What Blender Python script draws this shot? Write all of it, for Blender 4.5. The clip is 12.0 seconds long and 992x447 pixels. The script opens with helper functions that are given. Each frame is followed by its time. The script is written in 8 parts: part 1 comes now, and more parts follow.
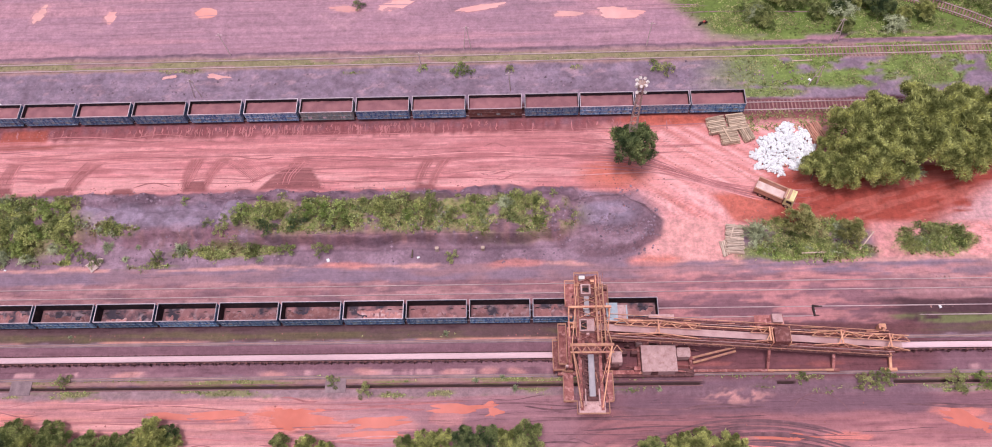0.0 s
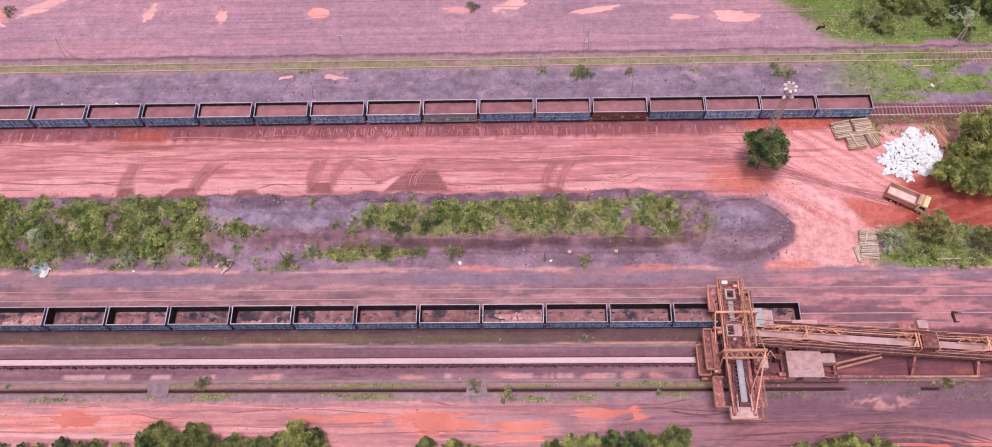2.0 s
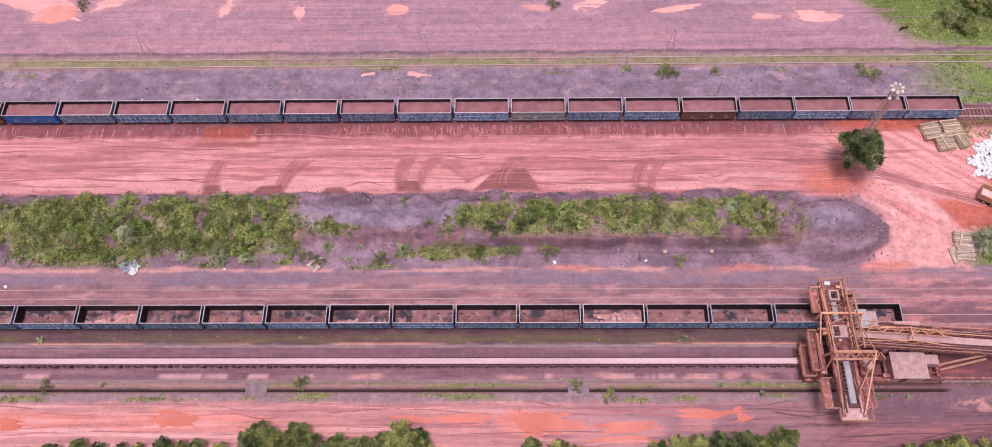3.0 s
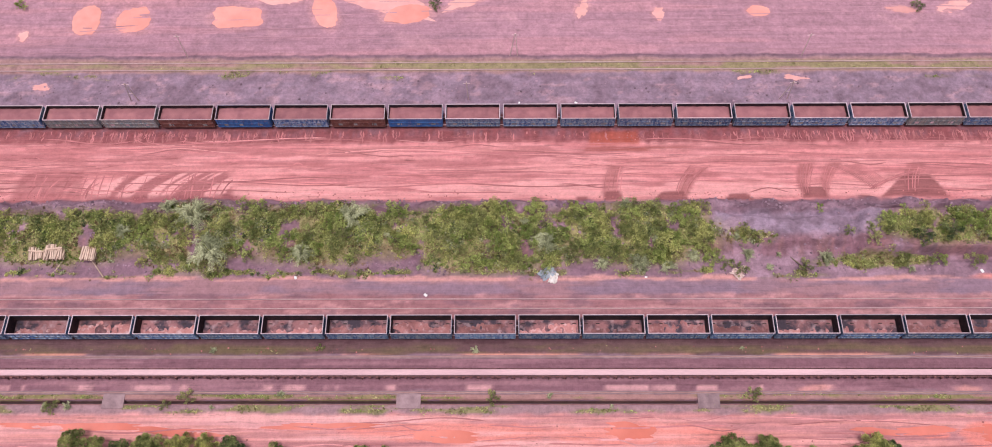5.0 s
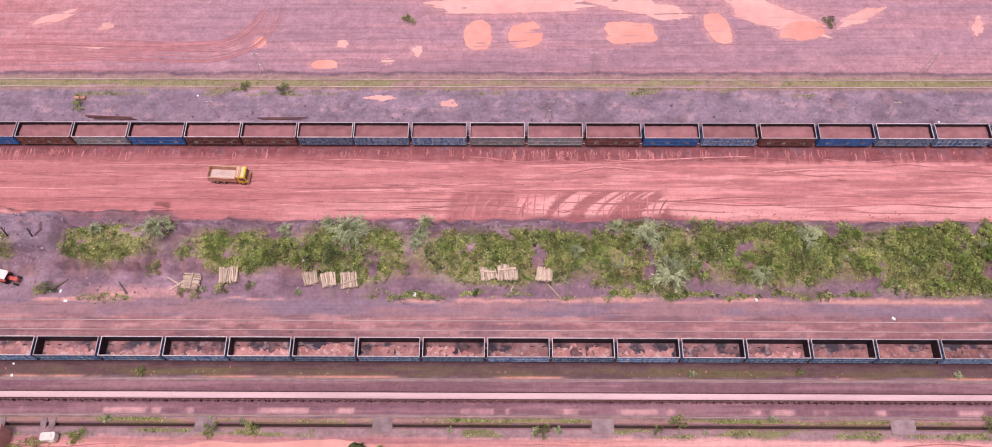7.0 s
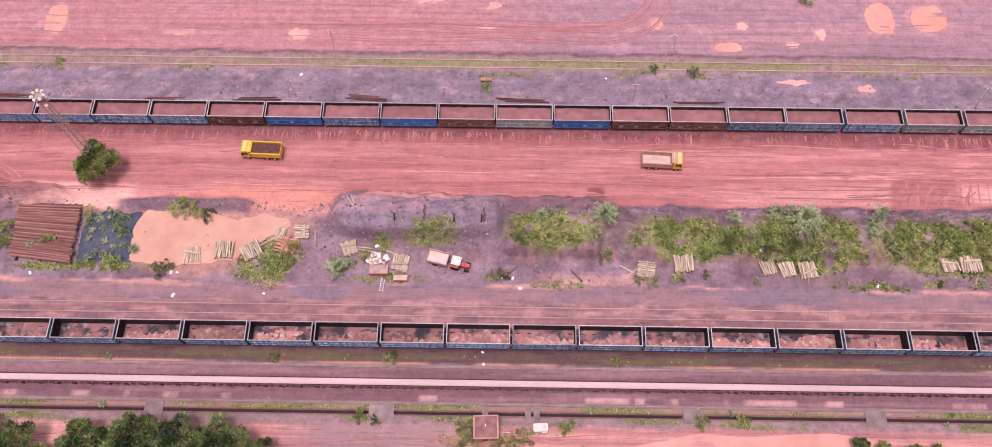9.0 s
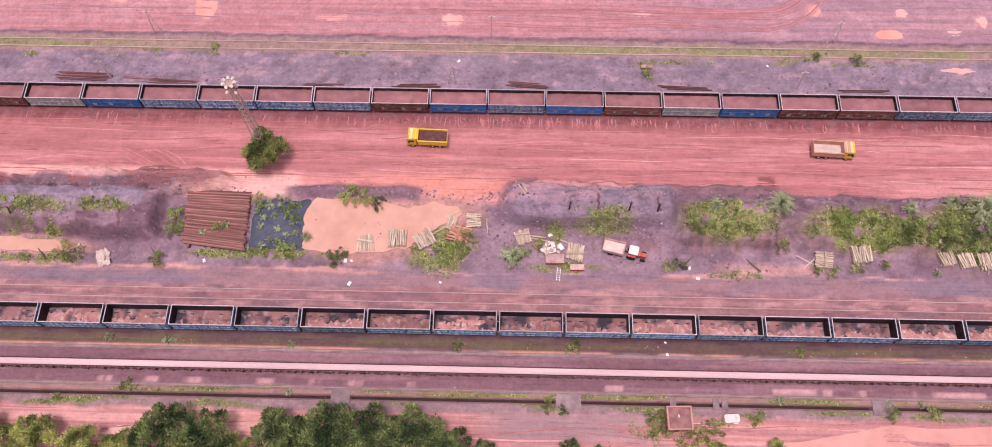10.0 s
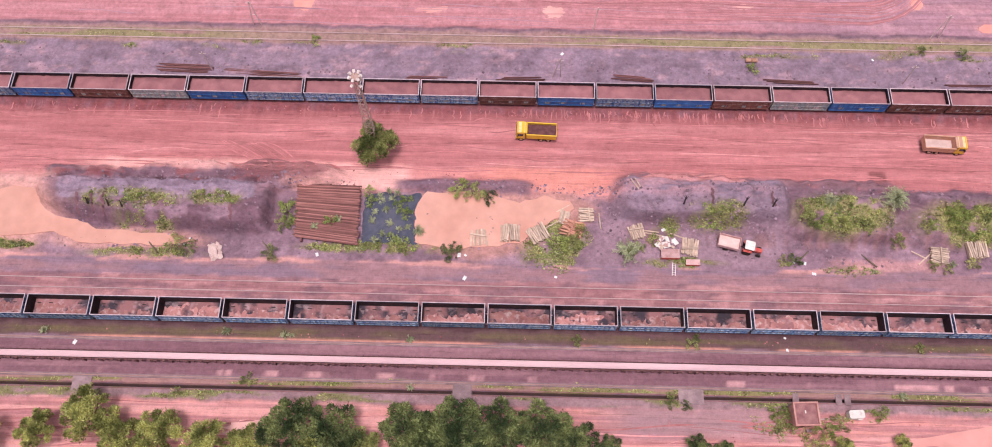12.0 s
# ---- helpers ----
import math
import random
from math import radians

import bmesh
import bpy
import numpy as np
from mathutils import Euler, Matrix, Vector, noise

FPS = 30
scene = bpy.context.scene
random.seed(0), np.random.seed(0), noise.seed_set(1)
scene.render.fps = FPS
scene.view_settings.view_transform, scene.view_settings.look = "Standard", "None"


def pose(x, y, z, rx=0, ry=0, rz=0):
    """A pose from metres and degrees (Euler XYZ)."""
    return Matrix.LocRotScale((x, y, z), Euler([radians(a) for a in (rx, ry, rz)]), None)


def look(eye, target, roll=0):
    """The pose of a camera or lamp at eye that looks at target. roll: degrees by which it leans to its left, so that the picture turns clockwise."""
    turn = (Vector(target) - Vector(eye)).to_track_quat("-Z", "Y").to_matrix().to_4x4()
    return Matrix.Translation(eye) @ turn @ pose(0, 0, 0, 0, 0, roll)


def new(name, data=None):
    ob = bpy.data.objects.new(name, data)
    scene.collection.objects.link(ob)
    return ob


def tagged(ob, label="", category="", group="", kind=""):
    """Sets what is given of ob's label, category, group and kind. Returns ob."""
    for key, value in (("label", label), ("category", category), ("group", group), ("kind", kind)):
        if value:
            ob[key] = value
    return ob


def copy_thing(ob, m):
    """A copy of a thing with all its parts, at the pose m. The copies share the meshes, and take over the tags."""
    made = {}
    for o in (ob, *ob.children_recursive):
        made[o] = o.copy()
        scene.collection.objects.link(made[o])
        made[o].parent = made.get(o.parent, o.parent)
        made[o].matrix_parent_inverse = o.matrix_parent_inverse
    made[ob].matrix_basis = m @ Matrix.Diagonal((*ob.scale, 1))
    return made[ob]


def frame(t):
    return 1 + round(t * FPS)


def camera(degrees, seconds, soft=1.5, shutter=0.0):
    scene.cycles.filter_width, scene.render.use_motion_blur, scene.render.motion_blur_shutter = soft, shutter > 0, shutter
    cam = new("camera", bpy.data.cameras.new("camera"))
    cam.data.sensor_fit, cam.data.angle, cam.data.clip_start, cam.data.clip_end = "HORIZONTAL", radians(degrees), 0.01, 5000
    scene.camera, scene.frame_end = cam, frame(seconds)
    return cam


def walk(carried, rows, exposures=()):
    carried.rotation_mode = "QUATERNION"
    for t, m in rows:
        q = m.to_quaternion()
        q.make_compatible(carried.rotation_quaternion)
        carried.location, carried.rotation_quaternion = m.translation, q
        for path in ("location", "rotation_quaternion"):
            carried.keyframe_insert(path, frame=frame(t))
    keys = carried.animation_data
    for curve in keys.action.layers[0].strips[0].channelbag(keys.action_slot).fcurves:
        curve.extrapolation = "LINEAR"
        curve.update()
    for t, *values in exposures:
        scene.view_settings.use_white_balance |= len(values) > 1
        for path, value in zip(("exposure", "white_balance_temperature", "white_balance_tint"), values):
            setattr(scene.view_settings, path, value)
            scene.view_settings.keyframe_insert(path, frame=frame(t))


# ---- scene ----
cam = camera(61.8, 12.0, soft=0.95)
PATH = [
    (0, (-22.539, -0.133, 124.594), (-22.605, 0.762, 122.807), -4.7),
    (0.5, (-27.515, 0.043, 124.753), (-27.579, 0.938, 122.965), -4.5),
    (1, (-33.002, 0.088, 124.881), (-33.063, 0.984, 123.094), -4.2),
    (1.5, (-38.871, 0.373, 125.153), (-38.93, 1.268, 123.365), -4.0),
    (2, (-45.086, 0.709, 125.3), (-45.143, 1.601, 123.511), -3.8),
    (2.5, (-51.3, 0.766, 125.359), (-51.36, 1.658, 123.569), -3.9),
    (2.7, (-55.031, 0.92, 125.313), (-55.078, 1.81, 123.522), -3.0),
    (4.3, (-106.73, 3.476, 124.752), (-106.748, 4.344, 122.95), -1.3),
    (4.5, (-114.046, 3.756, 124.756), (-114.065, 4.623, 122.953), -1.2),
    (5, (-132.47, 4.64, 125.043), (-132.488, 5.505, 123.24), -1.2),
    (5.5, (-150.837, 5.474, 125.463), (-150.859, 6.337, 123.659), -1.4),
    (6, (-169.179, 6.386, 125.598), (-169.204, 7.248, 123.793), -1.5),
    (6.5, (-188.539, 7.39, 125.803), (-188.554, 8.251, 123.998), -0.8),
    (7, (-207.299, 8.244, 125.606), (-207.312, 9.108, 123.802), -0.6),
    (7.2, (-214.619, 8.669, 125.421), (-214.633, 9.532, 123.617), -0.6),
    (8.8, (-273.235, 9.53, 123.24), (-273.248, 10.362, 121.422), -0.3),
    (9, (-280.351, 9.742, 123.09), (-280.368, 10.567, 121.269), -0.3),
    (9.5, (-297.741, 10.093, 122.93), (-297.767, 10.896, 121.099), -0.8),
    (10, (-307.357, 10.477, 122.773), (-307.386, 11.265, 120.934), -0.9),
    (10.5, (-312.144, 10.782, 122.843), (-312.171, 11.561, 121.001), -0.8),
    (11, (-316.459, 11.125, 122.855), (-316.487, 11.896, 121.009), -0.8),
    (11.5, (-320.833, 11.298, 122.796), (-320.865, 12.062, 120.948), -1.2),
    (12, (-325.981, 11.091, 122.668), (-326.001, 11.854, 120.82), -0.2),
]
walk(cam, [(t, look(eye, target, roll)) for t, eye, target, roll in PATH], exposures=[(0, 0.14, 6150, 13), (2.7, 0.14, 6200, 13.5), (5, 0.16, 6500, 13), (12, 0.24, 6560, 13)])

# ---- world, sun ----
world = bpy.data.worlds.new("overcast_sky")
scene.world = world
world.use_nodes = True
wn, wl = world.node_tree.nodes, world.node_tree.links
sky = wn.new("ShaderNodeTexSky")
sky.sky_type = "NISHITA"
sky.sun_disc = False
sky.sun_elevation, sky.sun_rotation = radians(80), radians(200)
sky.dust_density, sky.air_density = 4.0, 1.2
haze = wn.new("ShaderNodeHueSaturation")
haze.inputs["Saturation"].default_value = 0.4
wl.new(sky.outputs[0], haze.inputs["Color"])
wl.new(haze.outputs[0], wn["Background"].inputs["Color"])
wn["Background"].inputs["Strength"].default_value = 0.1
sun_data = bpy.data.lights.new("sun", "SUN")
sun_data.energy, sun_data.angle, sun_data.color = 1.9, radians(16), (1.0, 0.97, 0.96)
sun = new("sun", sun_data)
sun.matrix_world = look((0, 0, 300), (20, 44, 0))

# ---- materials ----


def ramp(nodes, links, fac, stops):
    r = nodes.new("ShaderNodeValToRGB")
    while len(r.color_ramp.elements) < len(stops):
        r.color_ramp.elements.new(0.5)
    for e, (p, c) in zip(r.color_ramp.elements, stops):
        e.position, e.color = p, (*c, 1)
    links.new(fac, r.inputs[0])
    return r.outputs[0]


def surface(name, c1, c2, scale=1.0, rough=0.8, metal=0.0, bump=0.15, vary=0.12, grain=8.0, stretch=(1, 1, 1), dust=None, dusty=0.0, island=0.0, spec=0.3, edges=(0.34, 0.66)):
    """Two colours blended by a broad noise, broken by a fine one, a little different on each object, with dust lying on it."""
    m = bpy.data.materials.new(name)
    m.use_nodes = True
    n, l = m.node_tree.nodes, m.node_tree.links
    b = n["Principled BSDF"]
    co = n.new("ShaderNodeTexCoord")
    info = n.new("ShaderNodeObjectInfo")
    off = n.new("ShaderNodeVectorMath")
    off.operation = "MULTIPLY_ADD"
    l.new(info.outputs["Random"], off.inputs[0])
    off.inputs[1].default_value = (91, 53, 17)
    l.new(co.outputs["Object"], off.inputs[2])
    sc = n.new("ShaderNodeVectorMath")
    sc.operation = "MULTIPLY"
    l.new(off.outputs[0], sc.inputs[0])
    sc.inputs[1].default_value = stretch
    big = n.new("ShaderNodeTexNoise")
    big.inputs["Scale"].default_value, big.inputs["Detail"].default_value = scale, 4
    l.new(sc.outputs[0], big.inputs["Vector"])
    fine = n.new("ShaderNodeTexNoise")
    fine.inputs["Scale"].default_value, fine.inputs["Detail"].default_value = scale * grain, 3
    l.new(sc.outputs[0], fine.inputs["Vector"])
    colour = ramp(n, l, big.outputs["Fac"], [(edges[0], c1), (edges[1], c2)])
    if dust:
        dn = n.new("ShaderNodeTexNoise")
        dn.inputs["Scale"].default_value, dn.inputs["Detail"].default_value = scale * 2.3, 5
        l.new(off.outputs[0], dn.inputs["Vector"])
        mr = n.new("ShaderNodeMapRange")
        mr.inputs["From Min"].default_value, mr.inputs["From Max"].default_value = 0.62 - dusty * 0.35, 0.78 - dusty * 0.25
        mr.inputs["To Max"].default_value = min(1.0, 0.45 + dusty)
        l.new(dn.outputs["Fac"], mr.inputs["Value"])
        mx = n.new("ShaderNodeMix")
        mx.data_type = "RGBA"
        l.new(mr.outputs[0], mx.inputs[0])
        l.new(colour, mx.inputs[6])
        mx.inputs[7].default_value = (*dust, 1)
        colour = mx.outputs[2]
    hsv = n.new("ShaderNodeHueSaturation")
    l.new(colour, hsv.inputs["Color"])
    add = n.new("ShaderNodeMath")
    add.operation = "MULTIPLY_ADD"
    src = info.outputs["Random"]
    if island:
        geo = n.new("ShaderNodeNewGeometry")
        src = geo.outputs["Random Per Island"]
    l.new(src, add.inputs[0])
    add.inputs[1].default_value = 2 * (island or vary)
    add.inputs[2].default_value = 1 - (island or vary) - 0.15
    a2 = n.new("ShaderNodeMath")
    a2.operation = "MULTIPLY_ADD"
    l.new(fine.outputs["Fac"], a2.inputs[0])
    a2.inputs[1].default_value = 0.3
    l.new(add.outputs[0], a2.inputs[2])
    l.new(a2.outputs[0], hsv.inputs["Value"])
    l.new(hsv.outputs[0], b.inputs["Base Color"])
    b.inputs["Roughness"].default_value, b.inputs["Metallic"].default_value = rough, metal
    b.inputs["Specular IOR Level"].default_value = spec
    if bump:
        bp = n.new("ShaderNodeBump")
        bp.inputs["Strength"].default_value, bp.inputs["Distance"].default_value = bump, 0.1
        l.new(fine.outputs["Fac"], bp.inputs["Height"])
        l.new(bp.outputs[0], b.inputs["Normal"])
    return m


DUST = (0.42, 0.17, 0.16)
M = {}
# upright streaks in blue and grey paint mix weathering with the ribs' shading
M["blue"] = surface("wagon_blue_paint", (0.045, 0.1, 0.25), (0.17, 0.26, 0.4), 1.3, 0.6, bump=0.1, vary=0.35, dust=(0.42, 0.42, 0.48), dusty=0.45, stretch=(2.4, 1, 0.3), edges=(0.42, 0.58))
M["bright"] = surface("wagon_bright_blue_paint", (0.02, 0.1, 0.32), (0.05, 0.17, 0.42), 0.7, 0.5, bump=0.1, vary=0.2, dust=(0.24, 0.17, 0.2), dusty=0.2)
M["grey"] = surface("wagon_faded_grey_paint", (0.2, 0.24, 0.28), (0.3, 0.28, 0.28), 1.3, 0.7, bump=0.1, vary=0.2, dust=(0.45, 0.42, 0.42), dusty=0.4, stretch=(2.4, 1, 0.3), edges=(0.42, 0.58))
M["rust"] = surface("wagon_rusty_brown_paint", (0.13, 0.05, 0.045), (0.2, 0.08, 0.07), 0.7, 0.8, bump=0.15, vary=0.2, dust=(0.3, 0.17, 0.17), dusty=0.3)
M["rim"] = surface("wagon_rim_dusty_steel", (0.46, 0.34, 0.39), (0.66, 0.5, 0.55), 1.5, 0.7, vary=0.25)
# dark inner steel, taken near black to hold the shade inside wagons
M["inner"] = surface("wagon_inner_steel_shaded", (0.012, 0.009, 0.016), (0.045, 0.022, 0.028), 0.8, 0.75, dust=(0.2, 0.08, 0.085), dusty=0.1)
M["residue"] = surface("wagon_floor_residue", (0.06, 0.042, 0.06), (0.33, 0.145, 0.155), 0.4, 0.85, bump=0.4, vary=0.25, dust=(0.5, 0.32, 0.35), dusty=0.25, edges=(0.4, 0.56))
M["ore"] = surface("iron_ore_fines", (0.29, 0.115, 0.135), (0.4, 0.165, 0.18), 0.6, 0.95, bump=0.5, vary=0.1, grain=14)
M["under"] = surface("underframe_black_steel", (0.03, 0.022, 0.024), (0.07, 0.04, 0.04), 2, 0.8)
M["rail"] = surface("dusty_rail_steel", (0.5, 0.33, 0.36), (0.68, 0.48, 0.5), 0.2, 0.6, bump=0.05, vary=0.1)
M["cranerail"] = surface("rusty_crane_rail", (0.34, 0.17, 0.16), (0.5, 0.28, 0.26), 0.2, 0.6, bump=0.05, vary=0.1)
M["deckrail"] = surface("reddish_old_rails", (0.2, 0.075, 0.075), (0.4, 0.17, 0.155), 0.6, 0.8, vary=0.4, stretch=(0.2, 1, 1))
M["sleeper"] = surface("weathered_concrete_sleeper", (0.25, 0.115, 0.115), (0.36, 0.19, 0.175), 2, 0.9, vary=0.2)
M["straw"] = surface("pale_weathered_timber", (0.48, 0.33, 0.27), (0.64, 0.46, 0.38), 1.2, 0.85, bump=0.3, vary=0.25, grain=10, dust=(0.4, 0.25, 0.2), dusty=0.2)
M["redwood"] = surface("reddish_timber", (0.5, 0.2, 0.15), (0.62, 0.3, 0.22), 1.2, 0.85, bump=0.3, vary=0.2)
M["greywood"] = surface("brown_weathered_timber", (0.42, 0.27, 0.2), (0.6, 0.42, 0.32), 1.2, 0.85, bump=0.3, vary=0.3)
M["beltc"] = surface("dusty_conveyor_belt", (0.6, 0.37, 0.41), (0.73, 0.47, 0.51), 0.3, 0.9, bump=0.1, grain=20, stretch=(0.2, 1, 1))
M["conveyor"] = surface("conveyor_frame_rust", (0.1, 0.045, 0.05), (0.2, 0.09, 0.09), 1.5, 0.85, vary=0.3)
M["ochre"] = surface("machine_ochre_paint", (0.55, 0.235, 0.15), (0.7, 0.35, 0.225), 0.8, 0.65, vary=0.3, dust=(0.52, 0.2, 0.18), dusty=0.45)
M["mrust"] = surface("machine_dusty_brown_steel", (0.19, 0.055, 0.055), (0.38, 0.135, 0.125), 0.8, 0.85, vary=0.3, dust=(0.58, 0.27, 0.26), dusty=0.33)
M["mdark"] = surface("machine_dark_steel", (0.09, 0.035, 0.04), (0.19, 0.075, 0.075), 1.2, 0.8, dust=(0.35, 0.16, 0.15), dusty=0.2)
M["gbelt"] = surface("dusty_gallery_belt", (0.46, 0.25, 0.25), (0.6, 0.36, 0.36), 0.5, 0.9, grain=14)
M["mbelt"] = surface("grey_boom_belt", (0.34, 0.29, 0.33), (0.46, 0.37, 0.4), 0.8, 0.8, grain=12)
M["mroof"] = surface("blue_grey_sheet_roof", (0.32, 0.36, 0.43), (0.42, 0.44, 0.5), 1.0, 0.5, vary=0.1, dust=(0.5, 0.3, 0.3), dusty=0.2)
M["mbox"] = surface("dusty_pale_panel", (0.52, 0.29, 0.29), (0.66, 0.4, 0.4), 0.8, 0.75, vary=0.15, dust=(0.42, 0.2, 0.19), dusty=0.3)
M["yellow"] = surface("truck_yellow_paint", (0.75, 0.42, 0.03), (0.82, 0.5, 0.06), 0.8, 0.45, bump=0.05, dust=(0.55, 0.25, 0.18), dusty=0.22)
M["cream"] = surface("truck_cream_paint", (0.8, 0.62, 0.3), (0.85, 0.7, 0.4), 0.8, 0.5, bump=0.05, dust=(0.6, 0.3, 0.25), dusty=0.2)
M["tipper"] = surface("tipper_dusty_steel", (0.5, 0.24, 0.16), (0.6, 0.32, 0.24), 0.8, 0.7, dust=(0.55, 0.3, 0.28), dusty=0.3)
M["leftover"] = surface("salmon_leftover_fines", (0.36, 0.14, 0.14), (0.54, 0.24, 0.235), 0.6, 0.9, bump=0.35, vary=0.3, dust=(0.7, 0.5, 0.52), dusty=0.3, grain=8)
M["leftover_dark"] = surface("dark_brown_leftover_fines", (0.2, 0.08, 0.085), (0.38, 0.16, 0.16), 0.6, 0.9, bump=0.35, vary=0.3, dust=(0.5, 0.32, 0.34), dusty=0.2, grain=8)
M["palefines"] = surface("pale_residue", (0.62, 0.42, 0.4), (0.75, 0.55, 0.53), 1.0, 0.9)
M["tyre"] = surface("tyre_rubber", (0.03, 0.02, 0.02), (0.06, 0.035, 0.03), 3, 0.9)
M["redpaint"] = surface("red_paint", (0.5, 0.05, 0.05), (0.6, 0.12, 0.1), 1.0, 0.5, dust=(0.6, 0.35, 0.33), dusty=0.25)
M["white"] = surface("white_plastic_sacks", (0.78, 0.72, 0.74), (0.88, 0.84, 0.86), 1.2, 0.6, bump=0.4, island=0.12)
M["whitepaint"] = surface("off_white_paint", (0.72, 0.62, 0.6), (0.82, 0.74, 0.72), 1.0, 0.6, vary=0.1, dust=(0.6, 0.35, 0.33), dusty=0.2)
M["lamp"] = surface("lamp_housing_pale", (0.75, 0.6, 0.58), (0.85, 0.72, 0.7), 1.0, 0.5, vary=0.1)
M["galv"] = surface("galvanised_rusty_steel", (0.4, 0.25, 0.22), (0.52, 0.35, 0.32), 2.0, 0.7, vary=0.15)
M["pole"] = surface("pale_pole_steel", (0.66, 0.46, 0.46), (0.78, 0.58, 0.58), 2.0, 0.7, vary=0.15)
M["concrete"] = surface("stained_concrete", (0.24, 0.15, 0.17), (0.36, 0.235, 0.255), 0.8, 0.95, vary=0.12, bump=0.3)
M["brick"] = surface("hut_plaster_pink", (0.5, 0.22, 0.2), (0.62, 0.32, 0.3), 0.9, 0.9, vary=0.05, bump=0.3)
M["roofdark"] = surface("hut_roof_dark", (0.22, 0.09, 0.1), (0.34, 0.16, 0.16), 0.9, 0.9, bump=0.3)
M["tarp"] = surface("dark_blue_grey_spoil", (0.07, 0.075, 0.12), (0.13, 0.12, 0.17), 0.7, 0.9, bump=0.5)
M["stackrail"] = surface("dark_rusty_rails", (0.16, 0.065, 0.07), (0.29, 0.12, 0.12), 0.6, 0.8, vary=0.35, stretch=(0.2, 1, 1))
M["bark"] = surface("grey_brown_bark", (0.12, 0.085, 0.06), (0.22, 0.16, 0.12), 3, 0.95, bump=0.5)
M["glass"] = surface("dark_window_glass", (0.03, 0.035, 0.04), (0.05, 0.05, 0.06), 1, 0.1, bump=0, spec=0.6)


def leaves(name, c1, c2):
    m = surface(name, c1, c2, 0.5, 0.65, bump=0, island=0.4, spec=0.2, grain=3, edges=(0.4, 0.6))
    n, l = m.node_tree.nodes, m.node_tree.links
    b, out = n["Principled BSDF"], n["Material Output"]
    tr = n.new("ShaderNodeBsdfTranslucent")
    l.new(b.inputs["Base Color"].links[0].from_socket, tr.inputs["Color"])
    mx = n.new("ShaderNodeMixShader")
    mx.inputs[0].default_value = 0.3
    l.new(b.outputs[0], mx.inputs[1])
    l.new(tr.outputs[0], mx.inputs[2])
    l.new(mx.outputs[0], out.inputs["Surface"])
    return m


M["leaf"] = leaves("green_leaves", (0.15, 0.175, 0.06), (0.47, 0.47, 0.19))
M["leaf_dark"] = leaves("dark_green_leaves", (0.07, 0.1, 0.045), (0.31, 0.34, 0.14))
M["leaf_olive"] = leaves("olive_leaves", (0.21, 0.215, 0.07), (0.64, 0.62, 0.24))
M["leaf_grey"] = leaves("grey_green_feathery_leaves", (0.25, 0.26, 0.15), (0.52, 0.52, 0.33))
M["leaf_bright"] = leaves("fresh_green_weeds", (0.2, 0.26, 0.065), (0.52, 0.56, 0.2))
M["weed"] = leaves("mixed_weeds", (0.19, 0.17, 0.07), (0.54, 0.47, 0.23))
M["leaf_willow"] = leaves("pale_willowy_leaves", (0.26, 0.25, 0.09), (0.62, 0.55, 0.26))
M["dryweed"] = leaves("dry_brown_weeds", (0.16, 0.095, 0.06), (0.42, 0.28, 0.17))


def mud_water(name, c1, c2):
    m = surface(name, c1, c2, 0.12, 0.2, bump=0.02, vary=0.06, grain=5, spec=0.5)
    return m


M["pond"] = mud_water("peach_muddy_water", (0.62, 0.29, 0.235), (0.71, 0.36, 0.3))
M["puddle"] = mud_water("orange_muddy_water", (0.78, 0.29, 0.25), (0.84, 0.36, 0.32))
M["nearpuddle"] = mud_water("bright_red_muddy_water", (0.6, 0.15, 0.11), (0.72, 0.22, 0.18))
M["redwater"] = mud_water("salmon_wet_mud", (0.66, 0.265, 0.24), (0.76, 0.34, 0.315))
M["palewater"] = mud_water("pale_drying_mud", (0.72, 0.33, 0.32), (0.82, 0.42, 0.4))

# ---- geometry helpers ----


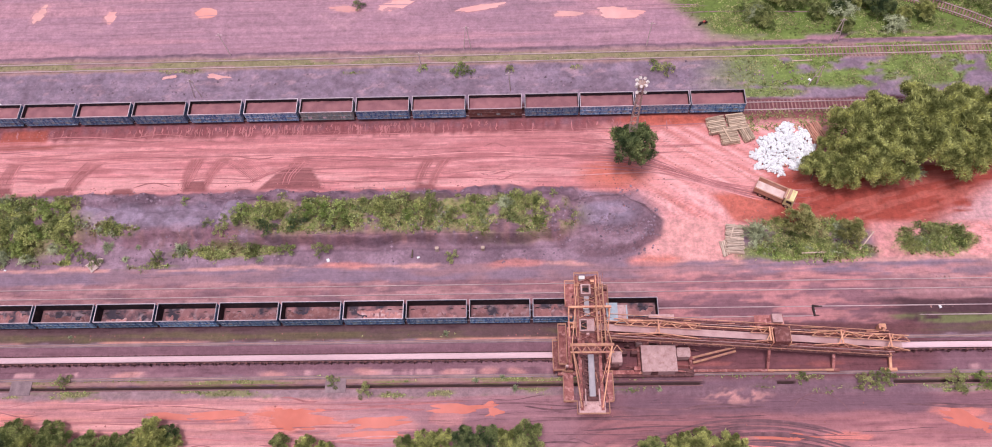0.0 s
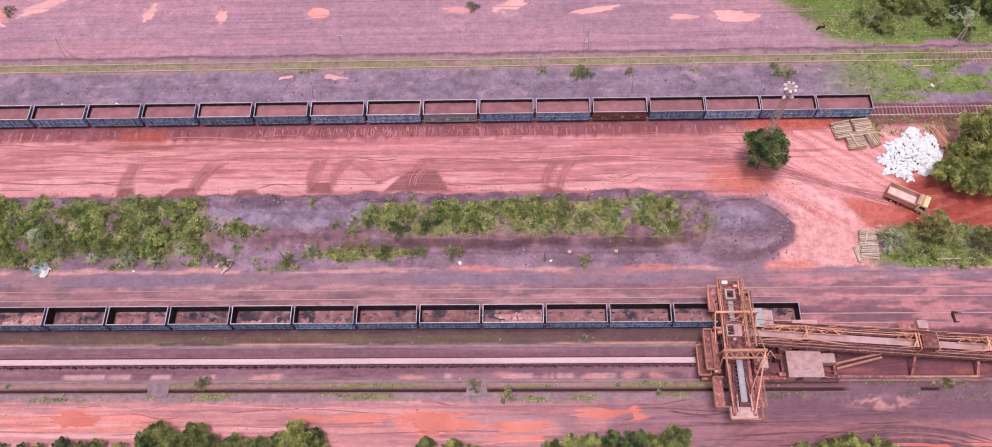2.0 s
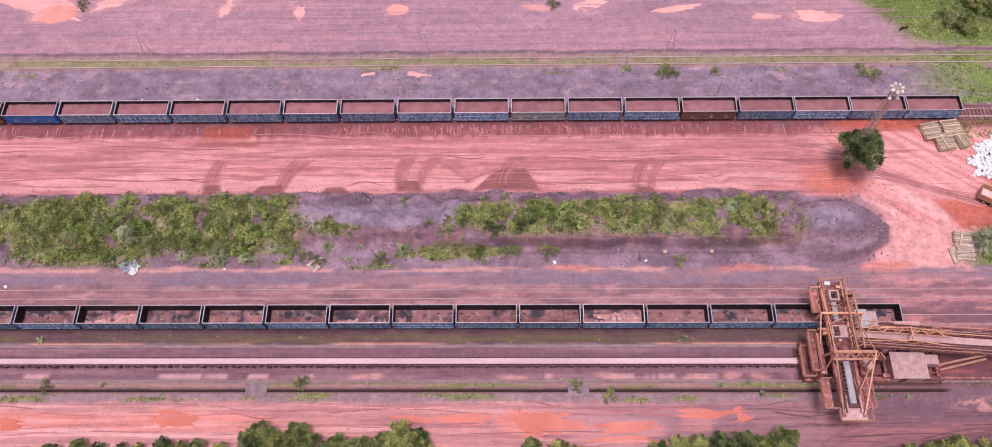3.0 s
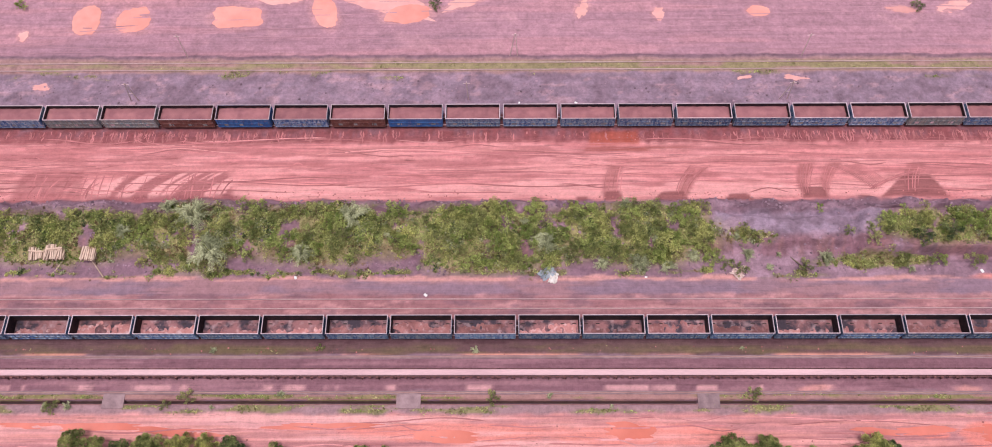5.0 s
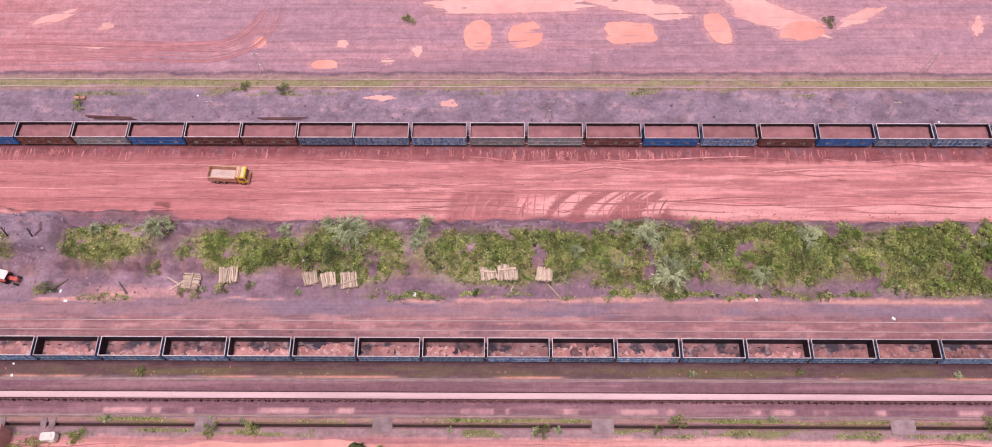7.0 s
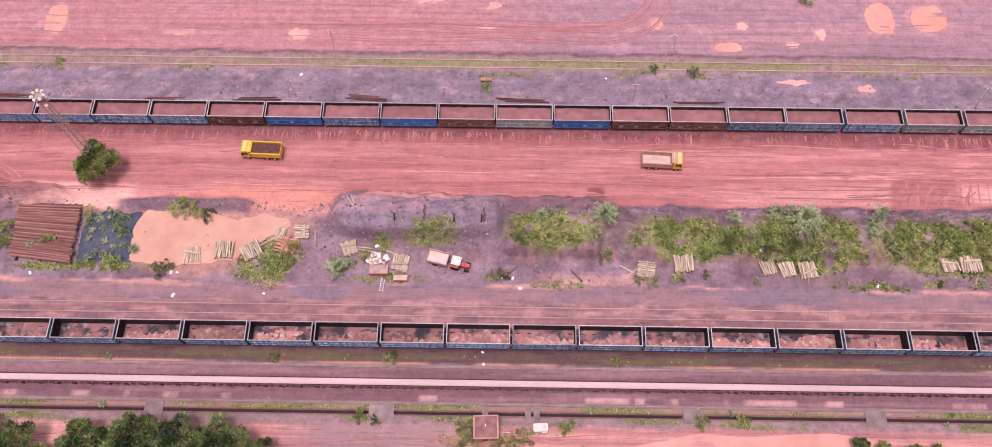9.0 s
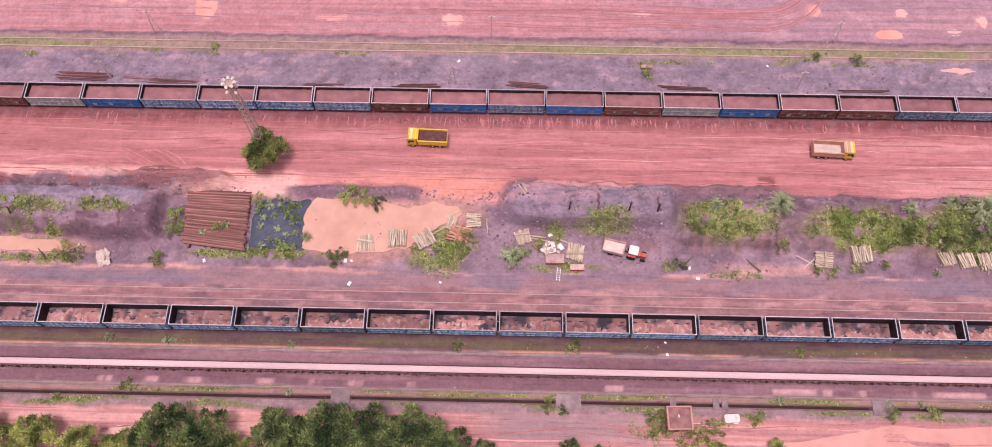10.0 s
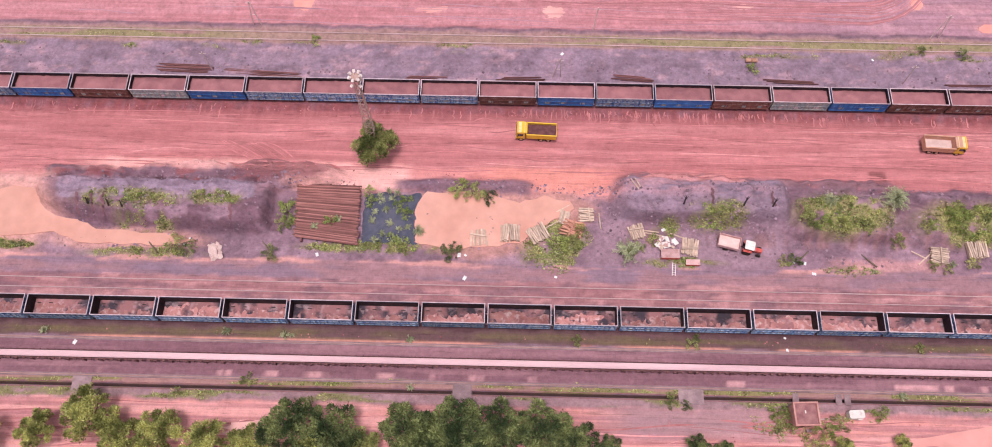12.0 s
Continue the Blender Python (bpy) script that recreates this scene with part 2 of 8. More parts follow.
class Geo:
    def __init__(self):
        self.v, self.f = [], []

    def add(self, pts, faces):
        k = len(self.v)
        self.v += [tuple(p) for p in pts]
        self.f += [tuple(k + i for i in q) for q in faces]
        return self

    def box(self, x0, x1, y0, y1, z0, z1, chamfer=0.0):
        if chamfer:
            c = chamfer
            self.prism([(x0 + c, y0), (x1 - c, y0), (x1, y0 + c), (x1, y1 - c), (x1 - c, y1), (x0 + c, y1), (x0, y1 - c), (x0, y0 + c)], z0, z1)
            return self
        p = [(x0, y0, z0), (x1, y0, z0), (x1, y1, z0), (x0, y1, z0), (x0, y0, z1), (x1, y0, z1), (x1, y1, z1), (x0, y1, z1)]
        return self.add(p, [(3, 2, 1, 0), (4, 5, 6, 7), (0, 1, 5, 4), (1, 2, 6, 5), (2, 3, 7, 6), (3, 0, 4, 7)])

    def prism(self, poly, z0, z1):
        n = len(poly)
        p = [(x, y, z0) for x, y in poly] + [(x, y, z1) for x, y in poly]
        return self.add(p, [tuple(range(n - 1, -1, -1)), tuple(range(n, 2 * n))] + [(i, (i + 1) % n, n + (i + 1) % n, n + i) for i in range(n)])

    def side_prism(self, poly, y0, y1):
        """An outline in x and z, pushed from y0 to y1."""
        n = len(poly)
        p = [(x, y0, z) for x, z in poly] + [(x, y1, z) for x, z in poly]
        return self.add(p, [tuple(range(n)), tuple(range(2 * n - 1, n - 1, -1))] + [(i, n + i, n + (i + 1) % n, (i + 1) % n) for i in range(n)])

    def beam(self, a, b, w=0.1, h=None):
        a, b = Vector(a), Vector(b)
        h = h or w
        d = (b - a).normalized()
        s = d.cross(Vector((0, 0, 1)))
        s = s.normalized() if s.length > 1e-3 else Vector((1, 0, 0))
        u = s.cross(d)
        s, u = s * w / 2, u * h / 2
        p = [e + i * s + j * u for e in (a, b) for i, j in ((-1, -1), (1, -1), (1, 1), (-1, 1))]
        return self.add(p, [(0, 1, 2, 3), (7, 6, 5, 4), (0, 4, 5, 1), (1, 5, 6, 2), (2, 6, 7, 3), (3, 7, 4, 0)])

    def tube(self, a, b, r0, r1=None, n=8, caps=True):
        a, b = Vector(a), Vector(b)
        r1 = r0 if r1 is None else r1
        d = (b - a).normalized()
        s = d.cross(Vector((0, 0, 1)))
        s = s.normalized() if s.length > 1e-3 else Vector((1, 0, 0))
        u = s.cross(d)
        p = []
        for e, r in ((a, r0), (b, r1)):
            p += [e + (s * math.cos(2 * math.pi * i / n) + u * math.sin(2 * math.pi * i / n)) * r for i in range(n)]
        q = [(i, n + i, n + (i + 1) % n, (i + 1) % n) for i in range(n)]
        if caps:
            q += [tuple(range(n)), tuple(range(2 * n - 1, n - 1, -1))]
        return self.add(p, q)

    def data(self, name, material, smooth=False):
        me = bpy.data.meshes.new(name)
        me.from_pydata(self.v, [], self.f)
        me.materials.append(material)
        if smooth:
            me.polygons.foreach_set("use_smooth", [True] * len(me.polygons))
        me.update()
        return me

    def obj(self, name, material, parent=None, label="", smooth=False):
        ob = new(name, self.data(name, material, smooth))
        if parent:
            ob.parent = parent
        if label:
            ob["label"] = label
        return ob


def hold(name, label, category, group="", kind="", at=None):
    ob = new(name)
    ob.empty_display_size = 0.3
    if at is not None:
        ob.matrix_basis = at
    return tagged(ob, label, category, group, kind)


def fast_mesh(name, verts, quads, material):
    """A mesh of quads from numpy arrays."""
    me = bpy.data.meshes.new(name)
    nq = len(quads)
    me.vertices.add(len(verts))
    me.vertices.foreach_set("co", np.asarray(verts, np.float32).ravel())
    me.loops.add(nq * 4)
    me.loops.foreach_set("vertex_index", np.asarray(quads, np.int32).ravel())
    me.polygons.add(nq)
    me.polygons.foreach_set("loop_start", np.arange(0, nq * 4, 4, dtype=np.int32))
    me.polygons.foreach_set("loop_total", np.full(nq, 4, np.int32))
    me.materials.append(material)
    me.update(calc_edges=True)
    me.validate()
    return me


# ---- noise on arrays ----
TABLE = np.random.RandomState(7).rand(256, 256).astype(np.float32)


def value_noise(x, y):
    xf, yf = np.floor(x), np.floor(y)
    fx, fy = x - xf, y - yf
    xi, yi = xf.astype(np.int32) & 255, yf.astype(np.int32) & 255
    xj, yj = (xi + 1) & 255, (yi + 1) & 255
    fx, fy = fx * fx * (3 - 2 * fx), fy * fy * (3 - 2 * fy)
    a, b = TABLE[xi, yi], TABLE[xj, yi]
    c, d = TABLE[xi, yj], TABLE[xj, yj]
    return (a * (1 - fx) + b * fx) * (1 - fy) + (c * (1 - fx) + d * fx) * fy


def fbm(x, y, octaves=4):
    s, amp, total = 0, 1.0, 0
    for k in range(octaves):
        s = s + amp * value_noise(x * 2 ** k + 17.3 * k, y * 2 ** k + 5.7 * k)
        total += amp
        amp *= 0.55
    return s / total


def step(a, b, v):
    t = np.clip((v - a) / (b - a), 0, 1)
    return t * t * (3 - 2 * t)


def band(v, a, b, soft=0.4):
    return step(a - soft, a + soft, v) * (1 - step(b - soft, b + soft, v))


def blob(x, y, cx, cy, rx, ry, soft=0.3):
    return 1 - step(1 - soft, 1 + soft, np.hypot((x - cx) / rx, (y - cy) / ry))


# ---- ground ----
# places along the line: y of the trench, the loader's rails, the tracks and the roads
TRENCH = (34.3, 34.9)
GAPS = [(-430, -410), (-389.5, -386.9), (-333, -330.4), (-299.7, -296.2), (-253.3, -250.4), (-226.5, -223.7), (-193.5, -190.4), (-148.7, -145.2), (-103.0, -99.9), (-53.4, -50.4), (4.3, 15.5), (18.3, 33.0)]
Y_NEAR, Y_SECOND, Y_FAR, Y_GRASS = 45.85, 50.3, 84.7, 96.6
LOADER_RAILS = (36.0, 41.6)


def billow(x, y):
    """Rounded dumped lumps with creases between them, 0 to 1."""
    a = 1 - np.abs(2 * value_noise(x, y) - 1)
    b = 1 - np.abs(2 * value_noise(x * 2.1 + 31, y * 2.1 + 7) - 1)
    return 0.68 * a + 0.32 * b


def bank_height(x, y):
    """The spoil bank between the second track and the middle road, with its breaks."""
    wob = 2.4 * (fbm(x / 6, y / 6, 5) - 0.5)
    yy, xx = y + wob, x + 2 * wob
    h = 1.1 * band(xx, -98, -75, 1.2) * band(yy, 60.4, 66.0, 0.6)
    h = np.maximum(h, 2.7 * band(xx, -74, -14.5, 0.6) * band(yy, 58.9, 66.4, 0.5))
    h = np.maximum(h, 2.0 * blob(xx, yy, -9.5, 61.6, 9.6, 5.0, 0.16) - 0.5 * blob(xx, yy, -8, 62.4, 4.5, 2.4, 0.2))
    h = np.maximum(h, 1.9 * band(xx, -206, -97, 3) * band(yy, 58.8, 67.0, 1.4))
    h = np.maximum(h, 1.5 * band(xx, -262, -205, 3) * band(yy, 60.0, 66.6, 1.4))
    h = np.maximum(h, 2.1 * band(xx, -280, -264, 1.2) * band(yy, 60.2, 67.4, 0.9))
    h = np.maximum(h, (2.2 + 0.7 * billow(x / 5.0, y / 2.0)) * band(xx, -308, -281, 1.6) * band(yy, 63.0, 69.6, 0.8))
    south = np.interp(x, [-403, -398, -388, -373, -362], [63.0, 60.8, 59.4, 58.6, 58.4])
    top = 3.2 * band(xx, -400.8, -362.5, 0.6) * step(0.2, 2.6, y + 0.4 * wob - south) * (1 - step(66.8, 68.0, yy))
    # rain grooves down the face of the heap
    for gx_ in (-394.0, -391.2, -389.4, -376.0, -369.0):
        top = top - 0.8 * np.exp(-((x - gx_ - 0.06 * (y - 62)) / 0.32) ** 2) * band(y, south, south + 3.2, 0.4) * (top > 0.3)
    h = np.maximum(h, top)
    h = np.maximum(h, (1.4 + 1.5 * billow(x / 2.4 + 3, y / 2.0)) * np.maximum(blob(xx, yy, -361.5, 69.6, 9.5, 2.1, 0.25), blob(xx, yy, -377, 69.4, 9, 1.9, 0.25)))
    h = np.maximum(h, 0.9 * band(xx, -343, -322, 2) * band(yy, 67.2, 69.0, 0.8))
    h = np.maximum(h, 1.3 * band(xx, -520, -412, 3) * band(yy, 58, 67, 2))
    h = h * (0.68 + 0.62 * fbm(x / 1.9, y / 1.5, 5))
    # loads tipped one beside the other along the road's edge
    row = np.maximum(band(xx, -262, -14, 2) * band(yy, 66.0, 68.6, 0.8), band(xx, -401.5, -361.6, 0.8) * band(yy, 67.2, 70.2, 0.7))
    row = np.maximum(row, 0.7 * band(xx, -306, -262, 2) * band(yy, 68.2, 70.6, 0.6))
    h = np.maximum(h * (1 - 0.25 * row), row * (0.1 + 2.3 * billow(x / 2.6, y / 2.2) ** 1.5))
    # low ledge along the foot
    return h + 0.45 * band(x, -72, -15, 1) * band(y + 0.3 * wob, 57.6, 59.4, 0.15)


def in_trench(x):
    open_ = np.ones_like(x)
    for a, b in GAPS:
        open_ = open_ * (1 - band(x, a, b, 0.15))
    return open_


def ground_height(x, y):
    h = 0.10 * (fbm(x / 5, y / 3) - 0.5) + 0.05 * (fbm(x / 1.5, y / 0.8, 3) - 0.5)
    h = h + 0.09 * (fbm(x / 14, y / 0.9, 3) - 0.5) * (band(y, 69, 82, 1) + band(y, 99.5, 140, 1) + band(y, -40, 33, 1))
    h = h + bank_height(x, y)
    for yc in (Y_NEAR, Y_SECOND, Y_FAR, Y_GRASS):
        h = h + 0.16 * band(y, yc - 1.7, yc + 1.7, 0.5)
    h = h + 0.5 * (fbm(x / 3.2, y / 2.6) - 0.42) * band(y, 86.8, 95.0, 0.8)
    h = h + 0.25 * band(y, 98.6, 99.3, 0.3)
    # the yard's dirt heaps
    h = h + 0.8 * blob(x, y, -63.2, 71.0, 4.6, 2.0, 0.8) + 0.4 * blob(x, y, -79.6, 70.2, 2.4, 1.0, 0.8) + 0.4 * blob(x, y, -38.5, 69.6, 2.4, 1.0, 0.8)
    h = h + 0.6 * blob(x, y, -256, 94.4, 2.2, 1.4, 0.7) + 0.4 * blob(x, y, -249, 94.2, 1.8, 1.2, 0.7)
    h = h + 0.5 * blob(x, y, 31, 45.3, 9, 0.7, 0.5)
    # hollows where water stands
    h = h * (1 - 0.95 * np.maximum(band(x, -340.5, -318, 1.5) * band(y, 57.4, 67.0, 0.8), blob(x, y, -412, 61.0, 14, 5.0, 0.3)))
    return h


def soft_axis(fine, *outer):
    return np.unique(np.round(np.concatenate([fine, *outer]), 4))


gx = soft_axis(np.arange(-440, 90.1, 0.46), np.geomspace(4, 3000, 16) * -1 - 440, np.geomspace(4, 3000, 16) + 90)
gy = soft_axis(np.arange(16, 122.1, 0.31), np.arange(56, 76, 0.17), np.array([34.26, 34.3, 34.6, 34.9, 34.94]), 16 - np.geomspace(3, 3000, 14), np.geomspace(3, 3000, 16) + 122)
GX, GY = np.meshgrid(gx.astype(np.float32), gy.astype(np.float32))
GZ = ground_height(GX, GY)
GZ = GZ - 1.0 * in_trench(GX) * ((GY > 34.5) & (GY < 34.92)) * (np.abs(GX) < 900)

# colour of the ground, zone by zone, with some shade and sheen laid in
wx = GX + 2.2 * (fbm(GX / 4, GY / 4) - 0.5)
wy = GY + 1.1 * (fbm(GX / 3.1 + 9, GY / 2.3) - 0.5)
blotch = fbm(GX / 3.5 + 3, GY / 2.8)
streaks = fbm(GX / 22, GY / 0.75, 4)
thin = fbm(GX / 30 + 5, GY / 0.42, 3)
broad = fbm(GX / 30, GY / 14)
PURPLE, DARKP, LILAC = (0.27, 0.155, 0.205), (0.155, 0.085, 0.115), (0.40, 0.24, 0.31)
PINK, PALE, ROSE, ORE = (0.67, 0.245, 0.26), (0.9, 0.44, 0.43), (0.47, 0.165, 0.18), (0.27, 0.09, 0.095)
GREEN, YARD = (0.15, 0.165, 0.045), (0.42, 0.215, 0.275)
col = np.empty(GX.shape + (3,), np.float32)
col[:] = PURPLE
streaky = np.full(GX.shape, 0.25)
wet = np.zeros(GX.shape)
green = np.zeros(GX.shape)


def lay(mask, colour):
    on = mask > 1e-3
    m = mask[on][:, None]
    col[on] = col[on] * (1 - m) + np.array(colour, np.float32) * m


def weeds(mask, colour=GREEN, k=1.0):
    global green
    lay(np.clip(mask, 0, 1) * k, colour)
    green = np.maximum(green, mask)


# far yard
far_yard = step(98.7, 99.3, wy)
lay(far_yard, YARD)
lay(far_yard * step(0.45, 0.7, broad) * 0.5, PURPLE)
lay(far_yard * step(0.5, 0.7, streaks) * 0.35, (0.5, 0.26, 0.32))
lay(far_yard * step(0.52, 0.66, fbm(GX / 40 + 11, GY / 3.0)) * 0.45, (0.56, 0.26, 0.3))
lay(far_yard * step(0.58, 0.66, thin) * 0.2, DARKP)
lay(far_yard * step(-262, -300, GX) * 0.65, (0.58, 0.23, 0.25))
lay(far_yard * step(-262, -300, GX) * step(0.5, 0.6, thin) * 0.5, (0.42, 0.15, 0.17))
lay(far_yard * step(0.62, 0.74, fbm(GX / 7, GY / 3.0 + 40)) * 0.3, (0.6, 0.32, 0.36))
lay(band(wy, 98.6, 99.25, 0.2) * 0.7, DARKP)
streaky = np.maximum(streaky, far_yard * 0.55)
# wet margins of the puddles: x, y, half length, half width, turn and shape
ORANGE = [(-211.7, 107.6, 2.7, 3.3, 0, 2.6), (-203.0, 107.8, 3.2, 3.1, 0, 2.3), (-183.1, 108.5, 4.6, 2.7, 0, 3.2), (-166.5, 109.6, 2.2, 4.0, 18, 2.2), (-150.6, 109.0, 4.2, 2.0, 8, 2.4), (-240.2, 101.0, 2.5, 0.95, 0, 2.6), (-252.8, 106.0, 1.15, 1.2, 0, 2.0), (-83.9, 109.3, 2.1, 1.3, 0, 2.2), (-379.0, 107.6, 2.0, 2.0, 0, 2.2), (-362.9, 105.4, 1.9, 3.2, 4, 2.6)]
PALES = [(-206.5, 114.9, 13.5, 2.3, 1, 0.3), (-180.5, 114.6, 8.5, 2.2, -12, 0.35), (-156.0, 113.0, 9.0, 3.0, -22, 0.35), (-139.6, 112.0, 4.8, 1.2, 26, 0.4), (-117.3, 110.2, 1.0, 2.1, -20, 0.4), (-103.1, 108.8, 1.0, 1.4, 0, 0.3), (-30.1, 109.1, 4.0, 0.7, 8, 0.4), (-46.3, 110.6, 3.4, 1.2, 20, 0.4), (-56.5, 109.6, 3.0, 0.8, -8, 0.5), (-13.6, 107.0, 2.6, 0.7, 0, 0.4), (-4.0, 107.0, 4.2, 1.2, -6, 0.4), (-223.0, 104.0, 0.9, 1.1, 0, 0.3), (-237.2, 105.6, 1.0, 0.8, 0, 0.4), (-228.5, 101.7, 1.2, 0.7, 0, 0.4), (-282.6, 109.7, 1.3, 0.8, 20, 0.4), (-293.0, 111.8, 3.6, 1.0, 24, 0.45), (-283.8, 104.8, 1.6, 0.5, 0, 0.5), (-318.0, 102.9, 1.7, 1.4, 0, 0.4), (-339.5, 102.9, 2.2, 0.6, 0, 0.5), (-79.5, 94.0, 1.9, 0.6, -8, 0.5), (-88.5, 94.1, 1.3, 0.4, 10, 0.5), (-229.0, 93.6, 2.4, 0.6, 0, 0.5), (-217.0, 92.4, 1.6, 0.7, 0, 0.5)]
for x, y, a, b, turn, _ in ORANGE + PALES:
    c_, s_ = math.cos(radians(turn)), math.sin(radians(turn))
    du, dv = (wx - x) * c_ + (GY - y) * s_, (GY - y) * c_ - (wx - x) * s_
    lay((1 - step(0.8, 1.55, np.hypot(du / a, dv / b))) * 0.55, (0.62, 0.29, 0.3))
# rough ground behind the far train
rough_g = band(wy, 86.2, 95.4, 0.4)
lay(rough_g, (0.275, 0.18, 0.245))
lay(rough_g * step(0.5, 0.7, blotch) * 0.4, LILAC)
lay(rough_g * step(0.62, 0.7, fbm(GX / 2.6 + 30, GY / 1.4)) * 0.5, (0.55, 0.31, 0.36))
lay(rough_g * step(0.48, 0.33, blotch) * 0.4, DARKP)
lay(rough_g * step(0.5, 0.62, streaks) * 0.3, (0.2, 0.125, 0.17))
# grassy track
strip = band(wy, 95.2, 98.5, 0.3)
lay(strip, (0.36, 0.2, 0.2))
turf = band(GY, 95.7, 97.8, 0.3) * step(0.3, 0.52, fbm(GX / 8, GY / 1.0)) * (1 - 0.75 * band(GX, -375, -322, 10))
lay(turf * 0.75, (0.27, 0.235, 0.11))
green = np.maximum(green, 0.42 * turf)
weeds(band(wy, 94.0, 95.7, 0.4) * step(0.6, 0.7, fbm(GX / 7 + 60, GY / 2)), (0.27, 0.2, 0.12), 0.6)
weeds(band(wy, 88.5, 104, 1) * step(6, 26, GX + 8 * (blotch - 0.5)) * step(0.36, 0.5, fbm(GX / 6 + 8, GY / 3)) * (1 - band(GY, 98.3, 99.6, 0.2)), (0.19, 0.24, 0.055), 0.95)
weeds(step(100, 101.5, wy) * step(8, 15, wx + 0.9 * (GY - 104)), (0.15, 0.19, 0.045), 1.0)
weeds(band(wy, 79.8, 84.2, 0.5) * step(18, 22, wx), (0.17, 0.21, 0.05), 0.9)
weeds(np.maximum(blob(wx, wy, 19, 81.4, 7, 1.9, 0.3), blob(wx, wy, 20, 87.6, 8, 1.0, 0.3)), (0.19, 0.23, 0.055), 0.85)
# far train bed and its fringe of spilled fines, darkened for the wagons' shade
lay(band(wy, 82.9, 86.4, 0.4), (0.19, 0.065, 0.075))
fringe = band(GY + 0.9 * (fbm(GX / 0.7, GY * 0 + 3, 2) - 0.5), 80.4, 83.2, 0.5)
# middle road
road = band(wy, 68.4, 81.5, 0.6)
lay(road, PINK)
lay(road * step(0.44, 0.6, fbm(GX / 13 + 3, GY / 1.5 + 8)) * 0.7, (0.76, 0.33, 0.34))
lay(road * step(0.48, 0.34, fbm(GX / 10 + 43, GY / 1.1 + 8)) * 0.8, (0.42, 0.135, 0.145))
lay(road * step(0.56, 0.68, fbm(GX / 3.4 + 13, GY / 0.8 + 8)) * 0.5, (0.38, 0.12, 0.13))
lay(road * step(0.48, 0.62, streaks) * 0.5, (0.72, 0.3, 0.3))
lay(road * step(0.5, 0.36, streaks) * 0.55, ROSE)
lay(road * step(0.56, 0.66, thin) * 0.4, (0.42, 0.14, 0.15))
lay(road * step(0.5, 0.64, fbm(GX / 9 + 70, GY / 1.6)) * 0.35, ROSE)
lay(band(wy, 69.5, 72.6, 0.7) * band(GX, -245, 6, 14) * step(0.4, 0.58, fbm(GX / 14, GY / 1.4 + 9)) * 0.7, (0.8, 0.37, 0.37))
# spilled fines by the far train, deepened with the wagons' shadow
lay(fringe * np.clip(0.4 + 0.9 * fbm(GX / 0.55, GY / 6, 2), 0, 1), (0.26, 0.075, 0.085))
lay(band(wy, 78.2, 79.6, 0.2) * band(GX, -117, -100, 1.5) * step(0.4, 0.6, thin) * 0.7, (0.33, 0.1, 0.09))
lay(band(wy, 68.0, 71.0, 0.6) * band(GX, -320, -255, 6) * step(0.42, 0.58, streaks) * 0.7, (0.34, 0.11, 0.12))
lay(road * step(-205, -240, GX) * 0.45, (0.48, 0.165, 0.18))
lay(road * step(-205, -240, GX) * step(0.46, 0.6, fbm(GX / 16 + 21, GY / 1.1)) * 0.5, (0.4, 0.13, 0.14))
streaky = np.maximum(streaky, road)


def apron(x0, x1, y0, u0, u1, y1, soft=0.25, bend=0.0):
    """A patch between y0 and y1 whose sides run from x0, x1 to u0, u1."""
    q = np.clip((GY - y0) / (y1 - y0), 0, 1)
    w = 0.5 * (blotch - 0.5)
    k = bend * 4 * q * (1 - q)
    return band(GX + w, x0 + (u0 - x0) * q + k, x1 + (u1 - x1) * q + k, soft) * band(GY + w, y0, y1, soft)


SWEEPS = [(-82.0, -80.4, -81.2, -78.6, 76.2), (-78.4, -77.2, -76.4, -74.0, 76.2), (-64.5, -62.5, -62.6, -59.6, 76.0), (-41.2, -39.8, -39.4, -37.6, 75.8), (-38.6, -37.4, -36.6, -34.6, 75.4), (-103.2, -101.2, -100.2, -96.4, 75.8), (-115.4, -112.6, -114.2, -111.6, 75.6)]
for x0, x1, u0, u1, y1 in SWEEPS:
    lay(apron(x0, x1, 69.6, u0, u1, y1, 0.3, -0.7) * np.clip(0.35 + 0.8 * fbm((GX - 0.3 * GY) / 0.5, GY / 5, 2), 0, 1) * 0.8, (0.36, 0.115, 0.12))
for x0, x1, y0, u0, u1, y1 in [(-82, -77.4, 69.2, -81.4, -77.9, 71.4), (-68.6, -57.2, 69.4, -64.0, -59.6, 73.9), (-41.4, -37.2, 68.6, -40.6, -38, 70.0), (-107.4, -101, 68.8, -105.4, -102, 70.6), (-115.4, -112.2, 69.0, -115.0, -112.6, 70.8), (-95.0, -90.0, 68.8, -94, -91, 70.2), (-72.8, -70, 68.9, -72.2, -70.6, 69.9), (-120, -118, 68.8, -120, -118, 69.8), (-266.6, -263.4, 69.6, -266.4, -263.8, 72.4)]:
    lay(apron(x0, x1, y0, u0, u1, y1) * 0.92, ORE)
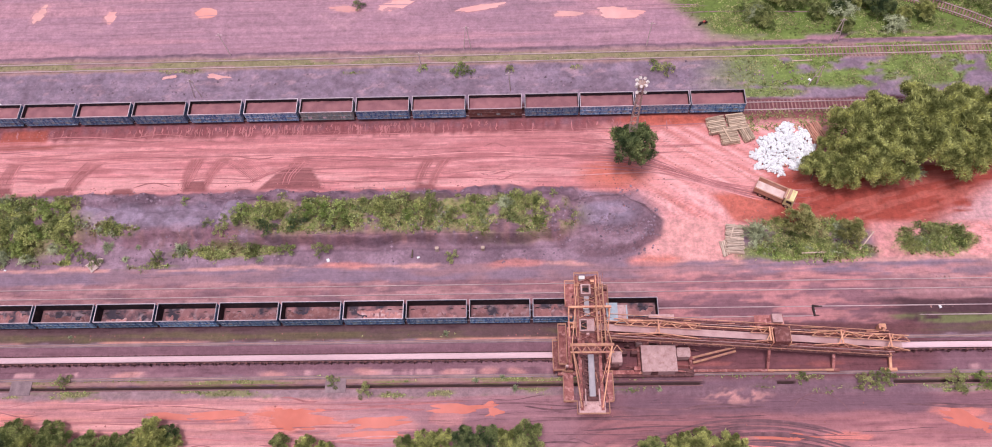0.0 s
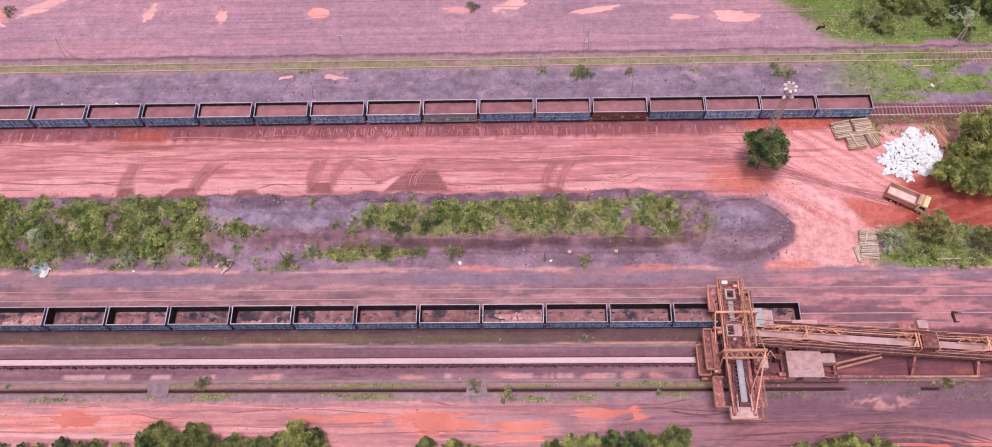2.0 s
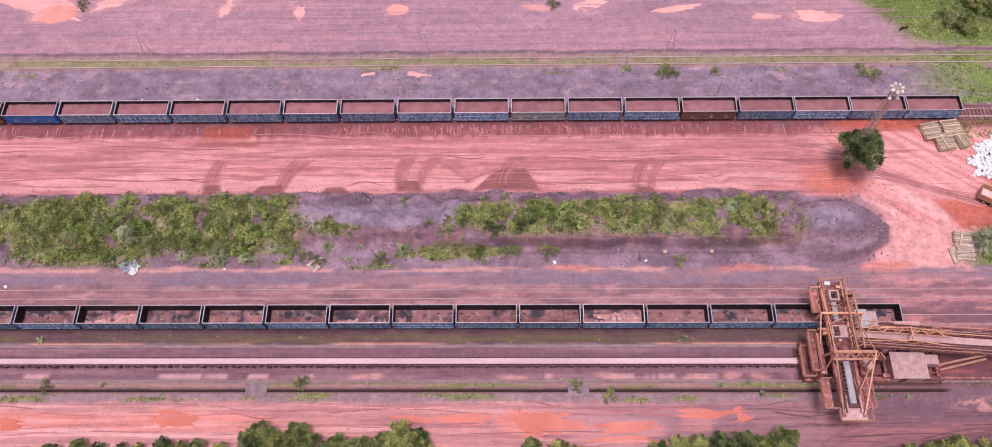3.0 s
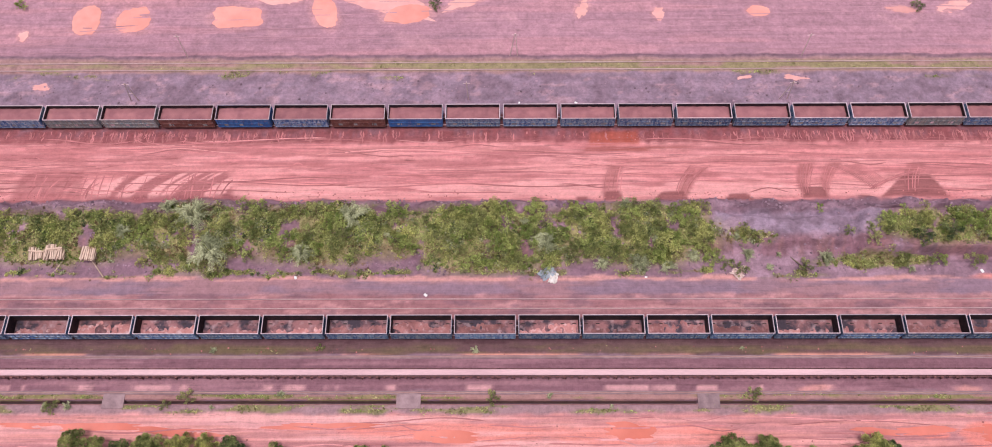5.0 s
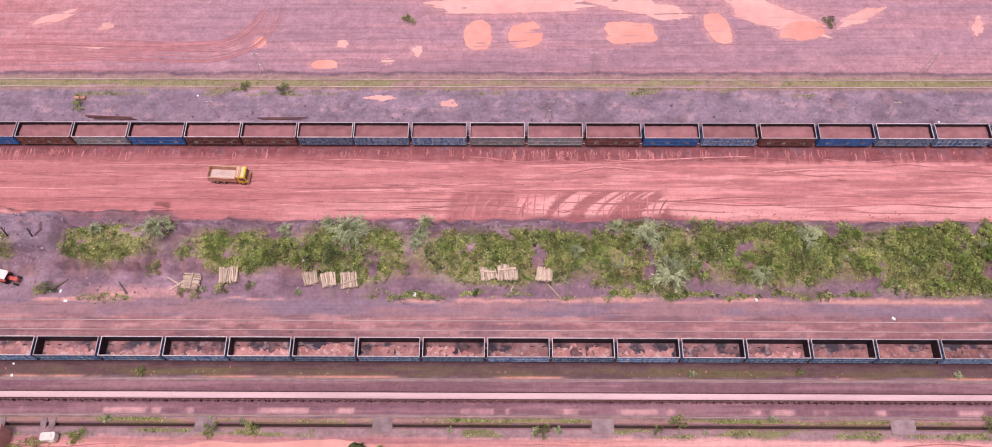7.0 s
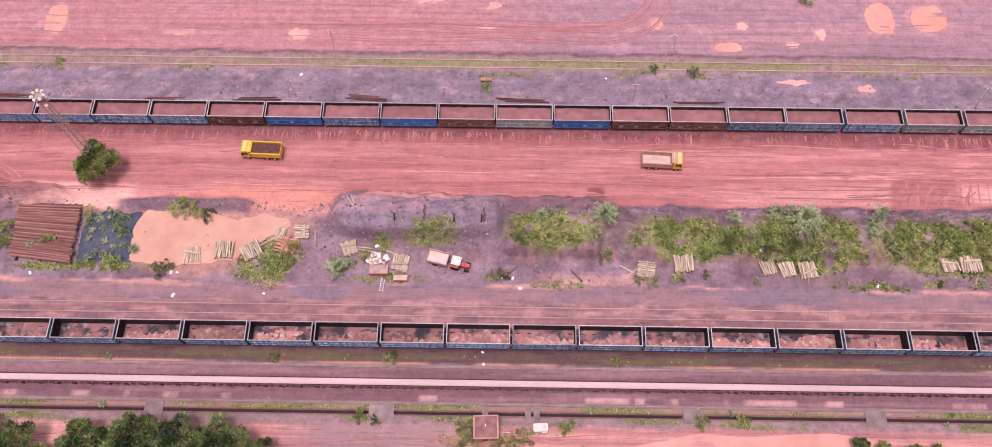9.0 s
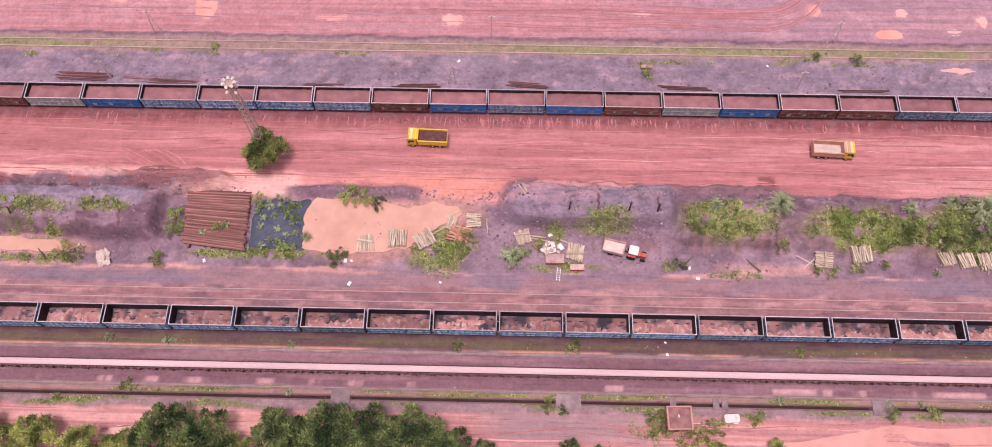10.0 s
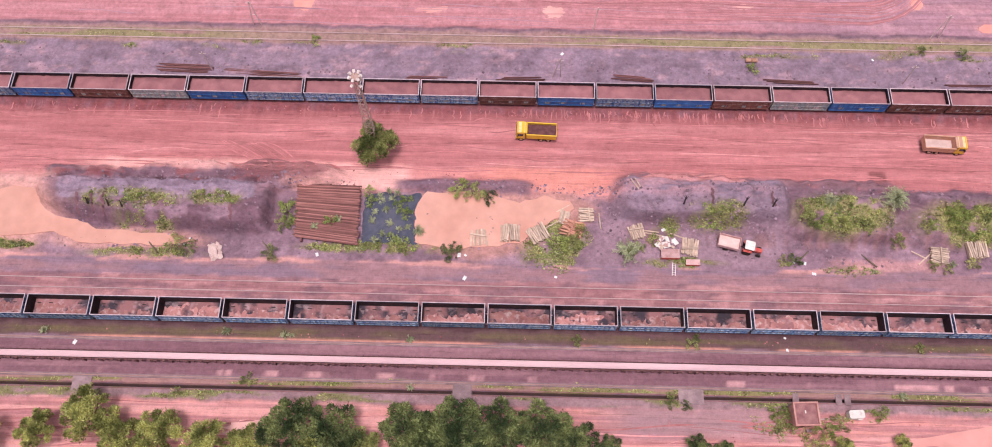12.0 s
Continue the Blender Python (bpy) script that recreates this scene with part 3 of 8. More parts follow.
# fingers of mud left by the loading shovel
curl = GX - 0.16 * (GY - 69) ** 2
lay(apron(-217, -204.5, 68.6, -215.5, -205, 75.0, 0.5) * (0.45 + 0.5 * fbm(curl / 0.9, GY / 4, 2)), (0.36, 0.115, 0.125))
lay(apron(-203, -178, 68.6, -196, -180, 74.6, 0.6) * step(0.42, 0.56, fbm(curl / 1.3 + 7, GY / 7, 2)) * 0.85, (0.36, 0.12, 0.13))
lay(apron(-203, -178, 69.8, -198, -180, 74.6, 0.6) * step(0.52, 0.44, fbm(curl / 1.3 + 7, GY / 7, 2)) * 0.7, (0.8, 0.38, 0.38))
lay(band(wy, 67.8, 70.0, 0.4) * band(GX, -204, -176, 3) * 0.8, (0.3, 0.095, 0.11))
# red wet marks in the middle of the road
lay(apron(-118.5, -107.0, 78.6, -118, -108, 79.5, 0.4) * 0.7, (0.36, 0.1, 0.09))
lay(apron(-117.5, -108.6, 79.9, -117, -109, 82.6, 0.4) * 0.75, (0.42, 0.09, 0.06))
# churned ground at the mouth of the side road
mouth = step(-9, -2, wx + 0.5 * (GY - 74)) * band(wy, 52.6, 81.5, 1) * (1 - band(wx, 12.5, 36, 1.5) * band(wy, 53, 60.5, 0.8)) * step(61, 64, wy + 2.0 * step(0, 3, wx) * 6)
lay(mouth, (0.76, 0.31, 0.31))
lay(mouth * step(0.48, 0.62, fbm((GX - GY) / 14, (GX + 1.4 * GY) / 1.3)) * 0.6, (0.88, 0.44, 0.45))
lay(mouth * step(0.55, 0.65, fbm((GX - GY) / 18 + 4, (GX + 1.4 * GY) / 0.9)) * 0.5, (0.5, 0.13, 0.11))
lay(blob(wx, wy, -6.5, 71.6, 5.4, 3.0, 0.6) * 0.8, (0.62, 0.14, 0.09))
lay(blob(wx, wy, 4, 82.2, 9, 1.3, 0.4) * 0.85, (0.56, 0.12, 0.08))
lay(apron(-2.6, 1.2, 74.0, -3.5, 2.5, 82.5, 0.6) * step(0.4, 0.6, fbm((GX + GY) / 3, (GX - GY) / 0.9)) * 0.5, (0.5, 0.12, 0.1))
lay(apron(12.5, 26, 61.6, 9.5, 30, 67.4, 0.8) * 0.85, (0.5, 0.105, 0.07))
# wet red side road, its dark tone also holding the grove's shade
side = band(wy - 0.04 * (GX - 30), 60.4, 72.0, 0.7) * step(17, 22, wx)
lay(side, (0.36, 0.062, 0.045))
lay(side * step(0.5, 0.6, fbm((GX + GY) / 9, (GY - 0.3 * GX) / 1.2)) * 0.4, (0.58, 0.17, 0.14))
# pale sheen, the sky's reflection on the wet road painted at its end
lay(side * step(46, 54, GX + 1.5 * (64 - GY)) * step(0.36, 0.52, fbm(GX / 7 + 2, GY / 2)) * 0.8, (0.72, 0.4, 0.43))
wet = np.maximum(wet, 0.3 * side)
lay(band(wx, -3, 12.5, 1.2) * band(wy, 53.0, 62.5, 0.8) * 0.9, (0.74, 0.33, 0.32))
lay(apron(34.5, 40, 53.0, 34.5, 43, 61.5, 0.8) * 0.9, (0.66, 0.27, 0.27))
# wet red margin by the second track
lay(blob(wx, wy, -0.5, 54.6, 4.2, 0.9, 0.25) * 0.85, (0.74, 0.2, 0.16))
lay(blob(wx, wy, -20, 54.6, 8, 0.6, 0.4) * 0.6, (0.7, 0.3, 0.29))
# spoil bank; pale tops and dark faces carry the slopes' light and shade
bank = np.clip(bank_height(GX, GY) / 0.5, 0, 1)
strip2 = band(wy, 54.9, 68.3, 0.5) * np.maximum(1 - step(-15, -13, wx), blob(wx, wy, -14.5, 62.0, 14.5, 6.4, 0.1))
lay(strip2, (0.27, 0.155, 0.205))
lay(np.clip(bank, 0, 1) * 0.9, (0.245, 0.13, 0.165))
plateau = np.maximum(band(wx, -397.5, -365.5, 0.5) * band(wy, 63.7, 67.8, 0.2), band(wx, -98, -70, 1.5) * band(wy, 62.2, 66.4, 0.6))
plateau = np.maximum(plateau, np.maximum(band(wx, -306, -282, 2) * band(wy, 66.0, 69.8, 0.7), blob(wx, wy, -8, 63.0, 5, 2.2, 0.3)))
# heap's south face laid darker than its top, shade put into the colour
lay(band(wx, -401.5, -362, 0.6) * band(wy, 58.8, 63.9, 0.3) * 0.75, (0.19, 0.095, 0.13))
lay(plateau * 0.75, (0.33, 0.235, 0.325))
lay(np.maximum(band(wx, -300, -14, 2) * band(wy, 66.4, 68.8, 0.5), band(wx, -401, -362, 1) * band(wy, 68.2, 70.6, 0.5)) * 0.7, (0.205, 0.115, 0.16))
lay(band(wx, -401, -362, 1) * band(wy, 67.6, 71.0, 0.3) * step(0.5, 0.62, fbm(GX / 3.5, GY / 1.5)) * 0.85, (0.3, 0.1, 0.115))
# creases between the tipped lumps darkened, their shade put into the soil
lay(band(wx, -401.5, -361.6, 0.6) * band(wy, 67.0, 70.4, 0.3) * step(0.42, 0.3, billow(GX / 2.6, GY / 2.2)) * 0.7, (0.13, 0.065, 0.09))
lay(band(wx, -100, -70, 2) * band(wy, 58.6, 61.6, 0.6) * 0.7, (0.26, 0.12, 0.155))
lay(band(wx, -62, -16, 2) * band(wy, 58.6, 60.6, 0.5) * 0.7, (0.26, 0.12, 0.14))
lay(strip2 * step(0.55, 0.68, blotch) * 0.55, LILAC)
lay(strip2 * step(0.47, 0.36, blotch) * 0.5, (0.14, 0.08, 0.11))
lay(band(wy, 55.0, 58.2, 0.4) * step(-262, -240, GX) * step(-98, -110, GX) * 0.6, (0.22, 0.115, 0.16))
lay(band(wx, -311, -283, 2) * band(wy, 55.5, 62.5, 1.2) * 0.8, (0.33, 0.2, 0.25))
lay(band(wx, -274, -258, 2.5) * band(wy, 53.6, 56.8, 0.7) * 0.8, (0.56, 0.27, 0.28))
lay(band(wx, -363, -284, 6) * band(wy, 66.5, 71.5, 1.2) * step(0.45, 0.6, fbm(GX / 5, GY / 1.2)) * 0.7, (0.74, 0.3, 0.29))
lay(band(wx, -362, -342, 1.5) * band(wy, 67.2, 71.5, 0.8) * 0.95, (0.84, 0.42, 0.4))
lay(band(wx, -395, -350, 5) * band(wy, 69.8, 72.2, 0.6) * 0.8, (0.84, 0.42, 0.4))
lay(band(wx, -330, -308, 4) * band(wy, 66.8, 71.8, 1.0) * 0.8, (0.74, 0.27, 0.23))
lay(band(wx, -415, -400, 2) * band(wy, 55.5, 69, 1.5) * 0.8, (0.74, 0.37, 0.33))
rills = band(wx, -306, -14, 2) * band(wy, 58.6, 61.4, 0.5)
lay(rills * step(0.5, 0.64, fbm(GX / 0.8, GY / 5, 3)) * 0.5, (0.34, 0.16, 0.16))
lay(rills * step(0.46, 0.32, fbm(GX / 0.8 + 50, GY / 5, 3)) * 0.5, (0.17, 0.085, 0.1))
# muddy shores of the two ponds
lay(np.maximum(blob(wx, wy, -330.5, 62.2, 12.5, 6.4, 0.14), blob(wx, wy, -317.5, 64.4, 6.0, 3.0, 0.3)) * 0.85, (0.5, 0.24, 0.215))
lay(np.maximum(blob(wx, wy, -410, 61.2, 13, 6.0, 0.2), blob(wx, wy, -386, 57.8, 13, 1.9, 0.3)) * 0.8, (0.56, 0.28, 0.25))
lay(blob(wx, wy, -362.0, 70.0, 8.0, 2.0, 0.3) * 0.85, (0.25, 0.09, 0.105))
lay(band(wx, -344, -321.5, 1.5) * band(wy, 67.0, 69.2, 0.5) * 0.85, (0.2, 0.115, 0.165))
# mound top lilac, its south foot darker to give the slope shade
lay(band(wx, -308, -281, 2) * band(wy, 62.6, 69.4, 0.6) * 0.6, (0.29, 0.2, 0.275))
lay(band(wx, -306, -284, 2) * band(wy, 60.6, 63.4, 0.5) * 0.6, (0.19, 0.1, 0.135))
# grass on the bank
G1 = [(-58, 63, 12, 3.2), (-42, 63.4, 15, 3.4), (-25, 62.8, 11.5, 3.8), (-72, 57.6, 9, 1.0), (-110, 62.5, 13, 5.2), (-136, 61.5, 16, 5.6), (-163, 62.5, 14, 5.2), (-184, 62.0, 9, 6.0), (-206, 62.0, 15, 4.6), (-232, 62.5, 9, 5.0), (-250, 63.0, 10, 3.6), (-272, 64.0, 7.5, 3.6)]
for cx, cy, rx, ry in G1:
    weeds(blob(wx, wy, cx, cy, rx, ry, 0.35) * step(0.3, 0.46, fbm(GX / 3 + 1, GY / 3)), (0.32, 0.27, 0.115), 0.85)
G2 = [(-92, 62, 4, 1.5), (-292, 63.4, 4.5, 2.2), (-386, 63.6, 8, 1.6), (-372, 64.0, 4, 1.3), (-383, 60.5, 5, 1.6), (-346, 57.2, 12, 1.0), (-318, 58.0, 5, 4.5), (-298, 55.8, 6, 0.8), (-271, 54.8, 5, 0.7), (-300, 61, 2, 2), (-383, 55.6, 9, 0.8), (-404, 56.5, 4, 0.8), (24, 56.5, 9, 2.6), (45, 58.0, 7, 3.0), (24, 60, 9, 2.5), (-284, 30.6, 5, 2.4), (-272, 32.4, 4, 1.0)]
for cx, cy, rx, ry in G2:
    weeds(blob(wx, wy, cx, cy, rx, ry, 0.35) * step(0.3, 0.46, fbm(GX / 2.2 + 1, GY / 2.2)), (0.25, 0.21, 0.1), 0.75)
weeds(blob(wx, wy, 23.5, 56.2, 10.5, 2.0, 0.3), (0.2, 0.25, 0.05), 0.9)
weeds(blob(wx, wy, 46, 57.6, 5.0, 1.6, 0.3), (0.18, 0.22, 0.05), 0.8)
weeds(band(wy, 54.9, 56.2, 0.3) * step(-240, -225, GX) * step(-76, -85, GX) * step(0.52, 0.62, fbm(GX / 4, GY)), (0.17, 0.16, 0.055), 0.8)
# between the bank and the trench
lay(band(wy, 51.9, 54.9, 0.3), (0.35, 0.18, 0.21))
lay(band(wy, 51.9, 54.9, 0.3) * step(0.5, 0.64, fbm(GX / 9, GY / 1.5)) * 0.6, (0.25, 0.15, 0.2))
lay(band(wy, 51.9, 54.9, 0.4) * step(0.42, 0.58, fbm(GX / 14 + 9, GY / 2.4 + 3)) * 0.75, (0.25, 0.16, 0.225))
lay(band(wy, 54.3, 55.1, 0.2) * step(0.42, 0.55, fbm(GX / 8 + 3, GY)) * 0.8, (0.66, 0.31, 0.29))
for cx, cy, rx, ry in [(-1.0, 55.0, 4.4, 1.1), (-24, 54.9, 5, 0.7), (-52, 54.9, 5, 0.5)]:
    lay(blob(wx, wy, cx, cy, rx, ry, 0.3) * 0.5, (0.74, 0.24, 0.2))
lay(band(wy, 47.6, 51.9, 0.2), (0.335, 0.147, 0.166))
lay(band(wy, 47.6, 51.9, 0.2) * step(0.48, 0.62, streaks) * 0.6, (0.48, 0.24, 0.26))
lay(band(wy, 48.0, 52.2, 0.3) * step(0.56, 0.68, fbm(GX / 4 + 15, GY / 1.0)) * 0.6, (0.58, 0.28, 0.29))
lay(band(wy, 48.0, 52.2, 0.3) * step(0.44, 0.32, fbm(GX / 5 + 45, GY / 1.2)) * 0.6, (0.19, 0.1, 0.135))
# near train bed, the shade under the wagons put into its colour
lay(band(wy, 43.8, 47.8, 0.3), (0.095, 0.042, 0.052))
yard_end = band(wx, -2, 34, 4) * band(wy, 43.8, 52.5, 0.4)
lay(yard_end * 0.85, (0.27, 0.12, 0.15))
lay(yard_end * step(0.46, 0.58, fbm(GX / 5 + 7, GY / 0.9)) * 0.75, (0.6, 0.24, 0.25))
lay(step(-8, 0, wx) * band(wy, 51.0, 53.6, 0.5) * step(0.42, 0.58, fbm(GX / 7 + 17, GY / 0.9)) * 0.7, (0.66, 0.27, 0.27))
lay(step(30, 38, wx) * band(wy, 42.2, 45.2, 0.4) * step(0.35, 0.5, fbm(GX / 4, GY)) * 0.8, (0.2, 0.2, 0.08))
# dark soil strip south of the near train, deepened with the wagons' shade
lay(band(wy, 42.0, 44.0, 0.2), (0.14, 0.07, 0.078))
weeds(band(wy, 42.1, 43.4, 0.3) * step(0.45, 0.6, fbm(GX / 6 + 12, GY)) * 0.3, (0.19, 0.15, 0.065), 0.8)
lay(band(wy, 42.2, 43.5, 0.4) * step(0.4, 0.6, fbm(GX / 9 + 12, GY)) * 0.6, (0.17, 0.125, 0.06))
lay(band(GY, 41.75, 42.25, 0.15) * step(0.42, 0.55, fbm(GX / 12, GY * 0)) * 0.85, (0.7, 0.3, 0.24))
lay(band(wy, 36.2, 41.6, 0.2), (0.235, 0.108, 0.14))
lay(band(wy, 36.2, 41.6, 0.2) * step(0.5, 0.65, streaks) * 0.5, (0.42, 0.21, 0.25))
lay(band(GY, 36.4, 37.2, 0.2) * step(0.57, 0.66, fbm(GX / 3.5, GY * 0 + 2)) * 0.8, (0.66, 0.34, 0.36))
lay(band(wy, 34.9, 36.0, 0.15), (0.37, 0.19, 0.185))
weeds(band(wy, 34.95, 36.0, 0.15) * step(0.45, 0.6, fbm(GX / 9 + 22, GY)), (0.24, 0.2, 0.085), 0.9)
lay(band(wy, 32.8, 34.3, 0.25), (0.33, 0.19, 0.215))
weeds(band(wy, 33.0, 34.3, 0.2) * step(0.5, 0.62, fbm(GX / 7 + 32, GY)), (0.22, 0.19, 0.085), 0.85)
streaky = np.maximum(streaky, 0.7 * band(wy, 34, 55, 0.5))
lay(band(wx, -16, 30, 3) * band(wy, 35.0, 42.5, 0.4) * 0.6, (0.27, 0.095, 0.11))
# near road
near_road = 1 - step(32.4, 33.1, wy)
lay(near_road, (0.64, 0.265, 0.25))
lay(near_road * step(0.48, 0.62, streaks) * 0.7, (0.76, 0.36, 0.36))
lay(near_road * step(0.5, 0.36, streaks) * 0.6, (0.45, 0.19, 0.22))
lay(near_road * step(0.57, 0.64, thin) * 0.5, (0.33, 0.12, 0.15))
lay(near_road * band(wx, -40, 52, 10) * step(24.0, 26.5, wy + 0.6 * np.abs(GX) * 0.02) * (0.72 + 0.6 * (streaks - 0.5)), (0.25, 0.088, 0.112))
lay(near_road * band(wx, -14, 60, 5) * step(29.6, 31.4, wy) * 0.6, (0.2, 0.1, 0.135))
lay(near_road * band(wx, -310, -284, 5) * step(28, 30, wy) * 0.8, (0.34, 0.2, 0.23))
lay(near_road * step(14, 34, wx) * (1 - step(29.5, 31.5, wy)) * step(0.42, 0.58, fbm(GX / 10 + 4, GY / 1.1)) * 0.65, (0.6, 0.24, 0.25))
for cx, cy, rx, ry in [(-60.5, 29.6, 4.6, 2.0), (-51, 28.4, 3.2, 1.6), (-69, 30, 2.6, 0.8), (-42, 28.6, 3.4, 1.2), (-34, 29.6, 2.6, 1.2), (10, 25.6, 4, 1.0), (24, 26.2, 3.4, 0.8), (41, 30.0, 4, 1.0),  (-112, 29.6, 14, 1.6), (-141, 30.0, 16, 1.5)]:
    lay(blob(wx + 3 * (streaks - 0.5), wy, cx, cy, rx, ry, 0.15) * 0.85, (0.7, 0.21, 0.18))
    wet = np.maximum(wet, blob(wx, wy, cx, cy, rx, ry, 0.2))
lay(near_road * band(wx, -54, -14, 4) * 0.5, (0.36, 0.19, 0.235))
lay(near_road * band(wx, -180, -104, 8) * step(0.45, 0.6, streaks) * 0.4, (0.82, 0.42, 0.43))
# dark soil round the loader, deepened with the shade under its gallery
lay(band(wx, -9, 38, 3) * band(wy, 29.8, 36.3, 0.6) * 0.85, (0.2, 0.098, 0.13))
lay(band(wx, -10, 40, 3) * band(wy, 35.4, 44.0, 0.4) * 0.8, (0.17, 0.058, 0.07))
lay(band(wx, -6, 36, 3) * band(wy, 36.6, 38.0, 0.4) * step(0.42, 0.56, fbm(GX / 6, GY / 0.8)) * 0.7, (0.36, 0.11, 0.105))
for cx, rx in ((-23.5, 1.6), (-28.5, 1.4), (-34.0, 2.0), (-47.0, 2.2), (-62.0, 1.8), (-85.0, 2.4)):
    lay(blob(wx, wy, cx, 36.8, rx, 0.5, 0.4) * 0.7, (0.68, 0.3, 0.28))
lay(blob(wx, wy, 9, 32.6, 5, 1.0, 0.5) * step(0.5, 0.6, fbm(GX / 1.2, GY / 0.8)) * 0.8, (0.62, 0.28, 0.27))
streaky = np.maximum(streaky, near_road)
for k, r in enumerate((17, 18.4, 21, 22.4)):
    ring = np.abs(np.hypot((GX + 2), (GY - 12) * 1.2) - r)
    lay((1 - step(0.2, 0.5, ring)) * band(GX, -25, 24, 4) * near_road * 0.5, (0.22, 0.1, 0.12))
# trench floor near black, the shade down in it put into the colour
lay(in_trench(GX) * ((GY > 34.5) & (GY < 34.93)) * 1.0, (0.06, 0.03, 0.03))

ny_, nx_ = GX.shape
idx = np.arange(ny_ * nx_).reshape(ny_, nx_)
quads = np.stack([idx[:-1, :-1], idx[:-1, 1:], idx[1:, 1:], idx[1:, :-1]], -1).reshape(-1, 4)


def ground_material():
    m = bpy.data.materials.new("red_ore_soil_with_shade")
    m.use_nodes = True
    n, l = m.node_tree.nodes, m.node_tree.links
    b = n["Principled BSDF"]
    c = n.new("ShaderNodeVertexColor")
    c.layer_name = "soil"
    d = n.new("ShaderNodeVertexColor")
    d.layer_name = "surface"
    sep = n.new("ShaderNodeSeparateColor")
    l.new(d.outputs[0], sep.inputs[0])
    co = n.new("ShaderNodeTexCoord")

    def tex(scale, stretch, detail=5, rough=0.6):
        v = n.new("ShaderNodeVectorMath")
        v.operation = "MULTIPLY"
        v.inputs[1].default_value = stretch
        l.new(co.outputs["Object"], v.inputs[0])
        t = n.new("ShaderNodeTexNoise")
        t.inputs["Scale"].default_value, t.inputs["Detail"].default_value, t.inputs["Roughness"].default_value = scale, detail, rough
        l.new(v.outputs[0], t.inputs["Vector"])
        return t.outputs["Fac"]

    def mad(a, k, o):
        t = n.new("ShaderNodeMath")
        t.operation = "MULTIPLY_ADD"
        l.new(a, t.inputs[0])
        for i, s in ((1, k), (2, o)):
            if isinstance(s, float):
                t.inputs[i].default_value = s
            else:
                l.new(s, t.inputs[i])
        return t.outputs[0]

    grain, lumps, lines, clods = tex(5.0, (1, 1, 1)), tex(0.55, (1, 1, 1), 6), tex(1.0, (0.05, 1.9, 1), 6, 0.65), tex(1.7, (1, 1, 1), 4)
    fine_lines, scuffs = tex(1.0, (0.045, 6.5, 1), 5, 0.6), tex(1.0, (0.13, 1.7, 1), 7, 0.72)

    def cut(a, lo, hi, to):
        t = n.new("ShaderNodeMapRange")
        t.interpolation_type = "SMOOTHSTEP"
        t.inputs["From Min"].default_value, t.inputs["From Max"].default_value, t.inputs["To Max"].default_value = lo, hi, to
        l.new(a, t.inputs["Value"])
        return t.outputs[0]

    value = mad(grain, 0.44, 0.78)
    value = mad(lumps, 0.44, mad(value, 1.0, -0.22))
    value = mad(clods, 0.34, mad(value, 1.0, -0.17))
    # loose ground is blotchier than the rolled roads
    loose = mad(sep.outputs[0], -1.8, 1.0)
    value = mad(mad(clods, 0.75, mad(lumps, 0.95, -0.85)), loose, value)
    line_dev = mad(lines, 0.9, -0.45)
    value = mad(line_dev, sep.outputs[0], value)
    value = mad(cut(fine_lines, 0.56, 0.63, -0.28), sep.outputs[0], value)
    value = mad(cut(scuffs, 0.56, 0.65, -0.6), sep.outputs[0], value)
    value = mad(cut(scuffs, 0.42, 0.34, 0.45), sep.outputs[0], value)
    hsv = n.new("ShaderNodeHueSaturation")
    l.new(c.outputs[0], hsv.inputs["Color"])
    l.new(value, hsv.inputs["Value"])
    l.new(hsv.outputs[0], b.inputs["Base Color"])
    l.new(mad(sep.outputs[1], -0.55, 0.92), b.inputs["Roughness"])
    b.inputs["Specular IOR Level"].default_value = 0.3
    bp = n.new("ShaderNodeBump")
    bp.inputs["Strength"].default_value, bp.inputs["Distance"].default_value = 0.7, 0.16
    l.new(mad(lines, 0.5, mad(grain, 0.5, clods)), bp.inputs["Height"])
    l.new(bp.outputs[0], b.inputs["Normal"])
    return m


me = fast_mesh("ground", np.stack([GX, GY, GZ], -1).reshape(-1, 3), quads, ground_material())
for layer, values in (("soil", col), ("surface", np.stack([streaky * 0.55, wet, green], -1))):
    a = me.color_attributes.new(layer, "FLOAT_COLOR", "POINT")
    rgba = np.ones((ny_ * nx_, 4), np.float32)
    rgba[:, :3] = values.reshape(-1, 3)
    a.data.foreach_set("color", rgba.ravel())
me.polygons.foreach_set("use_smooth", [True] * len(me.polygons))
ground = tagged(new("ground", me), "red and purple ore-stained yard soil with vehicle tracks and painted shade", "ground", kind="structure")


def height_at(x, y):
    return float(ground_height(np.array([float(x)]), np.array([float(y)]))[0])


# ---- standing water ----
def pool(edge, material, label, z, seed):
    """Standing water with a ragged shore round a rough outline."""
    pts = []
    for (ax, ay), (bx, by) in zip(edge, edge[1:] + edge[:1]):
        for k in range(6):
            u = k / 6
            x, y = ax + (bx - ax) * u, ay + (by - ay) * u
            w = 0.35 * noise.noise((x * 0.9, y * 0.9, seed)) + 0.6 * noise.noise((x * 0.3, y * 0.3, seed + 5))
            pts.append((x + w, y + 0.8 * noise.noise((x * 0.5, y * 0.5, seed + 9)) * 0.6))
    return tagged(Geo().prism(pts, z - 0.15, z).obj("puddle", material), label, "puddle", kind="structure")




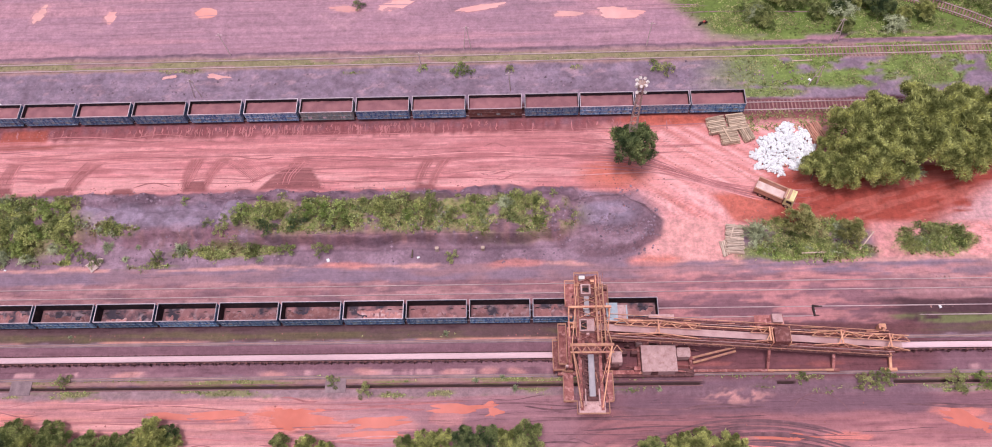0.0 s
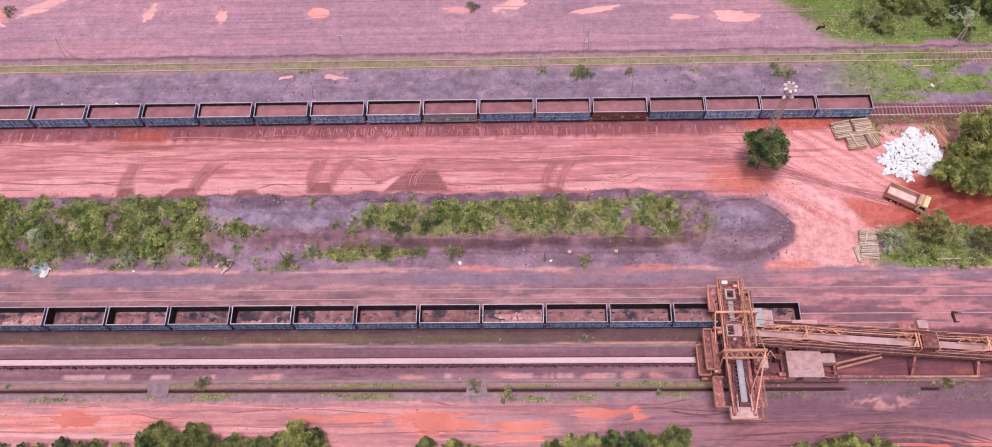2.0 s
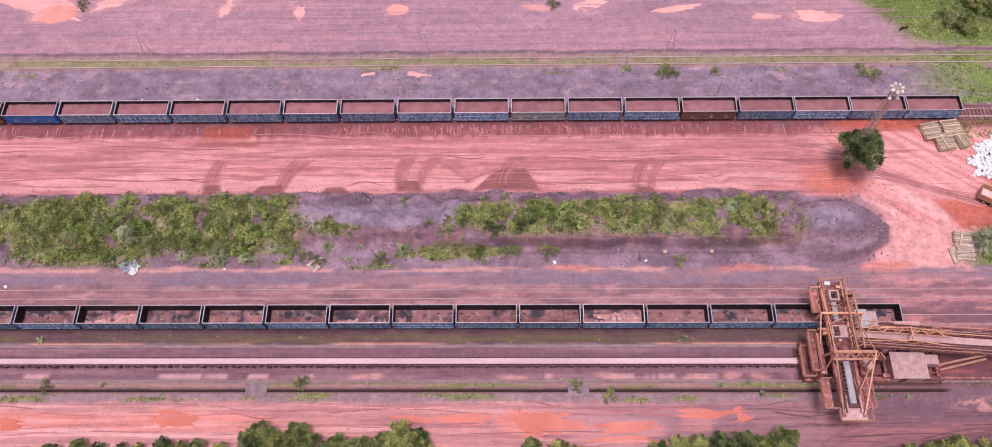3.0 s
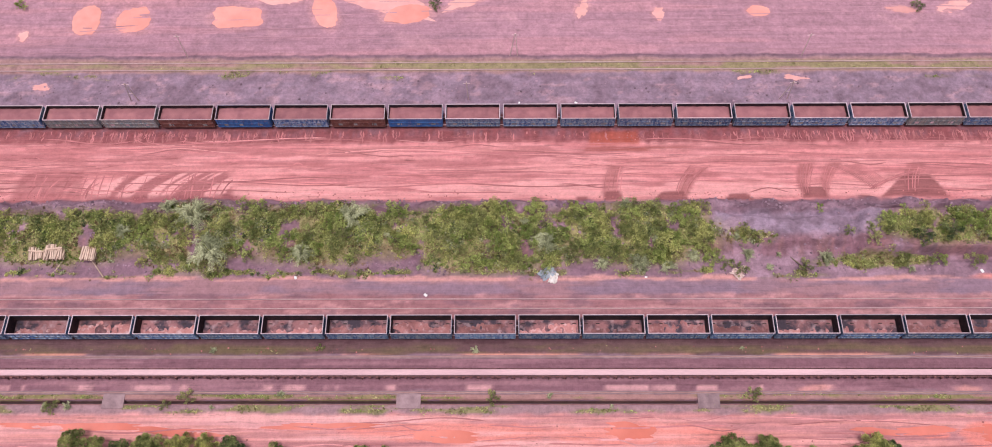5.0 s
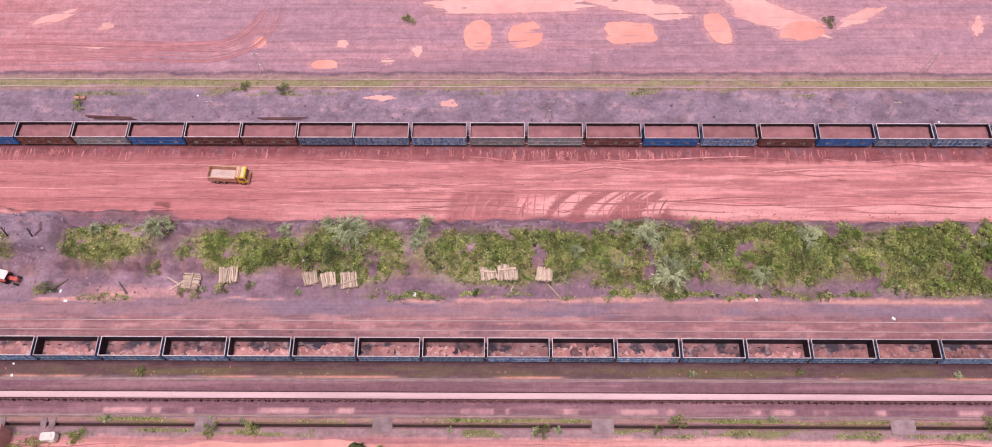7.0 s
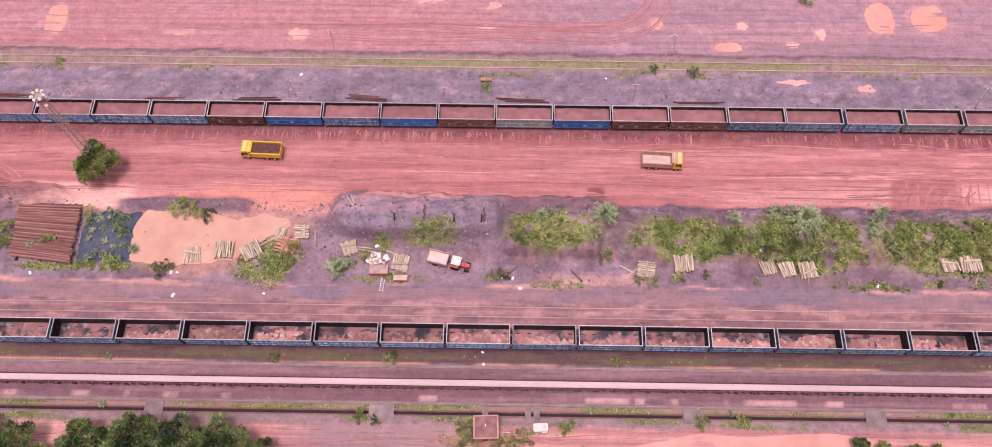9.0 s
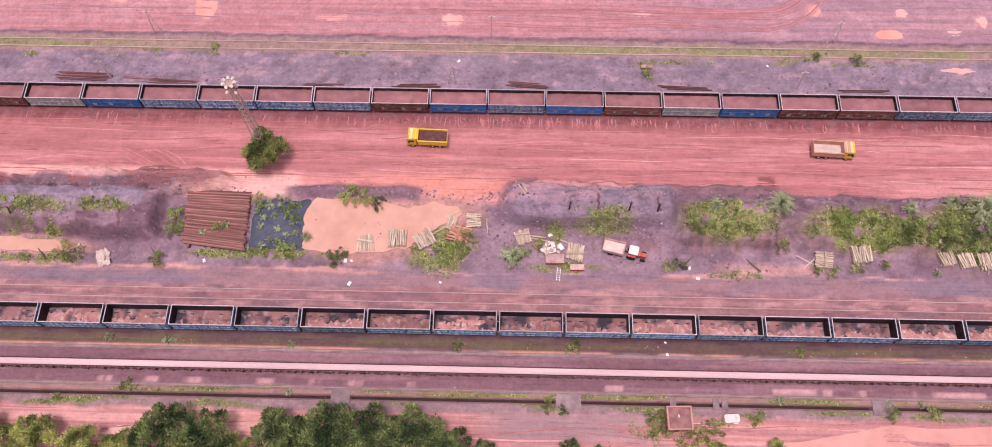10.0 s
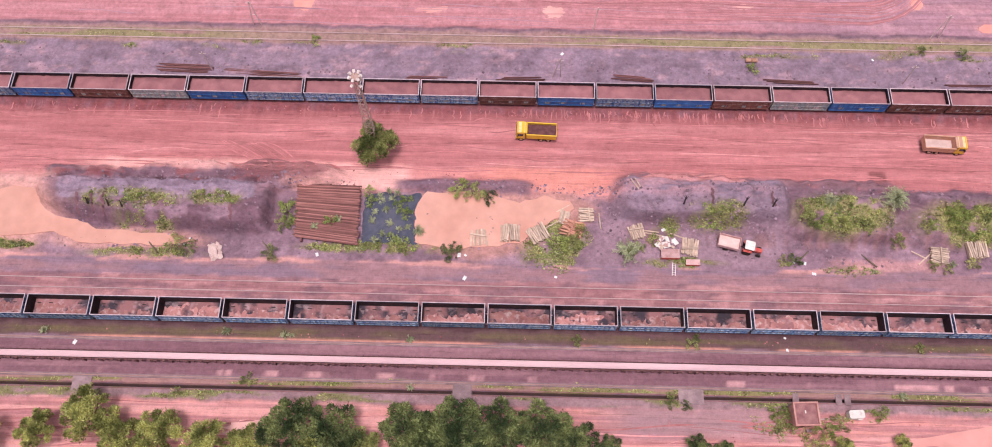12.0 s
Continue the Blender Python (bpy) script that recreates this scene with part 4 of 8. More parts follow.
def mud_patch(cx, cy, rx, ry, turn, material, label, seed, square=2.4, ragged=0.2, fingers=0.0):
    """Shallow standing water: a rounded outline, ragged all round, with tongues of mud along the wheel tracks."""
    pts, c0, s0 = [], math.cos(radians(turn)), math.sin(radians(turn))
    for k in range(110):
        a = 2 * math.pi * k / 110
        c, sn = math.cos(a), math.sin(a)
        w = (abs(c) ** square + abs(sn) ** square) ** (-1 / square)
        w *= 1 + ragged * (1.3 * noise.noise((c * 1.4, sn * 1.4, seed * 3.7)) + 0.6 * noise.noise((c * 4, sn * 4, seed * 1.9)))
        u, v = rx * w * c, ry * w * sn
        u += fingers * abs(c) * noise.noise((v * 1.6, seed * 2.3, 1 if c > 0 else 5)) * 2
        pts.append((cx + u * c0 - v * s0, cy + u * s0 + v * c0))
    z = max(height_at(cx + u * rx, cy + v * ry) for u in (-0.7, 0, 0.7) for v in (-0.7, 0, 0.7)) + 0.012
    return tagged(Geo().prism(pts, z - 0.2, z).obj("puddle", material), label, "puddle", kind="structure")


for i, (x, y, a, b, turn, sq) in enumerate(ORANGE):
    mud_patch(x, y, a, b, turn, M["puddle"], "shallow orange rain puddle on the dirt yard", i, sq, 0.16)
for i, (x, y, a, b, turn, rag) in enumerate(PALES):
    mud_patch(x, y, a, b, turn, M["palewater"], "pale wet mud patch on the dirt yard", 40 + i, 2.2, rag, 0.35 * a ** 0.5)
# red rain water lying in the wheel tracks of the near road
for i, (x, y, a, b, turn) in enumerate([(-57.6, 29.7, 5.0, 1.7, -4), (-45.6, 28.9, 4.6, 0.9, 3), (-46.5, 27.2, 4.8, 0.6, 0), (-33.5, 31.0, 4.0, 0.7, 0), (-27.5, 30.8, 1.4, 1.2, 0), (-68.8, 30.3, 3.6, 0.6, 0), (-113.6, 30.2, 4.2, 1.3, -4), (-140.6, 29.4, 5.2, 0.9, -3), (-77.0, 30.2, 4.4, 0.5, -4), (16.0, 26.3, 4.6, 0.6, 0), (42.0, 28.6, 3.4, 1.2, -20), (-181.0, 30.0, 7.0, 0.7, -4), (-198.0, 30.9, 12.0, 0.6, 0), (-159.0, 30.9, 9.0, 0.6, 0)]):
    mud_patch(x, y, a, b, turn, M["nearpuddle"], "red rain water lying in the wheel tracks", 200 + i, 2.2, 0.4, 1.6)
pond_edge = [(-340.6, 58.2), (-336, 57.4), (-329, 57.6), (-323.5, 58.4), (-321.5, 60.4), (-318.6, 62.4), (-314.8, 64.4), (-315.6, 65.8), (-319.5, 66.6), (-324, 65.4), (-328, 66.6), (-333, 67.2), (-338.6, 67.0), (-340.8, 64.5)]
pool(pond_edge, M["pond"], "large peach-coloured pond of muddy water", 0.17, 70)
pool([(-424, 57.4), (-412, 57.6), (-404, 58.0), (-397.5, 58.8), (-394.6, 57.2), (-391, 56.8), (-386, 57.0), (-378.5, 56.9), (-374.6, 57.6), (-379, 58.6), (-385, 59.0), (-391, 59.6), (-396, 61.4), (-400.4, 63.0), (-401.8, 66.0), (-406, 66.6), (-414, 64.0), (-424, 64.5)], M["pond"], "peach-coloured muddy water beside the spoil heap", 0.16, 71)
mud_patch(-248, 27.0, 26, 5.0, 4, M["redwater"], "long salmon-coloured wet patch on the near road", 73, 2.4, 0.18, 2.0)
mud_patch(-358, 28.6, 9, 1.5, 0, M["palewater"], "pale wet mud on the near road", 74, 2.2, 0.3, 1.0)

# ---- tracks ----
def railway(name, y, x0, x1, label, sleepers=None, sunk=0.0):
    tr = hold(name, label, "railway track", kind="structure")
    for s in (-0.8, 0.8):
        g = Geo()
        g.box(x0, x1, y + s - 0.036, y + s + 0.036, 0.3, 0.42)
        g.box(x0, x1, y + s - 0.07, y + s + 0.07, 0.26, 0.3)
        g.obj("rail", M["rail"], tr)
    if sleepers:
        data = Geo().box(-0.12, 0.12, -1.3, 1.3, 0.1, 0.27).data("sleeper", M["sleeper"])
        r = random.Random(3)
        for a, b, pitch in sleepers:
            for k in range(int((b - a) / pitch)):
                o = new("sleeper", data)
                o.parent = tr
                o.matrix_basis = pose(a + k * pitch, y, r.uniform(-0.03, 0.01) - sunk, 0, 0, r.uniform(-1.5, 1.5))
    return tr


railway("track_near", Y_NEAR, -520, 120, "dusty track under the empty wagons", [(24, 60, 0.66)], 0.14)
railway("track_second", Y_SECOND, -520, 120, "empty dusty track beside the loading line", [(26, 78, 0.66)], 0.14)
railway("track_far", Y_FAR, -520, 120, "track under the loaded wagons with open sleepers", [(17, 78, 0.66)])
railway("track_grass", Y_GRASS, -520, 120, "grassed-over track with pale rails", [(30, 88, 0.66)])
branch = hold("track_branch", "curving branch track with brown sleepers among bushes", "railway track", kind="structure")
plank = Geo().box(-0.12, 0.12, -1.3, 1.3, 0.1, 0.27).data("sleeper", M["sleeper"])
bend = [(34 + 1.0 * k, 113.4 - 0.1 * k - 0.0085 * k * k) for k in range(52)]
for s in (-0.8, 0.8):
    g = Geo()
    for (xa, ya), (xb, yb) in zip(bend, bend[1:]):
        d = Vector((xb - xa, yb - ya, 0)).normalized()
        nrm = Vector((-d.y, d.x, 0)) * s
        g.beam(Vector((xa, ya, 0.36)) + nrm, Vector((xb, yb, 0.36)) + nrm, 0.08, 0.14)
    g.obj("rail", M["rail"], branch)
for (xa, ya), (xb, yb) in zip(bend, bend[1:]):
    for u in (0.0, 0.5):
        o = new("sleeper", plank)
        o.parent = branch
        o.matrix_basis = pose(xa + u * (xb - xa), ya + u * (yb - ya), 0, 0, 0, math.degrees(math.atan2(yb - ya, xb - xa)))
for y in LOADER_RAILS:
    g = Geo()
    g.box(-520, 120, y - 0.25, y + 0.25, -0.1, 0.14)
    base = tagged(g.obj("crane_rail_plinth", M["concrete"]), "low concrete plinth carrying a crane rail", "crane rail", kind="structure")
    Geo().box(-520, 120, y - 0.05, y + 0.05, 0.14, 0.26).obj("rail", M["cranerail"], base)

# slabs that bridge the trench
for a, b in GAPS[1:10]:
    tagged(Geo().box(a - 0.1, b + 0.1, 33.6, 36.0, -0.2, 0.13).obj("trench_slab", M["concrete"]), "worn concrete slab bridging the drain trench", "slab", "trench slabs", "structure")
for y in (34.2, 35.0):
    tagged(Geo().box(-520, 4.3, y - 0.06, y + 0.06, -1.0, 0.07).obj("trench_kerb", M["roofdark"]), "stained concrete edge of the drain trench", "kerb", kind="structure")
for y in (34.2, 35.0):
    tagged(Geo().box(33, 120, y - 0.06, y + 0.06, -1.0, 0.07).obj("trench_kerb", M["roofdark"]), "stained concrete edge of the drain trench", "kerb", kind="structure")


# ---- wagons ----
L_BODY, H_TOP, H_FLOOR, W = 9.4, 3.4, 1.15, 3.0


def wagon(paint, label, group, loaded):
    w = hold("ore_wagon", label, "rail wagon", group)
    hl, hw = L_BODY / 2, W / 2
    t = 0.07
    for s in (-1, 1):
        g = Geo()
        ya, yb = sorted((s * hw, s * (hw - t)))
        g.box(-hl, hl, ya, yb, H_FLOOR - 0.1, H_TOP - 0.1)
        for k in range(11):
            x = -hl + 0.25 + k * (L_BODY - 0.5) / 10
            yc, yd = sorted((s * hw, s * (hw + 0.1)))
            g.box(x - 0.07, x + 0.07, yc, yd, H_FLOOR - 0.1, H_TOP - 0.15)
        yc, yd = sorted((s * hw, s * (hw + 0.07)))
        g.box(-hl, hl, yc, yd, H_FLOOR - 0.22, H_FLOOR + 0.02)
        g.box(-hl, hl, yc, yd, 2.1, 2.2)
        side = g.obj("side_wall", M[paint], w)
        # lighter door panels and stencil patches on the side
        yc, yd = sorted((s * (hw + 0.005), s * (hw + 0.02)))
        for x in (-2.8, 0.6, 3.1):
            Geo().box(x - 0.4, x + 0.4, yc, yd, 1.35, 1.95).obj("stencil_panel", M["grey" if paint != "grey" else "rim"], side, "faded pale stencil panel")
        # thin sheet on the inner wall, its dark colour carrying the inside shade
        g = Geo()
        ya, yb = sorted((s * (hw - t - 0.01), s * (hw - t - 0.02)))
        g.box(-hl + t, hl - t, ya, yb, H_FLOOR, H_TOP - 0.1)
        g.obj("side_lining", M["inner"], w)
    for s in (-1, 1):
        g = Geo()
        xa, xb = sorted((s * hl, s * (hl - t)))
        g.box(xa, xb, -hw + t, hw - t, H_FLOOR - 0.1, H_TOP - 0.1)
        for y in (-1.0, -0.35, 0.35, 1.0):
            xc, xd = sorted((s * hl, s * (hl + 0.09)))
            g.box(xc, xd, y - 0.06, y + 0.06, H_FLOOR - 0.1, H_TOP - 0.15)
        g.obj("end_wall", M[paint], w)
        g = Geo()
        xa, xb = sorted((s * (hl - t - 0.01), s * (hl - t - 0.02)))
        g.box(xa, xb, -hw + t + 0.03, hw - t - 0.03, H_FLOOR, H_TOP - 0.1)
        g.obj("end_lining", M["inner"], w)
    g = Geo()
    c = 0.06
    for s in (-1, 1):
        ya, yb = sorted((s * (hw + 0.05), s * (hw - c)))
        g.box(-hl - 0.05, hl + 0.05, ya, yb, H_TOP - 0.1, H_TOP)
        xa, xb = sorted((s * (hl + 0.05), s * (hl - c)))
        g.box(xa, xb, -hw + c, hw - c, H_TOP - 0.1, H_TOP)
    g.obj("top_rim", M["rim"], w, "dusty pale steel rim")
    Geo().box(-hl + t, hl - t, -hw + t, hw - t, H_FLOOR - 0.1, H_FLOOR).obj("floor", M["residue"], w, "floor with patches of ore residue")
    g = Geo().box(-hl + 0.1, hl - 0.1, -0.35, 0.35, 0.75, 1.04)
    g.box(-hl, -hl + 0.2, -1.4, 1.4, 0.8, 1.04).box(hl - 0.2, hl, -1.4, 1.4, 0.8, 1.04)
    g.obj("underframe", M["under"], w)
    for s in (-1, 1):
        bogie = Geo().box(s * 3.1 - 1.3, s * 3.1 + 1.3, -0.95, -0.75, 0.5, 0.85).box(s * 3.1 - 1.3, s * 3.1 + 1.3, 0.75, 0.95, 0.5, 0.85).box(s * 3.1 - 0.25, s * 3.1 + 0.25, -0.9, 0.9, 0.5, 0.8)
        bo = bogie.obj("bogie", M["under"], w)
        for x in (-0.9, 0.9):
            g = Geo()
            g.tube((s * 3.1 + x, -0.85, 0.86), (s * 3.1 + x, 0.85, 0.86), 0.07, n=6)
            for y in (-0.8, 0.8):
                g.tube((s * 3.1 + x, y - 0.06, 0.86), (s * 3.1 + x, y + 0.06, 0.86), 0.44, n=14)
            g.obj("wheelset", M["under"], bo)
        Geo().box(*sorted((s * hl, s * (hl + 0.3))), -0.12, 0.12, 0.85, 1.1).obj("coupler", M["under"], w)
    return w


def ore_load(seed):
    r = random.Random(seed)
    nx, ny = 32, 10
    bumps = [(-4 + 8 * (k + 0.5) / 4 + r.uniform(-0.5, 0.5), r.uniform(-0.2, 0.2), r.uniform(0.3, 0.5)) for k in range(4)]
    vs = []
    for j in range(ny + 1):
        for i in range(nx + 1):
            x, y = -4.6 + 9.2 * i / nx, -1.4 + 2.8 * j / ny
            z = 2.5 + sum(h * math.exp(-((x - a) / 1.25) ** 2 - ((y - b) / 0.95) ** 2) for a, b, h in bumps)
            z += 0.14 * (noise.noise((x * 1.5 + seed * 7, y * 1.5, 0))) + 0.05 * noise.noise((x * 5 + seed, y * 5, 3))
            vs.append((x, y, z))
    q = [(j * (nx + 1) + i, j * (nx + 1) + i + 1, (j + 1) * (nx + 1) + i + 1, (j + 1) * (nx + 1) + i) for j in range(ny) for i in range(nx)]
    k = len(vs)
    rim = [i for i in range(nx + 1)] + [(j + 1) * (nx + 1) - 1 for j in range(1, ny + 1)] + [ny * (nx + 1) + i for i in range(nx - 1, -1, -1)] + [j * (nx + 1) for j in range(ny - 1, 0, -1)]
    vs += [(vs[i][0], vs[i][1], H_FLOOR + 0.01) for i in rim]
    n = len(rim)
    q += [(rim[i], k + i, k + (i + 1) % n, rim[(i + 1) % n]) for i in range(n)]
    q.append(tuple(range(k + n - 1, k - 1, -1)))
    g = Geo().add(vs, q)
    return g.data("ore_load", M["ore"], True)


FAR_NAMES = {"blue": "dull blue steel ore wagon loaded with red ore fines", "bright": "freshly painted bright blue ore wagon loaded with red fines", "grey": "faded grey-green ore wagon loaded with red fines", "rust": "rusty brown ore wagon loaded with red fines"}
NEAR_NAMES = {"blue": "empty blue steel ore wagon with dirty floor", "rust": "empty rusty brown ore wagon with dirty floor", "grey": "empty faded grey ore wagon with dirty floor", "bright": "empty bright blue ore wagon with dirty floor"}
FAR_CODE = {-33: "rust", -32: "blue", -31: "blue", -30: "bright", -29: "rust", -28: "grey", -27: "bright", -26: "blue", -25: "blue", -24: "blue", -23: "blue", -22: "rust", -21: "bright", -20: "blue", -19: "bright", -18: "rust", -17: "grey", -16: "bright", -15: "rust", -14: "rust", -13: "blue", -12: "blue", -11: "blue", -10: "grey", -9: "grey", -8: "rust", -7: "bright", -6: "blue", -5: "rust", -4: "bright", -3: "blue", -2: "blue", -1: "blue", 5: "grey", 8: "rust", 11: "blue"}


def far_left(i):
    return float(np.interp(i, [-36, -28, -13, -12, 0, 4, 9, 13], [-468.1, -389.3, -242.6, -232.9, -112.4, -72.0, -21.95, 16.9]))


loads = [ore_load(s) for s in range(6)]
protos = {}
for i in range(-34, 13):
    code = FAR_CODE.get(i, "blue")
    at = pose(far_left(i) + L_BODY / 2 + 0.05, Y_FAR, 0, 0, 0, 180 * (i % 2))
    if code not in protos:
        protos[code] = wagon(code, FAR_NAMES[code], "loaded ore wagons", True)
        protos[code].matrix_basis = at
    else:
        copy_thing(protos[code], at)
    o = new("ore_load", loads[i % 6])
    o.matrix_basis = pose(far_left(i) + L_BODY / 2 + 0.05, Y_FAR, 0, 0, 0, 180 * ((i // 2) % 2))
    tagged(o, "heap of red iron ore fines filling a wagon", "ore heap", "ore loads")
protos = {}
near_codes = "blue rust blue blue grey blue blue rust".split()
for k in range(-34, 10):
    code = near_codes[(k * 5 + k // 3) % 8]
    at = pose(-100.44 + 9.9 * k + L_BODY / 2, Y_NEAR, 0, 0, 0, 180 * (k % 2))
    if code not in protos:
        protos[code] = wagon(code, NEAR_NAMES[code], "empty ore wagons", False)
        protos[code].matrix_basis = at
    else:
        copy_thing(protos[code], at)



def floor_residue(seed, stuff):
    """Ore left on a wagon's floor: a low ragged heap that leaves bare steel along one side."""
    nx, ny = 72, 22
    lean = (0.12, -0.15, 0.3, 0.0, 0.22, -0.28, 0.16, 0.05, -0.08)[seed % 9]
    vs = []
    for j in range(ny + 1):
        for i in range(nx + 1):
            x, y = -4.55 + 9.1 * i / nx, -1.38 + 2.76 * j / ny
            f = lean - 0.5 * y + 0.85 * noise.noise((x * 0.45 + seed * 9, y * 0.8, 1)) + 0.4 * noise.noise((x * 2.1 + seed, y * 1.5, 4)) + 0.14 * noise.noise((x * 4.5 + seed, y * 4.0, 7))
            f -= 0.5 * max(0.0, abs(x) - 3.9)
            vs.append((x, y, H_FLOOR + max(-0.06, 0.3 * min(f, 0.9))))
    q = [(j * (nx + 1) + i, j * (nx + 1) + i + 1, (j + 1) * (nx + 1) + i + 1, (j + 1) * (nx + 1) + i) for j in range(ny) for i in range(nx)]
    return Geo().add(vs, q).data("ore_residue", M[stuff], True)


LEFT = [[floor_residue(s, stuff) for s in range(9)] for stuff in ("leftover", "leftover_dark")]
for k in range(-34, 10):
    browner = int(k > -9 and k % 4 != 1)
    o = new("ore_residue", LEFT[browner][(k * 5) % 9])
    o.matrix_basis = pose(-100.44 + 9.9 * k + L_BODY / 2, Y_NEAR, 0) @ Matrix.Diagonal((-1 if k % 2 else 1, 1, 1, 1))
    tagged(o, "ragged " + ("dark brown" if browner else "salmon-red") + " ore residue covering part of a wagon floor", "ore residue", "ore residues")

# ---- belt conveyor ----
Y_BELT, Z_BELT = 38.85, 1.2


def conveyor(x0, x1, y_belt=Y_BELT, z_belt=Z_BELT):
    c = hold("belt_conveyor", "long ground conveyor with dusty pale belt on a rusty frame", "conveyor")
    g = Geo()
    prof = [(-0.46, 0.12), (-0.24, 0.0), (0.24, 0.0), (0.46, 0.12)]
    ring = prof + [(y, z - 0.03) for y, z in reversed(prof)]
    g.add([(x, y_belt + y, z_belt + z) for x in (x0, x1) for y, z in ring], [(i, (i + 1) % 8, 8 + (i + 1) % 8, 8 + i) for i in range(8)] + [tuple(range(7, -1, -1)), tuple(range(8, 16))])
    g.obj("belt", M["beltc"], c, "belt covered with pale pink dust")
    Geo().box(x0, x1, y_belt - 0.55, y_belt + 0.55, 0.62, 0.65).obj("return_belt", M["conveyor"], c)
    for s in (-1, 1):
        Geo().box(x0, x1, y_belt + s * 0.62 - 0.05, y_belt + s * 0.62 + 0.05, z_belt - 0.25, z_belt - 0.05).obj("stringer", M["conveyor"], c)
    leg = Geo()
    for s in (-1, 1):
        leg.box(-0.07, 0.07, s * 0.72 - 0.07, s * 0.72 + 0.07, -0.1, z_belt - 0.25)
        leg.beam((-0.6, s * 0.72, 0.1), (0, s * 0.72, 0.9), 0.06)
    leg.box(-0.05, 0.05, -0.7, 0.7, 0.3, 0.42)
    leg = leg.data("trestle", M["conveyor"])
    n = 0
    x = x0 + 1.2
    rest = Geo()
    while x < x1 and n < 190:
        o = new("trestle", leg)
        o.parent = c
        o.matrix_basis = pose(x, y_belt, 0)
        n += 1
        x += 2.6
    idler = Geo()
    x = x0 + 0.3
    while x < x1:
        idler.box(x - 0.2, x + 0.2, y_belt - 0.84, y_belt - 0.56, z_belt - 0.3, z_belt + 0.02)
        idler.box(x - 0.06, x + 0.06, y_belt + 0.56, y_belt + 0.7, z_belt - 0.06, z_belt + 0.13)
        x += 1.1
    idler.obj("idler_bracket", M["mdark"], c)["kind"] = "stuff"
    return c


conveyor(-470, -17.5)
conveyor(33, 110, 39.75, 1.5)

# ---- wagon loader: travelling machine with a cross boom and a tripper gallery ----
def wagon_loader():
    m = hold("wagon_loader", "ochre and rust travelling wagon loader with cross boom over the tracks", "loading machine")
    xa, xb = -14.5, -11.5
    # travelling portal on the crane rails
    for y in LOADER_RAILS:
        sill = Geo().box(-17.6, -5.0, y - 0.3, y + 0.3, 0.75, 1.35).obj("sill_beam", M["mrust"], m)
        for x in (-17.0, -14.8, -8.4, -6.2):
            g = Geo().box(x - 0.75, x + 0.75, y - 0.22, y + 0.22, 0.4, 0.74)
            for d in (-0.42, 0.42):
                g.tube((x + d, y - 0.1, 0.5), (x + d, y + 0.1, 0.5), 0.24, n=12)
            g.obj("wheel_bogie", M["mdark"], sill)
        for x in (-16.4, -10.0):
            Geo().beam((x, y, 1.3), (x + (0.6 if x < -13 else -0.4), y, 5.0), 0.55).obj("portal_leg", M["mrust"], m)
    for x in (-15.9, -10.3):
        Geo().box(x - 0.3, x + 0.3, 35.6, 42.0, 4.6, 5.15).obj("portal_beam", M["mrust"], m)
    g = Geo()
    for x in (-16.2, -10.1):
        g.beam((x, 36, 1.6), (x, 41.6, 4.6), 0.18).beam((x, 41.6, 1.6), (x, 36, 4.6), 0.18)
    g.obj("portal_brace", M["mrust"], m)
    Geo().box(-16.2, -10.0, 36.4, 41.2, 1.6, 1.75).obj("lower_deck", M["mdark"], m)
    # cross boom girders and deck
    for x in (xa, xb):
        g = Geo().box(x - 0.22, x + 0.22, 29.2, 50.2, 5.0, 5.7)
        for k in range(20):
            g.box(x - 0.3, x + 0.3, 29.6 + k * 1.06, 29.72 + k * 1.06, 4.95, 5.74)
        g.obj("boom_girder", M["mrust"], m)
    Geo().box(xa + 0.22, xb - 0.22, 37.5, 50.1, 5.35, 5.5).obj("boom_deck", M["mrust"], m)
    for x0, x1 in ((xa + 0.22, xa + 0.95), (xb - 0.95, xb - 0.22)):
        Geo().box(x0, x1, 29.4, 37.5, 5.3, 5.42).obj("boom_walkway", M["mdark"], m)
    Geo().box(-14.9, -11.1, 28.7, 30.6, 5.3, 5.45).obj("nose_deck", M["mbox"], m, "dusty pale end deck")
    for x0, x1, y0, y1 in ((-17.1, -15.6, 30.4, 34.8), (-11.0, -9.9, 30.4, 34.8)):
        Geo().box(x0, x1, y0, y1, 5.2, 5.32).obj("side_platform", M["mrust"], m)
    # boom belt with its rollers
    b = Geo().box(-13.35, -12.45, 30.9, 37.4, 5.85, 5.9).obj("boom_belt", M["mbelt"], m, "grey rubber boom belt")
    for k in range(11):
        y = 31.2 + k * 0.6
        Geo().tube((-13.85, y, 5.82), (-13.4, y, 5.82), 0.12, n=8).obj("roller", M["mdark"], b)
    Geo().box(-13.2, -12.6, 30.95, 37.4, 5.92, 5.96).obj("belt_ridge", M["mbelt"], b)
    Geo().tube((-13.7, 30.8, 5.8), (-12.1, 30.8, 5.8), 0.34, n=14).obj("tail_drum", M["mdark"], m)
    for x in (-13.95, -11.95):
        Geo().box(x - 0.1, x + 0.1, 29.8, 32.2, 5.45, 6.15).obj("take_up_frame", M["mbox"], m)
    # rear shuttle and loading chute over the wagons
    ch = Geo()
    for x0, x1, y0, y1 in ((-14.0, -12.5, 48.0, 48.2), (-14.0, -12.5, 46.6, 46.8), (-14.0, -13.75, 46.8, 48.0), (-12.75, -12.5, 46.8, 48.0)):
        ch.box(x0, x1, y0, y1, 5.5, 7.0)
    ch.obj("chute_hopper", M["mbox"], m, "pale square chute mouth")
